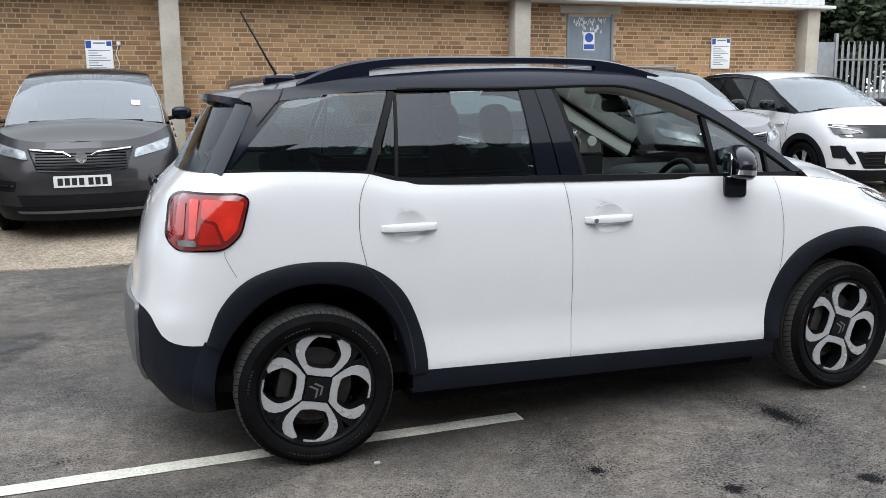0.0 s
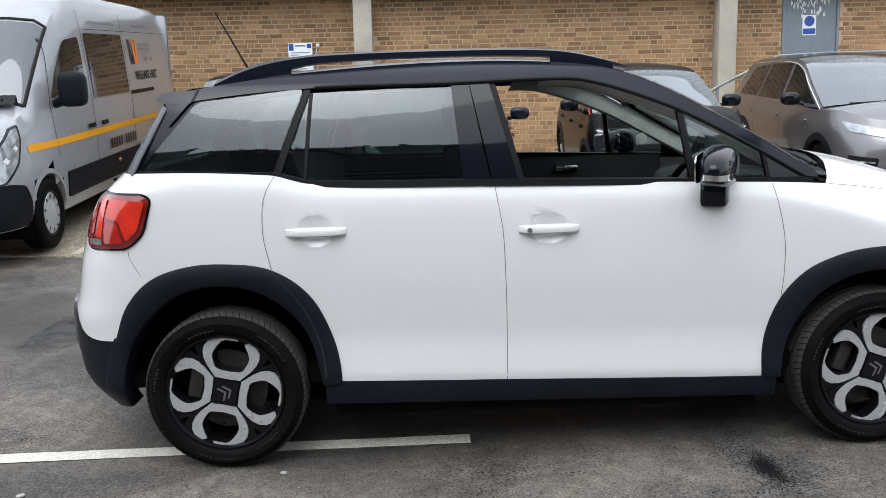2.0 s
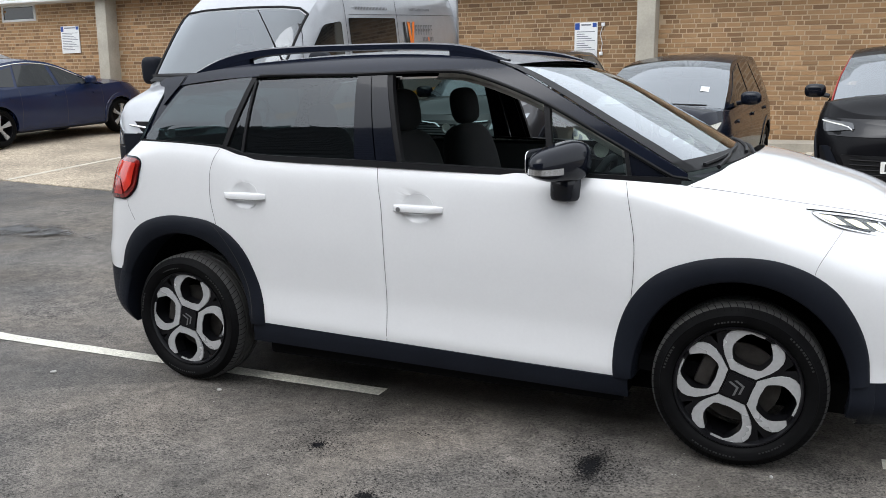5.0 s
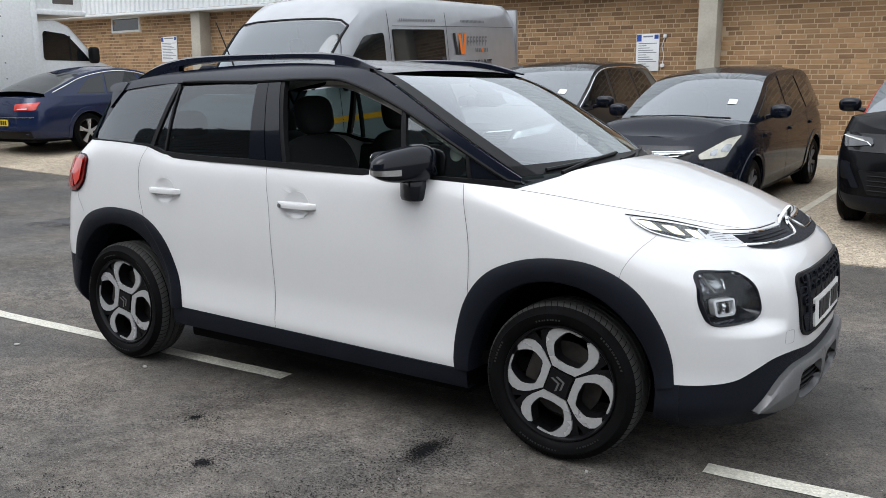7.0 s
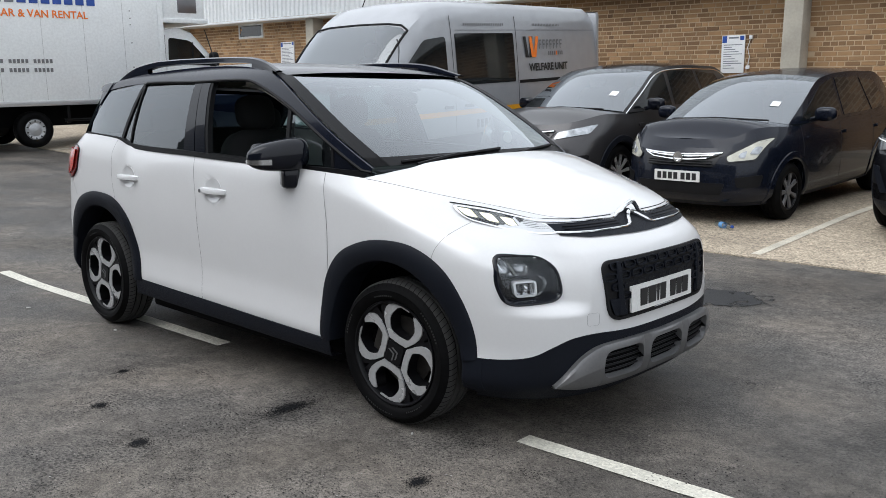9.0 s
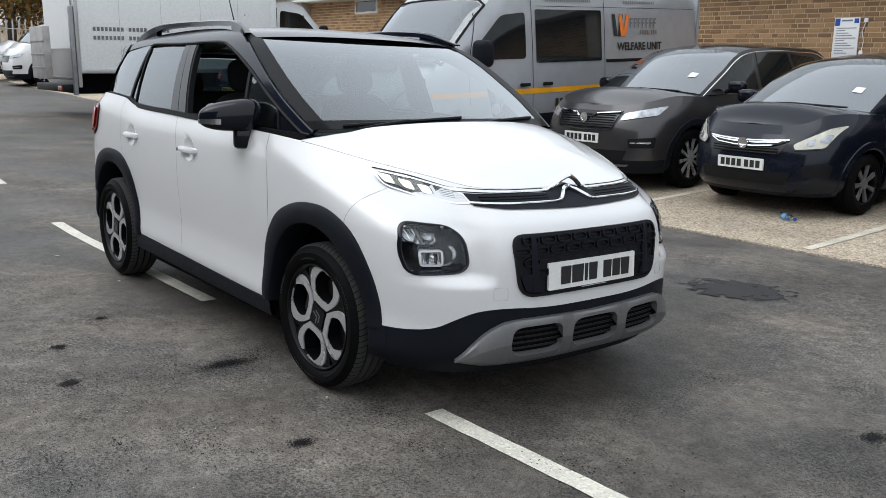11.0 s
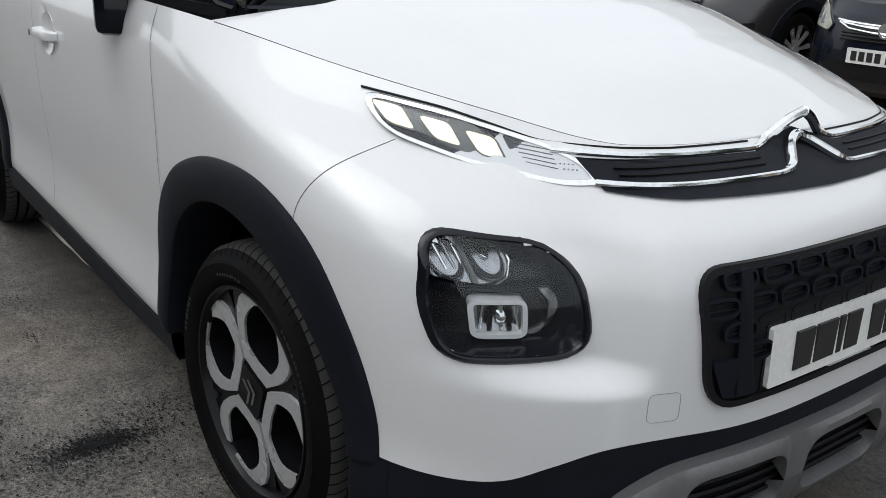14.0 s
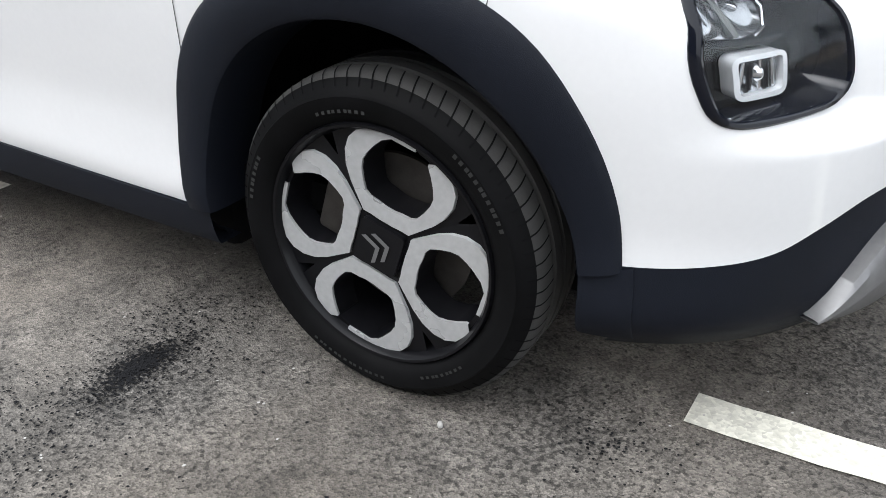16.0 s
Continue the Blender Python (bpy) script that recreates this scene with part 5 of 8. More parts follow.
def strip(pts, r, name, material, parent=C3, off=0.008, n=8, proud=0.0):
    """A rounded bar over the nose along smoothed points; r widens towards the middle of the car where it is a pair."""
    out = []
    for (y0, z0), (y1, z1) in zip(pts, pts[1:]):
        k = max(3, round(math.hypot(y1 - y0, z1 - z0) / 0.008))
        out += [(y0 + (y1 - y0) * i / k, z0 + (z1 - z0) * i / k) for i in range(k)]
    out.append(pts[-1])
    for _ in range(3):
        out = [out[0]] + [tuple((a[i] + 2 * b[i] + c[i]) / 4 for i in (0, 1)) for a, b, c in zip(out, out[1:], out[2:])] + [out[-1]]
    wide = lambda y: r[0] + (r[1] - r[0]) * max(0.0, min(1.0, (0.105 - abs(y)) / 0.03)) if isinstance(r, tuple) else r
    return part(name, tube([FR(y, z, off + proud * max(0.0, 1 - abs(y) / 0.11)) for y, z in out], [wide(y) for y, z in out], n), material, parent)


sg = dense([(-0.500, 0.900), (-0.13, 0.892), (0, 0.925), (0.13, 0.892), (0.500, 0.900), (0.495, 0.858), (0.38, 0.846), (0.12, 0.838), (0.0, 0.836), (-0.12, 0.838), (-0.38, 0.846), (-0.495, 0.858)], 90)
part("upper_grille", panel(sg, FR, 0.02, 0.008, 8), CLAD, C3)
for z in (0.889, 0.880):
    for s in (-1, 1):
        strip([(s * 0.46, z), (s * 0.14, z - 0.003)], 0.0024, "grille_rib", TRIM, off=0.010, n=5)
for s in (-1, 1):
    strip([(s * 0.524, 0.908), (s * 0.325, 0.901), (s * 0.125, 0.898), (s * 0.095, 0.905), (s * 0.036, 0.944), (0, 0.958)], (0.0058, 0.0100), "badge_strip", CHROME, off=0.006, proud=0.022)
    strip([(s * 0.500, 0.868), (s * 0.350, 0.863), (s * 0.110, 0.862), (s * 0.080, 0.868), (s * 0.034, 0.900), (0, 0.913)], (0.0058, 0.0100), "badge_strip", CHROME, off=0.009, proud=0.014)
for s in (-1, 1):
    strip([(s * 0.70, 0.977), (s * 0.62, 0.9565), (s * 0.53, 0.9185), (s * 0.325, 0.909), (s * 0.13, 0.907)], 0.0023, "bonnet_gap", TRIM, off=0.001, n=6)
    part("speaker_cover", lathe([(0.032, 0.0), (0.030, 0.006), (0, 0.008)], 20, "y"), LINING, C3, m=pose(2.02, s * 0.665, 1.175, 0, 0, 0 if s < 0 else 180))
# skid plate
sk = lambda y, z, o=0.0: (lambda p: (p[0] + 0.016, p[1], p[2]))(FR(y, z, o))


def skid():
    """A silver plate with three slots: built in columns between the slot edges."""
    bm = bmesh.new()
    ys = steps_of(-0.636, 0.636, 318)
    top = lambda y: curve_at([(0.0, 0.416), (0.30, 0.422), (0.42, 0.420), (0.48, 0.408), (0.55, 0.366), (0.636, 0.268)], abs(y))
    bot = lambda y: curve_at([(0.0, 0.240), (0.50, 0.240), (0.55, 0.244), (0.636, 0.262)], abs(y))

    def slot(y):
        a = abs(y)
        for c, h in ((0.0, 0.135), (0.316, 0.124)):
            u = abs(a - c) / h
            if u < 1:
                k = 0.050 * (1 - u**7) ** 0.5
                return 0.336 - k, 0.336 + k
        return 0.336, 0.336

    rows = [[] for _ in range(10)]
    for y in ys:
        a, b = slot(y)
        t, lo = top(y), bot(y)
        hole = b - a > 0.003
        if not hole:
            a = b = min(0.336, (t + lo) / 2)
        rim = min(0.010, (t - b) * 0.3) if hole else 0.0
        for i, (z, o) in enumerate(((lo - 0.002, -0.06), (lo, 0.006), (lo + (a - lo) * 0.25, 0.016), (a - rim, 0.020), (a, -0.014 if hole else 0.020), (b, -0.014 if hole else 0.020), (b + rim, 0.020), (t - (t - b) * 0.25, 0.018), (t, 0.010), (t, -0.03))):
            rows[i].append(sk(y, z, o))
    quads(rows[:5], bm=bm)
    quads(rows[5:], bm=bm)
    return bm


part("skid_plate", skid(), SILVER, C3, "silver grey plastic skid plate")
part("intake_mesh", panel(dense(rounded([(-0.45, 0.392), (0.45, 0.392), (0.45, 0.280), (-0.45, 0.280)], 0.02), 60), sk, 0.005, -0.010, 4), UNDER, C3)
for z in (0.303, 0.325, 0.347, 0.369):
    part("intake_slat", tube([sk(y, z, -0.006) for y in steps_of(-0.43, 0.43, 24)], 0.005, 5), TRIM, C3)

# tail lamps and rear trim
for w in (lambda f: f, flipped):
    f = w(SH.side)
    tl = dense(rounded([(-0.232, 1.085), (-0.268, 0.955), (-0.330, 0.902), (-0.50, 0.900), (-0.535, 0.94), (-0.51, 1.075), (-0.47, 1.104), (-0.265, 1.102)], 0.03), 56)
    lamp = part("tail_lamp", panel(tl, f, 0.02, 0.012, 5, dome=0.010), REDDEEP, C3, "red and black tail lamp")
    part("lamp_edge", frame_band(tl, scaled(tl, -0.008), f, 0.004, 0.004), BLACKP, lamp)
    part("brake_lens", panel(dense(rounded([(-0.246, 1.080), (-0.282, 0.970), (-0.328, 0.930), (-0.355, 1.008), (-0.410, 1.018), (-0.397, 1.090)], 0.014), 40), f, 0.002, 0.0235, 4), REDLENS, lamp, "bright red lens")
    part("lamp_core", panel(dense(rounded([(-0.340, 0.922), (-0.363, 0.998), (-0.410, 1.006), (-0.423, 0.922)], 0.012), 30), f, 0.002, 0.0235, 4), REDDARK, lamp)
    part("lamp_rib", panel(dense(rounded([(-0.410, 1.088), (-0.434, 0.945), (-0.458, 0.945), (-0.442, 1.086)], 0.008), 30), f, 0.002, 0.0235, 4), REDLENS, lamp)
    part("outer_lens", panel(dense(rounded([(-0.456, 1.078), (-0.474, 0.955), (-0.508, 0.955), (-0.488, 1.070)], 0.010), 30), f, 0.002, 0.0225, 4), REDDARK, lamp)
    part("reverse_lens", panel(dense(rounded([(-0.430, 0.916), (-0.496, 0.916), (-0.498, 0.938), (-0.434, 0.938)], 0.006), 24), f, 0.002, 0.0225, 3), LAMPPALE, lamp, "clear reversing lens")
part("rear_plate", panel(rounded([(-0.26, 0.74), (0.26, 0.74), (0.26, 0.63), (-0.26, 0.63)], 0.006), lambda y, z, o: (SH.back(y, z)[0] + 0.004 - o, y, z), 0.01), PLATEY, C3)
part("rear_skid", panel(dense(rounded([(-0.60, 0.66), (0.60, 0.66), (0.60, 0.50), (0.53, 0.31), (-0.53, 0.31), (-0.60, 0.50)], 0.04), 60), SH.back, 0.02, 0.014), SILVER, C3)
part("rear_wiper", tube([(-0.56, -0.30, 1.12), (-0.58, 0.0, 1.13)], 0.010, 6), TRIM, C3)


# cabin
def seat(x, y, w=0.26):
    s = part("seat_cushion", blob((x, y, 0.60), (0.27, w, 0.10), 3.5), SEAT, C3)
    bm = blob((0, 0, 0.30), (0.09, w, 0.34), 3.5)
    part("backrest", bm, SEAT, C3, m=pose(x - 0.30, y, 0.60, 0, -14, 0))
    hr = part("headrest", blob((0, 0, 0), (0.055, 0.125, 0.10), 3), SEAT, C3, m=pose(x - 0.45, y, 1.32, 0, -10, 0))
    for dy in (-0.05, 0.05):
        part("headrest_post", tube([(x - 0.445, y + dy, 1.25), (x - 0.42, y + dy, 1.14)], 0.006, 6), CHROME, C3)


seat(1.42, -0.37)
seat(1.42, 0.37)
part("rear_bench", blob((0.50, 0, 0.62), (0.27, 0.62, 0.11), 5), SEAT, C3)
part("rear_backrest", blob((0, 0, 0.28), (0.08, 0.62, 0.32), 6), SEAT, C3, m=pose(0.18, 0, 0.62, 0, -16, 0))
for y in (-0.38, 0.38):
    part("headrest", blob((0, 0, 0), (0.05, 0.125, 0.085), 3), SEAT, C3, m=pose(0.03, y, 1.25, 0, -10, 0))
dash = part("dashboard", blob((2.32, 0, 0.90), (0.30, 0.74, 0.15), 4), DASH, C3)
part("instrument_hood", blob((2.12, -0.37, 1.03), (0.13, 0.19, 0.065), 3), DASH, C3)
part("centre_screen", box(2.02, 2.06, -0.12, 0.12, 0.88, 1.03, 0.01), TRIM, C3)
rows = []
for i in range(36):
    a = 2 * math.pi * i / 36
    rows.append([((0.175 + 0.016 * math.cos(b)) * math.cos(a), (0.175 + 0.016 * math.cos(b)) * math.sin(a), 0.016 * math.sin(b)) for b in steps_of(0, 2 * math.pi, 10)[:-1]])
sw = part("steering_wheel", quads(rows, close_u=True, close_v=True), TRIM, C3, m=pose(1.92, -0.37, 0.96, 0, -66, 0))
part("wheel_boss", box(-0.06, 0.06, -0.08, 0.08, -0.03, 0.02, 0.02), DASH, sw)
for dx, dy in ((0, 0.12), (0, -0.12), (-0.12, 0)):
    part("wheel_spoke", box(dx - 0.05, dx + 0.05, dy - 0.05, dy + 0.05, -0.015, 0.0, 0.008), DASH, sw)
part("rear_view_mirror", blob((1.80, 0.0, 1.40), (0.025, 0.125, 0.038), 3.5), TRIM, C3)
for s in (-1, 1):
    part("door_lining", quads([[(x, s * 0.775, 0.45), (x, s * 0.77, 0.9), (x, s * (hw(x, 1.08) - 0.035), 1.08), (x, s * (hw(x, 1.09) - 0.005), 1.098)] for x in steps_of(0.35, 2.15, 12)]), DASH, C3)
    part("inner_handle", box(1.55, 1.68, s * 0.775 - 0.02, s * 0.775 + 0.02, 1.0, 1.035, 0.01), CHROME, C3)
    ln = [(x, curve_at(LT, x) - 0.012) for x in steps_of(1.30, 2.30, 14)]
    part("pillar_lining", quads([[(x + dx, s * (hw(x, z) - dy), rise(z) + dz) for x, z in ln] for dx, dy, dz in ((-0.02, 0.048, -0.022), (-0.015, 0.078, -0.012), (0.0, 0.080, 0.02), (0.02, 0.062, 0.055))]), LINING, C3)
rows = []
for x in steps_of(-0.2, 1.60, 14):
    e = hw(x, roofz(x)) - 0.03
    rows.append([(x, e * t, rise(roofz(x)) - 0.03 + 0.04 * (1 - t * t)) for t in (-1 + 2 * j / 10 for j in range(11))])
part("headlining", quads(rows), LINING, C3)
# ---- the parked vehicles along the wall ----
DARKGLASS = mat("dark_side_glass", (0.008, 0.010, 0.011), 0.05, var=0.05, coat=0.35, spec=0.4)
GREYP = mat("dark_grey_metallic", (0.046, 0.044, 0.046), 0.30, 0.5, var=0.05, coat=0.7, spec=0.3)
SILVERGREY = mat("silver_grey_metallic", (0.17, 0.165, 0.175), 0.30, 0.55, var=0.05, coat=1.0)
INKBLUE = mat("blue_black_metallic", (0.006, 0.008, 0.015), 0.22, 0.1, var=0.05, coat=0.35, spec=0.15)
NAVY = mat("navy_metallic", (0.010, 0.019, 0.060), 0.25, 0.2, var=0.05, coat=0.6, spec=0.2)
PEARL = mat("pale_silver_paint", (0.42, 0.42, 0.42), 0.32, 0.35, var=0.05, coat=1.0)
VANSIL = mat("silver_van_paint", (0.37, 0.38, 0.40), 0.34, 0.3, var=0.05, coat=0.8)
REDP = mat("red_trim", (0.45, 0.02, 0.01), 0.3, coat=1.0)
YELLOW = mat("yellow_stripe", (0.80, 0.36, 0.01), 0.45, var=0.05)
ORANGE = mat("orange_print", (0.85, 0.20, 0.02), 0.5, var=0.05)
GREYINK = mat("grey_print", (0.16, 0.16, 0.165), 0.5)
PALEINK = mat("pale_grey_print", (0.24, 0.24, 0.245), 0.5)
BOXW = mat("white_box_panel", (0.78, 0.80, 0.80), 0.42, var=0.025, scale=1.5)
HUBCAP = mat("painted_hubcap", (0.42, 0.43, 0.44), 0.4, 0.3)


def text_part(words, size, material, parent, m, name="lettering", bold=0.0):
    """Flat lettering from the built-in font, as a mesh."""
    cu = bpy.data.curves.new("scrap", "FONT")
    cu.body, cu.size, cu.extrude, cu.resolution_u, cu.offset = words, size, 0.001, 2, bold
    ob = bpy.data.objects.new("scrap", cu)
    scene.collection.objects.link(ob)
    bpy.context.view_layer.update()
    me = bpy.data.meshes.new_from_object(ob.evaluated_get(bpy.context.evaluated_depsgraph_get()))
    bpy.data.objects.remove(ob)
    me.materials.clear()
    me.materials.append(material)
    t = new(name, me)
    t.parent, t.matrix_basis = parent, m
    return t


def spoked_wheel(parent, m, r, rim, style=10, width=0.21, cap=ALLOY):
    hub = new("wheel")
    hub.parent, hub.matrix_basis = parent, m
    part("tyre", tyre_mesh(r, width, rim), RUBBER, hub)
    part("rim", lathe([(rim + 0.004, -width / 2 + 0.008), (rim - 0.008, -width / 2 + 0.004), (rim - 0.016, -width / 2 + 0.02), (rim - 0.03, 0.04), (0.0, 0.045)], 40), RIMBLK, hub)
    if style == 0:
        part("hubcap", lathe([(rim - 0.01, -width / 2 + 0.02), (rim * 0.85, -width / 2 + 0.005), (rim * 0.6, -width / 2 + 0.02), (rim * 0.4, -width / 2 - 0.0), (0, -width / 2 - 0.012)], 32), HUBCAP, hub)
        for k in range(10):
            a = k * 36
            part("vent_hole", panel([(0.014 * math.cos(b), 0.022 * math.sin(b)) for b in steps_of(0, 2 * math.pi, 9)[:-1]], lambda u, v, o, a=a: polar(rim * 0.78 + v, a + degrees_of(u / (rim * 0.78)), -width / 2 - o + 0.008), 0.004, 0.004, 2), INK, hub)
        return hub
    for k in range(style):
        a = 360 / style * k
        d = 360 / style * 0.23
        rows = [[polar(q, a + s * d * f, -width / 2 + y) for s in (-1, -0.8, 0.8, 1)] for q, f, y in ((0.045, 1.6, 0.020), (rim * 0.5, 0.9, 0.014), (rim - 0.012, 0.75, 0.010))]
        for row in rows:
            row[0] = (row[0][0], row[0][1] + 0.02, row[0][2])
            row[-1] = (row[-1][0], row[-1][1] + 0.02, row[-1][2])
        part("spoke", quads(rows), cap, hub)
    part("hub_cap", lathe([(0.055, -width / 2 + 0.03), (0.05, -width / 2 + 0.012), (0, -width / 2 + 0.008)], 20), cap, hub)
    return hub


def degrees_of(r):
    return r * 180 / math.pi


def plate_on(parent, fn, y0, y1, z0, z1, material=PLATE):
    p = part("number_plate", panel(dense(rounded([(y0, z1), (y1, z1), (y1, z0), (y0, z0)], 0.008), 24), fn, 0.015, 0.012), material, parent)
    n = 7
    w = (y1 - y0) * 0.86 / n
    for k in range(n):
        a = y0 + (y1 - y0) * 0.07 + w * k + (0.02 if k > 3 else 0)
        part("plate_bar", panel([(a, z1 - 0.02), (a + w * 0.72, z1 - 0.02), (a + w * 0.72, z0 + 0.02), (a, z0 + 0.02)], fn, 0.002, 0.0145, 1), INK, p)
    return p


def parked_car(name, label, m, d, group="cars parked along the wall"):
    """A parked car from a table of its sizes: d names lengths in metres, rear axle at x = 0."""
    car = thing(name, label, "car", m, group)
    wb, xf, xr, W = d["wb"], d["xf"], d["xr"], d["w"]
    hood, belt, paint = d["hood"], d["belt"], d["paint"]
    xa, xb = d["cabin"]  # rear and front ends of the glasshouse at the belt
    clad = d.get("clad", CLAD)
    sh = Shell(zb=[(xr, 0.26), (0, 0.22), (wb, 0.20), (xf, 0.20)],
               ztop=[(xr, d["tail"]), (xa + 0.3, belt + 0.02), (xb - 0.5, belt), (xb, belt - 0.01), (xb + 0.5, hood), (xf - 0.25, hood - 0.09), (xf, hood - 0.13)],
               xf=[(0, xf - 0.10), (0.15, xf - 0.01), (0.4, xf), (0.65, xf - 0.02), (0.85, xf - 0.07), (1.0, xf - 0.17)],
               xr=[(0, xr + 0.10), (0.2, xr), (0.5, xr + 0.01), (0.8, xr + 0.05), (1.0, xr + 0.12)],
               w=[(0, W - 0.07), (0.12, W - 0.03), (0.35, W - 0.008), (0.6, W), (0.8, W - 0.012), (1.0, W - 0.055)],
               pf=[(0, 3.0), (0.6, 2.9), (1.0, 2.5)], lf=d.get("lf", 0.85), pr=3.4, lr=0.55)
    r = d["r"]
    line = lambda x: d.get("trim", 0.27)
    for key, bm in split_panels(sh.grid(5, 18, line), lambda x, y, z, i: "lower_trim" if i < 5 else ("rear_quarter" if x < xa + 0.9 else "rear_door" if x < xa + 1.75 else "front_door" if x < xb - 0.15 else "front_wing" if x < wb + 0.42 or z > hood - 0.2 else "front_bumper"), [(0, r, r + 0.055), (wb, r, r + 0.055)], ("front_door", "rear_door", "front_wing", "rear_quarter")):
        part(key, bm, clad if key == "lower_trim" else paint, car)
    edge = [p for p in sh.ring(1.0) if p[0] > xb - 0.02]
    rows = []
    for x, y, z in edge:
        cr = curve_at([(xb, 0.07), ((xb + xf) / 2, 0.075), (xf - 0.2, 0.01)], x)
        rows.append([(x + 0.16 * (1 - abs(t) ** 2.2) * max(0, 1 - (x - xb) / 0.5), y * t, z + cr * (1 - abs(t) ** 2.4)) for t in (-1 + 2 * k / 16 for k in range(17))])
    part("bonnet", quads(rows), paint, car)
    edge = [p for p in sh.ring(1.0) if p[0] < xa + 0.12]
    part("boot_lid", quads([[(x, y * t, z + 0.02 * (1 - t * t)) for t in (-1 + 2 * k / 10 for k in range(11))] for x, y, z in edge]), paint, car)
    roof = d["roof"]
    rz = lambda x: curve_at(roof, x)
    half = lambda x, z: (W - 0.055 - (z - belt) * d.get("tumble", 0.42)) * curve_at([(xa, 0.93), (xa + 0.5, 1.0), (xb - 0.6, 1.0), (xb, 0.92)], x)
    sf = lambda x, z, o=0.0: (x, -(half(x, z) + o), z)
    xs = steps_of(xa, xb, 36)
    x_ws, x_rw = d["screen"]
    def sheet_of(x0, x1, name, material):
        rows = []
        for x in steps_of(x0, x1, 12):
            z, e = rz(x), half(x, rz(x))
            bow = 0.16 * max(0, min(1, (x - x_ws + 0.15) / 0.3)) - 0.08 * max(0, min(1, (x_rw + 0.1 - x) / 0.3))
            rows.append([(x + bow * (1 - t * t), e * t, z + 0.05 * (1 - abs(t) ** 2.4)) for t in (-1 + 2 * k / 14 for k in range(15))])
        part(name, quads(rows), material, car)
    sheet_of(x_rw, x_ws, "roof", d.get("roofmat", paint))
    sheet_of(x_ws, xb, "windscreen", SCREEN)
    sheet_of(xa, x_rw, "rear_window", DARKGLASS)
    if d.get("sticker"):
        rows = []
        for x in (xb - 0.36, xb - 0.27):
            z, e = rz(x), half(x, rz(x))
            rows.append([(x + 0.16 * (1 - t * t), e * t, z + 0.05 * (1 - abs(t) ** 2.4) + 0.006) for t in (0.62, 0.66, 0.70, 0.74)])
        part("windscreen_sticker", quads(rows), SIGNW, car, "small white paper sticker")
    bz = lambda x: min(belt + 0.0, rz(x))
    for w in (lambda f: f, flipped):
        part("side_frame", ruled(interp(xs, bz), interp(xs, rz), 4, w(sf), 0.0), d.get("pillar", paint), car)
        for k, poly in enumerate(d["windows"]):
            part("side_window", panel(dense(poly, 24), w(sf), 0.002, 0.006, 3), DARKGLASS, car)
        if d.get("chrome"):
            top = [(x, rz(x) - 0.045) for x in steps_of(xa + 0.15, xb - 0.03, 24)]
            part("window_trim", tube([w(sf)(x, z, 0.008) for x, z in top], 0.008, 5), d["chrome"], car)
        for sx2 in d["seams"]:
            part("shut_line", ruled([(x - 0.003, z) for x, z in interp_z(sx2, 0.30, belt)], [(x + 0.003, z) for x, z in interp_z(sx2, 0.30, belt)], 1, w(sh.side), 0.002), SEAM, car)
            part("door_handle", panel(rounded([(sx2 - 0.22, belt - 0.13), (sx2 - 0.05, belt - 0.13), (sx2 - 0.05, belt - 0.165), (sx2 - 0.22, belt - 0.165)], 0.014), w(sh.side), 0.02, 0.028, 2), d.get("handle", paint), car)
        for xw in (0, wb):
            rows = []
            for a in steps_of(-12, 192, 30):
                c, s = math.cos(radians(a)), math.sin(radians(a))
                rows.append([w(sh.side)(xw + q * c, r + q * s, o) for q, o in ((r + 0.115, 0.0), (r + 0.110, 0.010), (r + 0.05, 0.014), (r + 0.035, 0.004), (r + 0.035, -0.10))])
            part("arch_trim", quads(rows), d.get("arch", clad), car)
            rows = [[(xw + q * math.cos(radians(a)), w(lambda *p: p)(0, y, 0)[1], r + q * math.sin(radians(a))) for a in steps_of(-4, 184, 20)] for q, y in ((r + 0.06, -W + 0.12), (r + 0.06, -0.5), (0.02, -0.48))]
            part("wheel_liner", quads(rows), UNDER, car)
        part("mirror_housing", blob(w(lambda *p: p)(xb - 0.42, -W - 0.09, belt + 0.09), (0.075, 0.11, 0.075), 3), d.get("mirror", BLACKP), car)
        part("mirror_arm", tube([w(lambda *p: p)(xb - 0.40, -W + 0.06, belt + 0.03), w(lambda *p: p)(xb - 0.41, -W - 0.03, belt + 0.05)], 0.025, 8), BLACKP, car)
    for xw in (0, wb):
        for s in (-1, 1):
            spoked_wheel(car, pose(xw, s * (W - 0.125), r, 0, 11 * (xw > 0), 0 if s < 0 else 180), r, d["rim"], d.get("spokes", 10), cap=d.get("rimmat", ALLOY))
    part("underbody", box(xr + 0.2, xf - 0.3, -W + 0.25, W - 0.25, 0.19, 0.42, 0.02), UNDER, car)
    # cabin
    part("dashboard", blob((xb - 0.18, 0, belt - 0.12), (0.30, W - 0.16, 0.12), 4), DASH, car)
    for y in (-0.36, 0.36):
        part("seat", blob((xb - 1.15, y, belt - 0.06), (0.10, 0.24, 0.34), 4), SEAT, car)
        part("headrest", blob((xb - 1.20, y, belt + 0.33), (0.05, 0.12, 0.09), 3), SEAT, car)
    part("cabin_floor", box(xa + 0.2, xb, -W + 0.15, W - 0.15, 0.45, 0.52), UNDER, car)
    part("rear_seat", blob((xa + 0.75, 0, belt - 0.1), (0.12, W - 0.25, 0.32), 5), SEAT, car)
    part("rear_view_mirror", blob((x_ws + 0.20, 0, rz(x_ws + 0.2) - 0.02), (0.03, 0.11, 0.035), 3), TRIM, car)
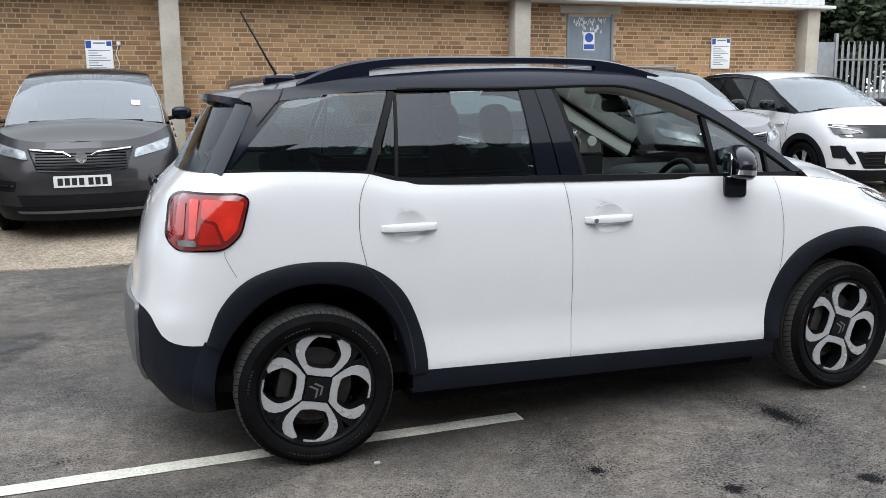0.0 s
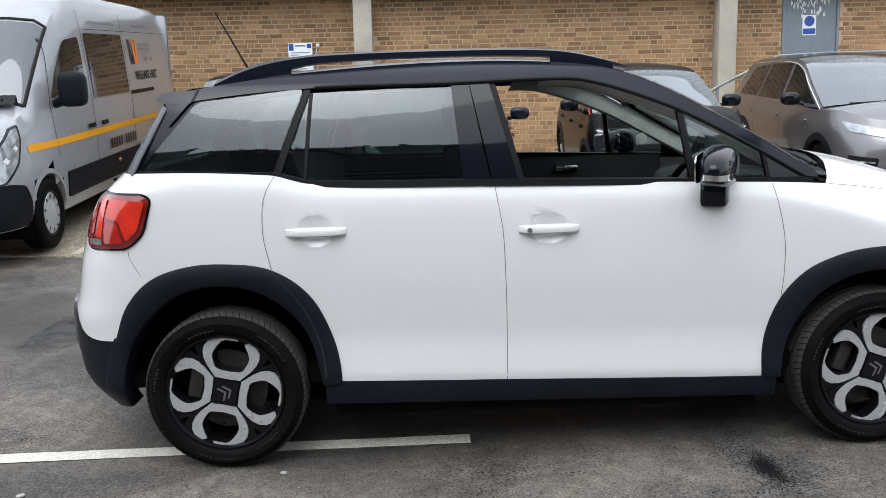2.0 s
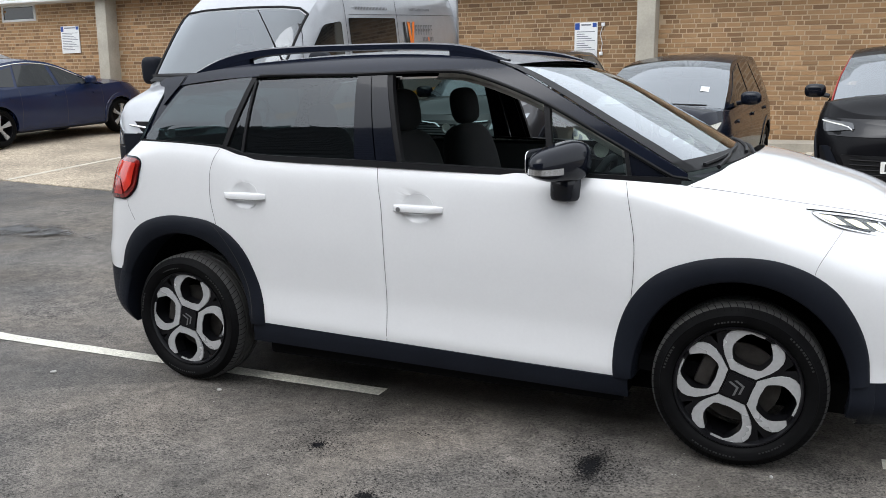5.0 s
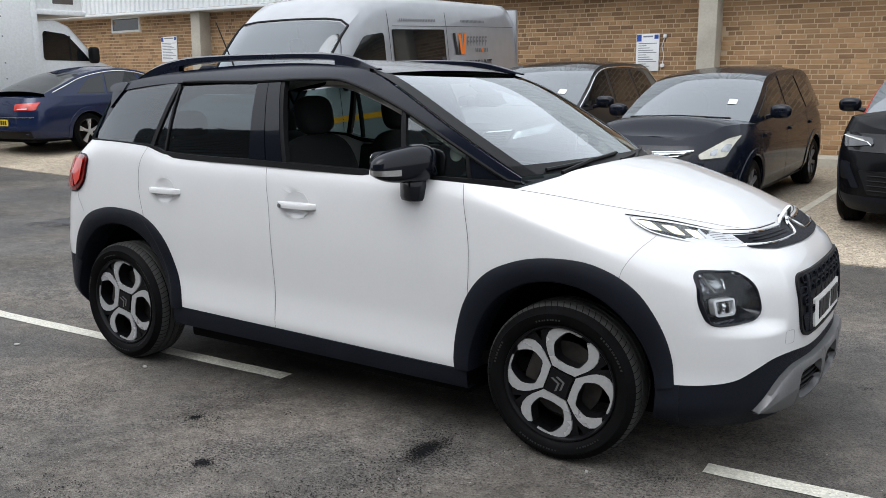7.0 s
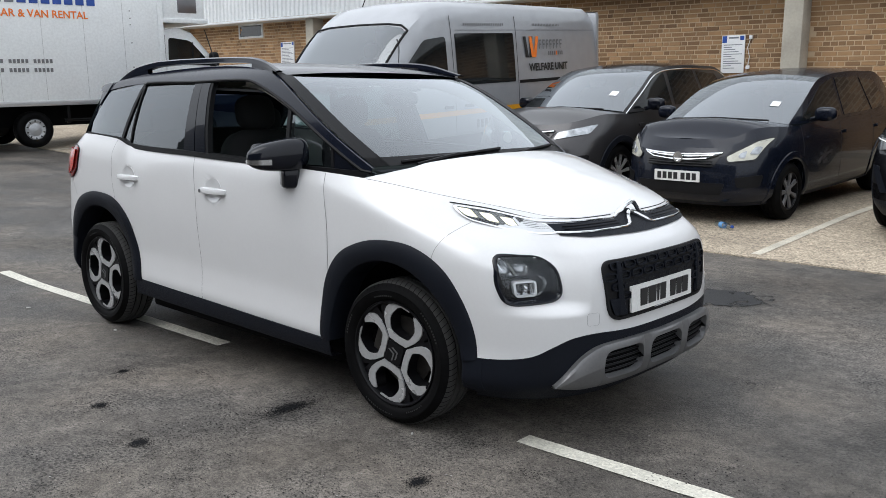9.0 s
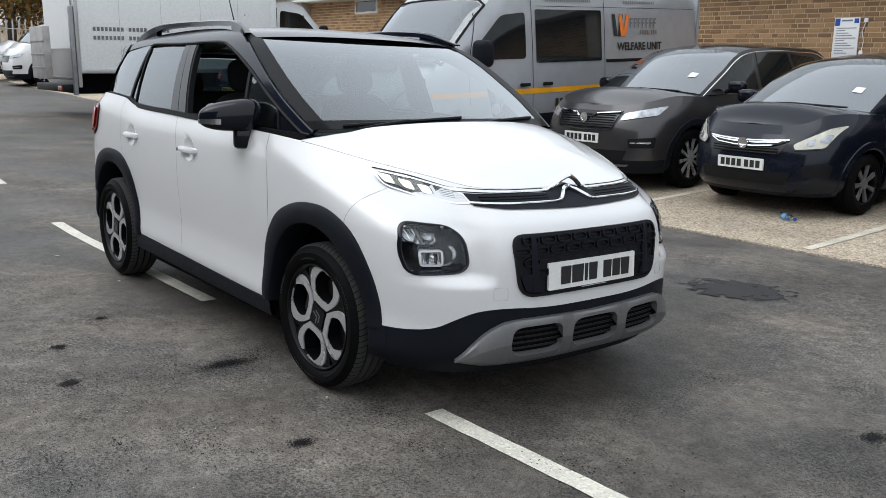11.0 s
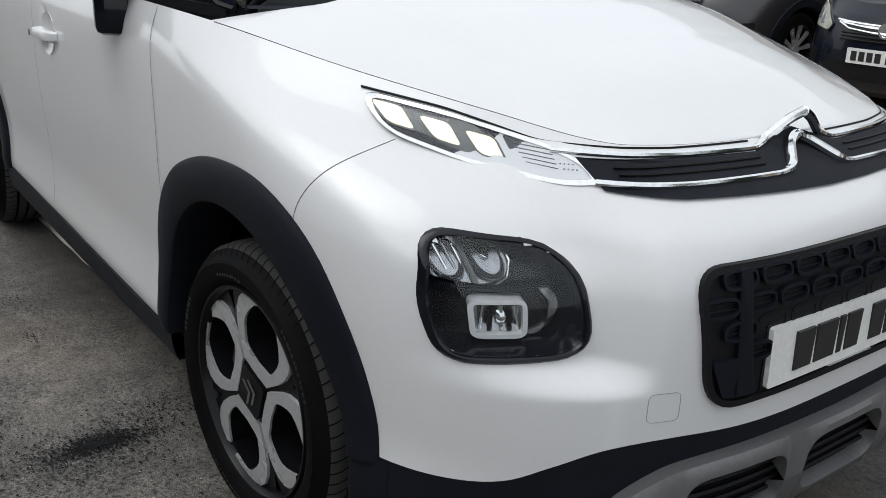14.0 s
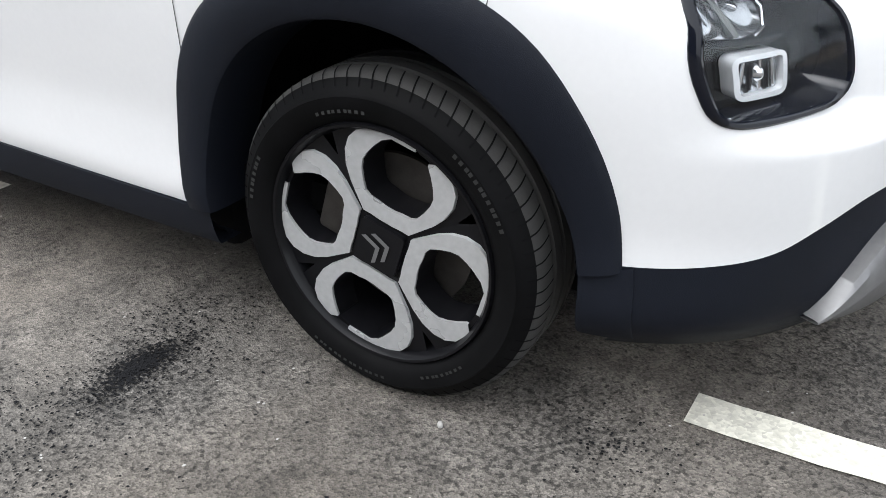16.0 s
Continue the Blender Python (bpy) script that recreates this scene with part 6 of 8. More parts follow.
    for a, b in (((-0.55, 1.0), (0.10, 0.95)), ((0.02, 1.0), (0.58, 0.95))):
        part("wiper", tube([(xb + 0.17 - 0.12 * abs(a[0] + (b[0] - a[0]) * t) ** 1.5, a[0] + (b[0] - a[0]) * t, belt + 0.055 - 0.04 * abs(a[0] + (b[0] - a[0]) * t) + 0.02) for t in steps_of(0, 1, 6)], 0.010, 5), TRIM, car)
    # nose
    F = sh.front
    for nm, poly, material, off in d["nose"]:
        for s in ((-1, 1) if poly[0][0] < -0.05 and max(p[0] for p in poly) < 0 else (1,)):
            f = F if s > 0 else (lambda y, z, o=0.0: (lambda p: (p[0], -p[1], p[2]))(F(y, z, o)))
            part(nm, panel(dense(rounded(poly, 0.02), 40), f, 0.02, off, 4), material, car)
    g = d.get("slats")
    if g:
        y1, z0, z1, n = g
        for k in range(n):
            z = z0 + (z1 - z0) * (k + 0.5) / n
            part("grille_slat", tube([F(y, z, 0.014) for y in steps_of(-y1, y1, 14)], 0.006, 5), TRIM, car)
    for pts, rr, material in d.get("bars", ()):
        for s in (-1, 1):
            out = []
            for (ya, za), (yb, zb2) in zip(pts, pts[1:]):
                out += [F(s * (ya + (yb - ya) * k / 6), za + (zb2 - za) * k / 6, 0.02) for k in range(7)]
            part("chrome_bar", tube(out, rr, 6), material, car)
    if d.get("badge"):
        c = F(0, d["badge"], 0.026)
        part("badge", lathe([(0.052, 0.0), (0.056, 0.012), (0.042, 0.012), (0.040, 0.006), (0.0, 0.006)], 28, "x"), CHROME, car, m=Matrix.Translation(c))
    if d.get("plate"):
        p0 = F(0, d["plate"], 0.0)[0] + 0.012
        plate_on(car, lambda y, z, o=0.0: (p0 - 0.04 * y * y + o, y, z), -0.26, 0.26, d["plate"] - 0.055, d["plate"] + 0.055)
    B = sh.back
    for nm, poly, material, off in d.get("tailparts", ()):
        for s in ((-1, 1) if max(p[0] for p in poly) < 0 else (1,)):
            f = B if s > 0 else (lambda y, z, o=0.0: (lambda p: (p[0], -p[1], p[2]))(B(y, z, o)))
            part(nm, panel(dense(rounded(poly, 0.02), 40), f, 0.02, off, 4), material, car)
    if d.get("rearplate"):
        p0 = B(0, d["rearplate"], 0.0)[0]
        plate_on(car, lambda y, z, o=0.0: (p0 - o, -y, z), -0.26, 0.26, d["rearplate"] - 0.055, d["rearplate"] + 0.055, PLATEY)
    return car


def interp_z(x, z0, z1):
    return [(x + 0.02 * math.sin(3 * (z - z0)), z) for z in steps_of(z0, z1 - 0.01, 8)]


HEAD = mat("headlamp_glass", (0.34, 0.36, 0.38), 0.10, 0.55, var=0.35, scale=16, coat=1.0)
JET = mat("jet_black_paint", (0.004, 0.004, 0.005), 0.25, var=0.1, coat=0.06, spec=0.08)
DARKLAMP = mat("dark_headlamp", (0.05, 0.052, 0.056), 0.10, 0.4, var=0.4, scale=20, coat=1.0)
HEADC = mat("cloudy_headlamp", (0.46, 0.45, 0.38), 0.22, 0.15, var=0.15, scale=16, coat=1.0)

GRAND = dict(wb=2.675, xf=3.58, xr=-0.89, w=0.915, hood=1.06, belt=1.05, tail=1.02, cabin=(-0.78, 2.45), paint=GREYP, r=0.345, rim=0.235, spokes=10, roofmat=BLACKP, screen=(1.55, -0.35), chrome=CHROME,
             roof=[(-0.80, 1.06), (-0.35, 1.49), (0.2, 1.565), (0.9, 1.585), (1.5, 1.535), (2.0, 1.31), (2.47, 1.055)], seams=(0.45, 1.42, 2.33), trim=0.36,
             windows=[[(-0.35, 1.09), (0.38, 1.09), (0.42, 1.50), (-0.12, 1.45)], [(0.46, 1.09), (1.28, 1.09), (1.20, 1.53), (0.50, 1.51)], [(1.36, 1.09), (2.26, 1.09), (1.62, 1.44), (1.30, 1.52)]],
             nose=[("headlamp", [(-0.83, 0.96), (-0.50, 0.88), (-0.48, 0.80), (-0.80, 0.86)], HEAD, 0.012), ("grille", [(-0.47, 0.90), (0.47, 0.90), (0.40, 0.70), (-0.40, 0.70)], LAMPBLK, 0.006),
                   ("lower_intake", [(-0.60, 0.47), (0.60, 0.47), (0.56, 0.36), (-0.56, 0.36)], TRIM, 0.006), ("fog_recess", [(-0.83, 0.62), (-0.60, 0.60), (-0.62, 0.50), (-0.82, 0.50)], TRIM, 0.006), ("fog_trim", [(-0.80, 0.57), (-0.63, 0.565), (-0.63, 0.55), (-0.80, 0.55)], CHROME, 0.016), ("lower_lip", [(-0.62, 0.31), (0.62, 0.31), (0.58, 0.285), (-0.58, 0.285)], SILVER, 0.014)],
             slats=(0.41, 0.71, 0.87, 6), bars=[([(0.45, 0.895), (0.16, 0.87), (0.09, 0.83)], 0.012, CHROME), ([(0.47, 0.90), (0.40, 0.70), (0.0, 0.685)], 0.005, BLACKP)], badge=0.82, plate=0.595)
CORSA = dict(wb=2.511, xf=3.32, xr=-0.68, w=0.86, hood=0.97, belt=0.97, tail=1.0, cabin=(-0.62, 2.40), paint=INKBLUE, r=0.30, rim=0.195, spokes=7, rimmat=mat("dull_wheel_trim", (0.16, 0.16, 0.165), 0.45, 0.4), screen=(1.42, -0.35), mirror=INKBLUE, trim=0.24,
             roof=[(-0.64, 1.0), (-0.35, 1.38), (0.2, 1.455), (0.8, 1.465), (1.4, 1.42), (1.62, 1.355), (1.95, 1.205), (2.42, 0.965)], seams=(0.35, 1.28, 2.25), arch=INKBLUE,
             windows=[[(-0.22, 1.02), (0.30, 1.01), (0.36, 1.39), (-0.05, 1.34)], [(0.36, 1.01), (1.14, 1.0), (1.06, 1.41), (0.42, 1.40)], [(1.22, 1.0), (2.20, 1.0), (1.52, 1.33), (1.14, 1.41)]],
             nose=[("headlamp", [(-0.80, 0.890), (-0.70, 0.865), (-0.47, 0.705), (-0.50, 0.645), (-0.72, 0.665)], LAMPBLK, 0.011), ("headlamp_lens", [(-0.792, 0.878), (-0.70, 0.850), (-0.485, 0.702), (-0.51, 0.657), (-0.715, 0.677)], HEADC, 0.014), ("headlamp_reflector", [(-0.745, 0.800), (-0.69, 0.800), (-0.66, 0.730), (-0.735, 0.722)], HEAD, 0.018), ("headlamp_bulb", [(-0.64, 0.765), (-0.585, 0.735), (-0.585, 0.695), (-0.64, 0.69)], HEAD, 0.018), ("grille", [(-0.44, 0.720), (0.44, 0.720), (0.38, 0.600), (-0.38, 0.600)], LAMPBLK, 0.006), ("lower_intake", [(-0.50, 0.44), (0.50, 0.44), (0.46, 0.32), (-0.46, 0.32)], TRIM, 0.006),
                   ("side_intake", [(-0.78, 0.52), (-0.58, 0.50), (-0.60, 0.40), (-0.76, 0.40)], TRIM, 0.006), ("chrome_wing", [(-0.45, 0.748), (0.0, 0.730), (0.45, 0.748), (0.40, 0.722), (0.12, 0.700), (-0.12, 0.700), (-0.40, 0.722)], CHROME, 0.018)],
             slats=(0.36, 0.60, 0.67, 3), bars=[([(0.43, 0.742), (0.22, 0.728), (0.0, 0.722)], 0.011, CHROME), ([(0.41, 0.728), (0.30, 0.688), (0.10, 0.672), (0.0, 0.672)], 0.010, CHROME)], badge=0.692, plate=0.50)
MOKKA = dict(wb=2.557, xf=3.40, xr=-0.74, w=0.885, hood=1.06, belt=1.03, tail=1.02, cabin=(-0.66, 2.30), paint=JET, r=0.335, rim=0.225, spokes=5, screen=(1.40, -0.35), chrome=REDP, roofmat=JET, trim=0.36,
             roof=[(-0.68, 1.05), (-0.35, 1.40), (0.2, 1.50), (0.8, 1.515), (1.35, 1.46), (1.85, 1.25), (2.32, 1.035)], seams=(0.40, 1.32, 2.2),
             windows=[[(-0.20, 1.08), (0.34, 1.07), (0.40, 1.43), (0.0, 1.38)], [(0.40, 1.07), (1.20, 1.06), (1.12, 1.45), (0.46, 1.44)], [(1.28, 1.06), (2.10, 1.06), (1.48, 1.38), (1.20, 1.45)]],
             nose=[("visor", [(-0.80, 0.93), (0.80, 0.93), (0.74, 0.77), (-0.74, 0.77)], LAMPBLK, 0.010), ("headlamp", [(-0.80, 0.915), (-0.52, 0.895), (-0.50, 0.84), (-0.78, 0.80)], DARKLAMP, 0.016), ("lamp_blade", [(-0.79, 0.905), (-0.60, 0.880), (-0.60, 0.868), (-0.79, 0.890)], HEADC, 0.021), ("bumper_blade", [(-0.80, 0.66), (-0.73, 0.67), (-0.60, 0.44), (-0.67, 0.43)], CLAD, 0.012), ("lower_intake", [(-0.62, 0.60), (0.62, 0.60), (0.52, 0.38), (-0.52, 0.38)], TRIM, 0.006), ("side_intake", [(-0.82, 0.66), (-0.70, 0.66), (-0.72, 0.50), (-0.80, 0.50)], TRIM, 0.006)],
             slats=(0.52, 0.40, 0.58, 4), bars=[([(0.80, 0.90), (0.56, 0.86), (0.52, 0.83)], 0.005, SIGNW)], badge=0.85, plate=0.50)
SALOON = dict(wb=2.711, xf=3.65, xr=-1.15, w=0.925, hood=0.95, belt=0.95, tail=0.955, cabin=(-0.75, 2.35), paint=NAVY, r=0.325, rim=0.235, spokes=5, screen=(1.35, 0.05), chrome=CHROME, trim=0.24, tumble=0.5, arch=NAVY, mirror=NAVY,
              roof=[(-0.80, 1.0), (-0.40, 1.16), (0.05, 1.32), (0.6, 1.41), (1.0, 1.41), (1.4, 1.34), (1.9, 1.13), (2.37, 0.955)], seams=(0.45, 1.40, 2.25),
              windows=[[(-0.15, 1.01), (0.40, 0.99), (0.50, 1.32), (0.15, 1.24)], [(0.46, 0.99), (1.26, 0.98), (1.20, 1.35), (0.55, 1.34)], [(1.34, 0.98), (2.10, 0.98), (1.50, 1.24), (1.28, 1.34)]],
              nose=[("headlamp", [(-0.80, 0.78), (-0.52, 0.74), (-0.52, 0.66), (-0.78, 0.68)], HEAD, 0.012)], badge=0, plate=0.5,
              tailparts=[("tail_lamp", [(-0.84, 0.885), (-0.42, 0.86), (-0.42, 0.755), (-0.82, 0.755)], REDLENS, 0.014), ("tail_lamp_clear", [(-0.70, 0.79), (-0.50, 0.785), (-0.50, 0.77), (-0.70, 0.77)], SIGNW, 0.020), ("boot_strip", [(-0.80, 0.645), (0.80, 0.645), (0.80, 0.63), (-0.80, 0.63)], CHROME, 0.014), ("bumper_low", [(-0.75, 0.40), (0.75, 0.40), (0.70, 0.28), (-0.70, 0.28)], TRIM, 0.010)], rearplate=0.545)


def nose_at(d, x, y, away=0.0):
    """The pose of a car whose nose stands at (x, y), facing the camera's side of the yard, on the sloping strip."""
    yy = y + d["xf"]
    zr, zf = ground_z(x, yy), ground_z(x, yy - d["wb"])
    return Matrix.Translation((x, yy, zr + 0.012)) @ pose(0, 0, 0, 0, 0, -90 + away) @ pose(0, 0, 0, 0, math.degrees(math.atan2(zr - zf, d["wb"])), 0)


parked_car("grey_car", "dark grey metallic crossover car on the gravel strip", nose_at(GRAND, -1.24, 5.80), dict(GRAND, sticker=True))
parked_car("dark_car", "dark blue black hatchback with cloudy headlamps on gravel", nose_at(CORSA, 1.06, 5.80, -3), dict(CORSA, sticker=True))
parked_car("black_car", "black crossover car with red window trim on gravel", nose_at(MOKKA, 3.58, 5.86, -2), MOKKA)
parked_car("silver_grey_car", "silver grey crossover car with black roof on gravel", nose_at(GRAND, 6.15, 5.45, -2), dict(GRAND, paint=SILVERGREY))
parked_car("white_crossover", "white crossover car with black wheel arches on gravel", nose_at(MOKKA, 8.75, 5.6, -2), dict(MOKKA, paint=WHITE, roofmat=WHITE, chrome=BLACKP, pillar=BLACKP))
s_y = 5.75 - SALOON["xr"]
parked_car("blue_saloon", "dark blue saloon car parked nose to the wall", Matrix.Translation((-10.80, s_y, ground_z(-10.80, s_y) + 0.008)) @ pose(0, 0, 0, 0, -2.6, 90), SALOON)
MPV = dict(GRAND, paint=PEARL, roofmat=PEARL, hood=1.20, belt=1.15, tail=1.15, roof=[(-0.85, 1.2), (-0.6, 1.75), (0.2, 1.88), (1.2, 1.88), (1.7, 1.80), (2.3, 1.45), (2.6, 1.16)], cabin=(-0.85, 2.58), screen=(1.75, -0.6), chrome=None,
           windows=[[(-0.35, 1.22), (0.38, 1.22), (0.40, 1.78), (-0.30, 1.76)], [(0.46, 1.22), (1.28, 1.22), (1.26, 1.79), (0.48, 1.79)], [(1.36, 1.22), (2.36, 1.20), (1.85, 1.66), (1.34, 1.78)]], slats=None, bars=(), badge=None, plate=None)
parked_car("silver_people_carrier", "pale silver people carrier parked on the gravel strip", nose_at(MPV, -26.4, 4.6, 0), MPV)
parked_car("white_people_carrier", "white van with black grille behind the box van", nose_at(MPV, -23.4, 4.3, 0), dict(MPV, paint=WHITE, roofmat=WHITE))
# ---- silver high-roof van ----
def van():
    v = thing("silver_van", "silver high roof panel van with yellow stripe and lettering", "van", Matrix.Translation((-4.03, 9.42, ground_z(-4.03, 9.42) + 0.012)) @ pose(0, 0, 0, 0, 0, -87.4) @ pose(0, 0, 0, 0, 3.2, 0), "vans parked along the wall")
    # x forward from the rear axle; tail at -1.0, nose at 5.2
    top = [(-1.0, 2.30), (-0.93, 2.44), (-0.5, 2.47), (2.6, 2.50), (3.15, 2.47), (3.42, 2.36), (3.75, 2.12), (4.10, 1.76), (4.40, 1.42), (4.46, 1.36), (4.80, 1.26), (5.05, 1.16), (5.15, 1.02), (5.20, 0.85)]
    wid = [(-1.0, 0.985), (0.5, 1.02), (3.6, 1.02), (4.2, 1.01), (4.6, 0.99), (4.9, 0.945), (5.1, 0.84), (5.20, 0.68)]
    xs = steps_of(-1.0, 3.1, 22) + steps_of(3.2, 4.4, 12) + steps_of(4.46, 5.20, 12)
    prof = lambda x: [(curve_at(wid, x) * a, 0.30 + (curve_at(top, x) - 0.30) * b) for a, b in ((0.95, 0), (0.985, 0.08), (1.0, 0.22), (1.0, 0.40), (0.985, 0.55), (0.955, 0.75), (0.925, 0.88), (0.88, 0.955), (0.78, 0.992), (0.55, 1.006), (0.28, 1.01), (0, 1.012))]
    side = lambda x, z, o=0.0: (x, -(curve_at([(q, p) for p, q in prof(x)], z) + o), z)
    paint, screen = bmesh.new(), bmesh.new()
    rows = [prof(x) for x in xs]
    for s in (-1, 1):
        cache = [[{}, {}] for _ in xs]
        def vert(bm, k, i, j):
            key = cache[i][k]
            if j not in key:
                key[j] = bm.verts.new((xs[i], s * rows[i][j][0], rows[i][j][1]))
            return key[j]
        for i in range(len(xs) - 1):
            for j in range(11):
                xm, zm = (xs[i] + xs[i + 1]) / 2, (rows[i][j][1] + rows[i][j + 1][1]) / 2
                if j < 7 and any((xm - wx) ** 2 + (zm - 0.345) ** 2 < 0.40**2 for wx in (0.0, 4.36)):
                    continue
                k = 1 if (j >= 7 and 3.66 < xm < 4.42) else 0
                bm = (paint, screen)[k]
                f = [vert(bm, k, i, j), vert(bm, k, i + 1, j), vert(bm, k, i + 1, j + 1), vert(bm, k, i, j + 1)]
                bm.faces.new(f if s < 0 else f[::-1])
    for bm in (paint, screen):
        bmesh.ops.remove_doubles(bm, verts=bm.verts[:], dist=0.001)
    part("body", paint, VANSIL, v)
    part("windscreen", screen, FRONTGLASS, v)
    for x in (3.675, 4.405):
        part("screen_seal", tube([(x, a, b + 0.004) for a, b in prof(x)[7:]], 0.016, 6), TRIM, v)
        part("screen_seal", tube([(x, -a, b + 0.004) for a, b in prof(x)[7:]], 0.016, 6), TRIM, v)
    for s in (-1, 1):
        part("screen_seal", tube([(x, s * prof(x)[7][0], prof(x)[7][1] + 0.004) for x in steps_of(3.675, 4.405, 10)], 0.018, 6), TRIM, v)
    nose = bmesh.new()
    quads([[(5.20, y, z) for y in steps_of(-0.68, 0.68, 8)] for z in (0.30, 0.5, 0.7, 0.86)], bm=nose)
    part("nose_panel", nose, CLAD, v)
    part("tail_panel", box(-1.01, -0.97, -0.97, 0.97, 0.35, 2.40, 0.05), VANSIL, v)
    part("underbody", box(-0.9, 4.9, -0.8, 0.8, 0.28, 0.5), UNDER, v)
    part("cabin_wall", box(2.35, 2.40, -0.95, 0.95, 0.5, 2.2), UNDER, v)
    part("dashboard", blob((4.2, 0, 1.22), (0.35, 0.88, 0.16), 4), DASH, v)
    for y in (-0.55, 0.25, 0.60):
        part("seat", blob((2.95, y, 1.35), (0.12, 0.22, 0.42), 4), SEAT, v)
        part("headrest", blob((2.90, y, 1.88), (0.06, 0.13, 0.11), 3), SEAT, v)
    for w in (lambda f: f, flipped):
        f = w(side)
        part("door_window", panel(dense(rounded([(3.02, 1.42), (3.98, 1.42), (3.80, 1.66), (3.45, 1.98), (3.02, 2.02)], [0.06, 0.03, 0.03, 0.08, 0.06]), 40), f, 0.004, 0.008), DARKGLASS, v)
        part("side_window", panel(dense(rounded([(1.46, 1.36), (2.82, 1.36), (2.82, 2.06), (1.46, 2.06)], 0.03), 40), f, 0.004, 0.008), DARKGLASS, v)
        part("door_line", ruled([(2.885, z) for z in steps_of(0.5, 2.3, 16)], [(2.895, z) for z in steps_of(0.5, 2.3, 16)], 1, f, 0.003), SEAM, v)
        part("door_line", ruled([(1.38, z) for z in steps_of(0.42, 2.3, 16)], [(1.392, z) for z in steps_of(0.42, 2.3, 16)], 1, f, 0.003), SEAM, v)
        part("door_line", ruled([(4.03 - 0.3 * max(0, z - 1.35), z) for z in steps_of(0.85, 2.0, 16)], [(4.04 - 0.3 * max(0, z - 1.35), z) for z in steps_of(0.85, 2.0, 16)], 1, f, 0.003), SEAM, v)
        part("roof_line", ruled([(x, 2.10) for x in steps_of(-0.9, 2.8, 20)], [(x, 2.106) for x in steps_of(-0.9, 2.8, 20)], 1, f, 0.003), SEAM, v)
        part("door_track", panel(dense([(0.25, 1.33), (1.35, 1.33), (1.35, 1.375), (0.25, 1.375)], 24), f, 0.01, 0.006), TRIM, v)
        part("yellow_stripe", ruled([(x, 0.955) for x in steps_of(-0.9, 4.62, 34)], [(x, 1.025) for x in steps_of(-0.9, 4.62, 34)], 1, f, 0.004), YELLOW, v)
        part("side_moulding", panel(dense(rounded([(0.46, 0.42), (3.88, 0.42), (3.88, 0.68), (0.46, 0.68)], 0.03), 40), f, 0.015, 0.015), CLAD, v)
        for x in (0.7, 2.2):
            part("side_marker", panel([(x + 0.03 * math.cos(a), 0.60 + 0.022 * math.sin(a)) for a in steps_of(0, 2 * math.pi, 13)[:-1]], f, 0.01, 0.026, 2), AMBER, v)
        for x in (2.62, 3.06):
            part("door_handle", panel(rounded([(x - 0.09, 1.10), (x + 0.09, 1.10), (x + 0.09, 1.055), (x - 0.09, 1.055)], 0.02), f, 0.02, 0.035, 2), TRIM, v)
        part("mirror_housing", blob(w(lambda *p: p)(3.98, -1.20, 1.50), (0.10, 0.13, 0.17), 4), CLAD, v)
        part("mirror_arm", tube([w(lambda *p: p)(3.92, -0.99, 1.36), w(lambda *p: p)(3.96, -1.12, 1.40)], 0.045, 8), CLAD, v)
        lamp = dense(rounded([(5.192, 0.715), (5.175, 0.86), (5.05, 1.03), (4.82, 1.20), (4.68, 1.225), (4.72, 1.08), (4.84, 0.88), (5.04, 0.715)], 0.03), 60)
        head = part("headlamp", panel(lamp, f, 0.02, 0.014), HEAD, v)
        part("lamp_edge", frame_band(lamp, scaled(lamp, 0.018), f, 0.01, 0.018), LAMPBLK, head)
        part("lamp_bar", ruled([(4.80, 1.02), (4.97, 0.90), (5.13, 0.80)], [(4.82, 1.05), (5.00, 0.935), (5.15, 0.83)], 1, f, 0.018), BEZEL, head)
        part("bumper_corner", ruled([(x, 0.31) for x in steps_of(4.745, 5.195, 24)], [(x, curve_at([(4.745, 0.52), (4.80, 0.66), (4.90, 0.70), (5.0, 0.715), (5.195, 0.70)], x)) for x in steps_of(4.745, 5.195, 24)], 5, f, 0.012, thick=0.03), CLAD, v, "black plastic bumper corner")
        part("wheel_arch", quads([[f(xw + q * math.cos(radians(a)), 0.345 + q * math.sin(radians(a)), o) for q, o in ((0.43, 0.006), (0.385, 0.012), (0.38, -0.12))] for a in steps_of(0, 180, 20) for xw in (4.36,)]), VANSIL, v)
    for xw in (0.0, 4.36):
        for s in (-1, 1):
            spoked_wheel(v, pose(xw, s * 0.895, 0.345, 0, 0, 0 if s < 0 else 180), 0.345, 0.215, 0, 0.22)
            rows = [[(xw + q * math.cos(radians(a)), s * y, 0.345 + q * math.sin(radians(a))) for a in steps_of(-25, 205, 20)] for q, y in ((0.41, 0.96), (0.41, 0.5), (0.02, 0.48))]
            part("wheel_liner", quads(rows), UNDER, v)
    g = part("grille", panel(dense(rounded([(-0.61, 0.99), (0.61, 0.99), (0.53, 0.70), (0.36, 0.62), (-0.36, 0.62), (-0.53, 0.70)], 0.05), 60), lambda y, z, o=0.0: (5.22 - 0.22 * abs(y) ** 2.5 + o - 0.12 * max(0, z - 0.85), y, z), 0.06, 0.0), TRIM, v)
    for z in (0.68, 0.74, 0.80, 0.86):
        part("grille_slat", tube([(5.225 - 0.22 * abs(y) ** 2.5, y, z) for y in steps_of(-0.52, 0.52, 10)], 0.010, 5), LAMPBLK, g)
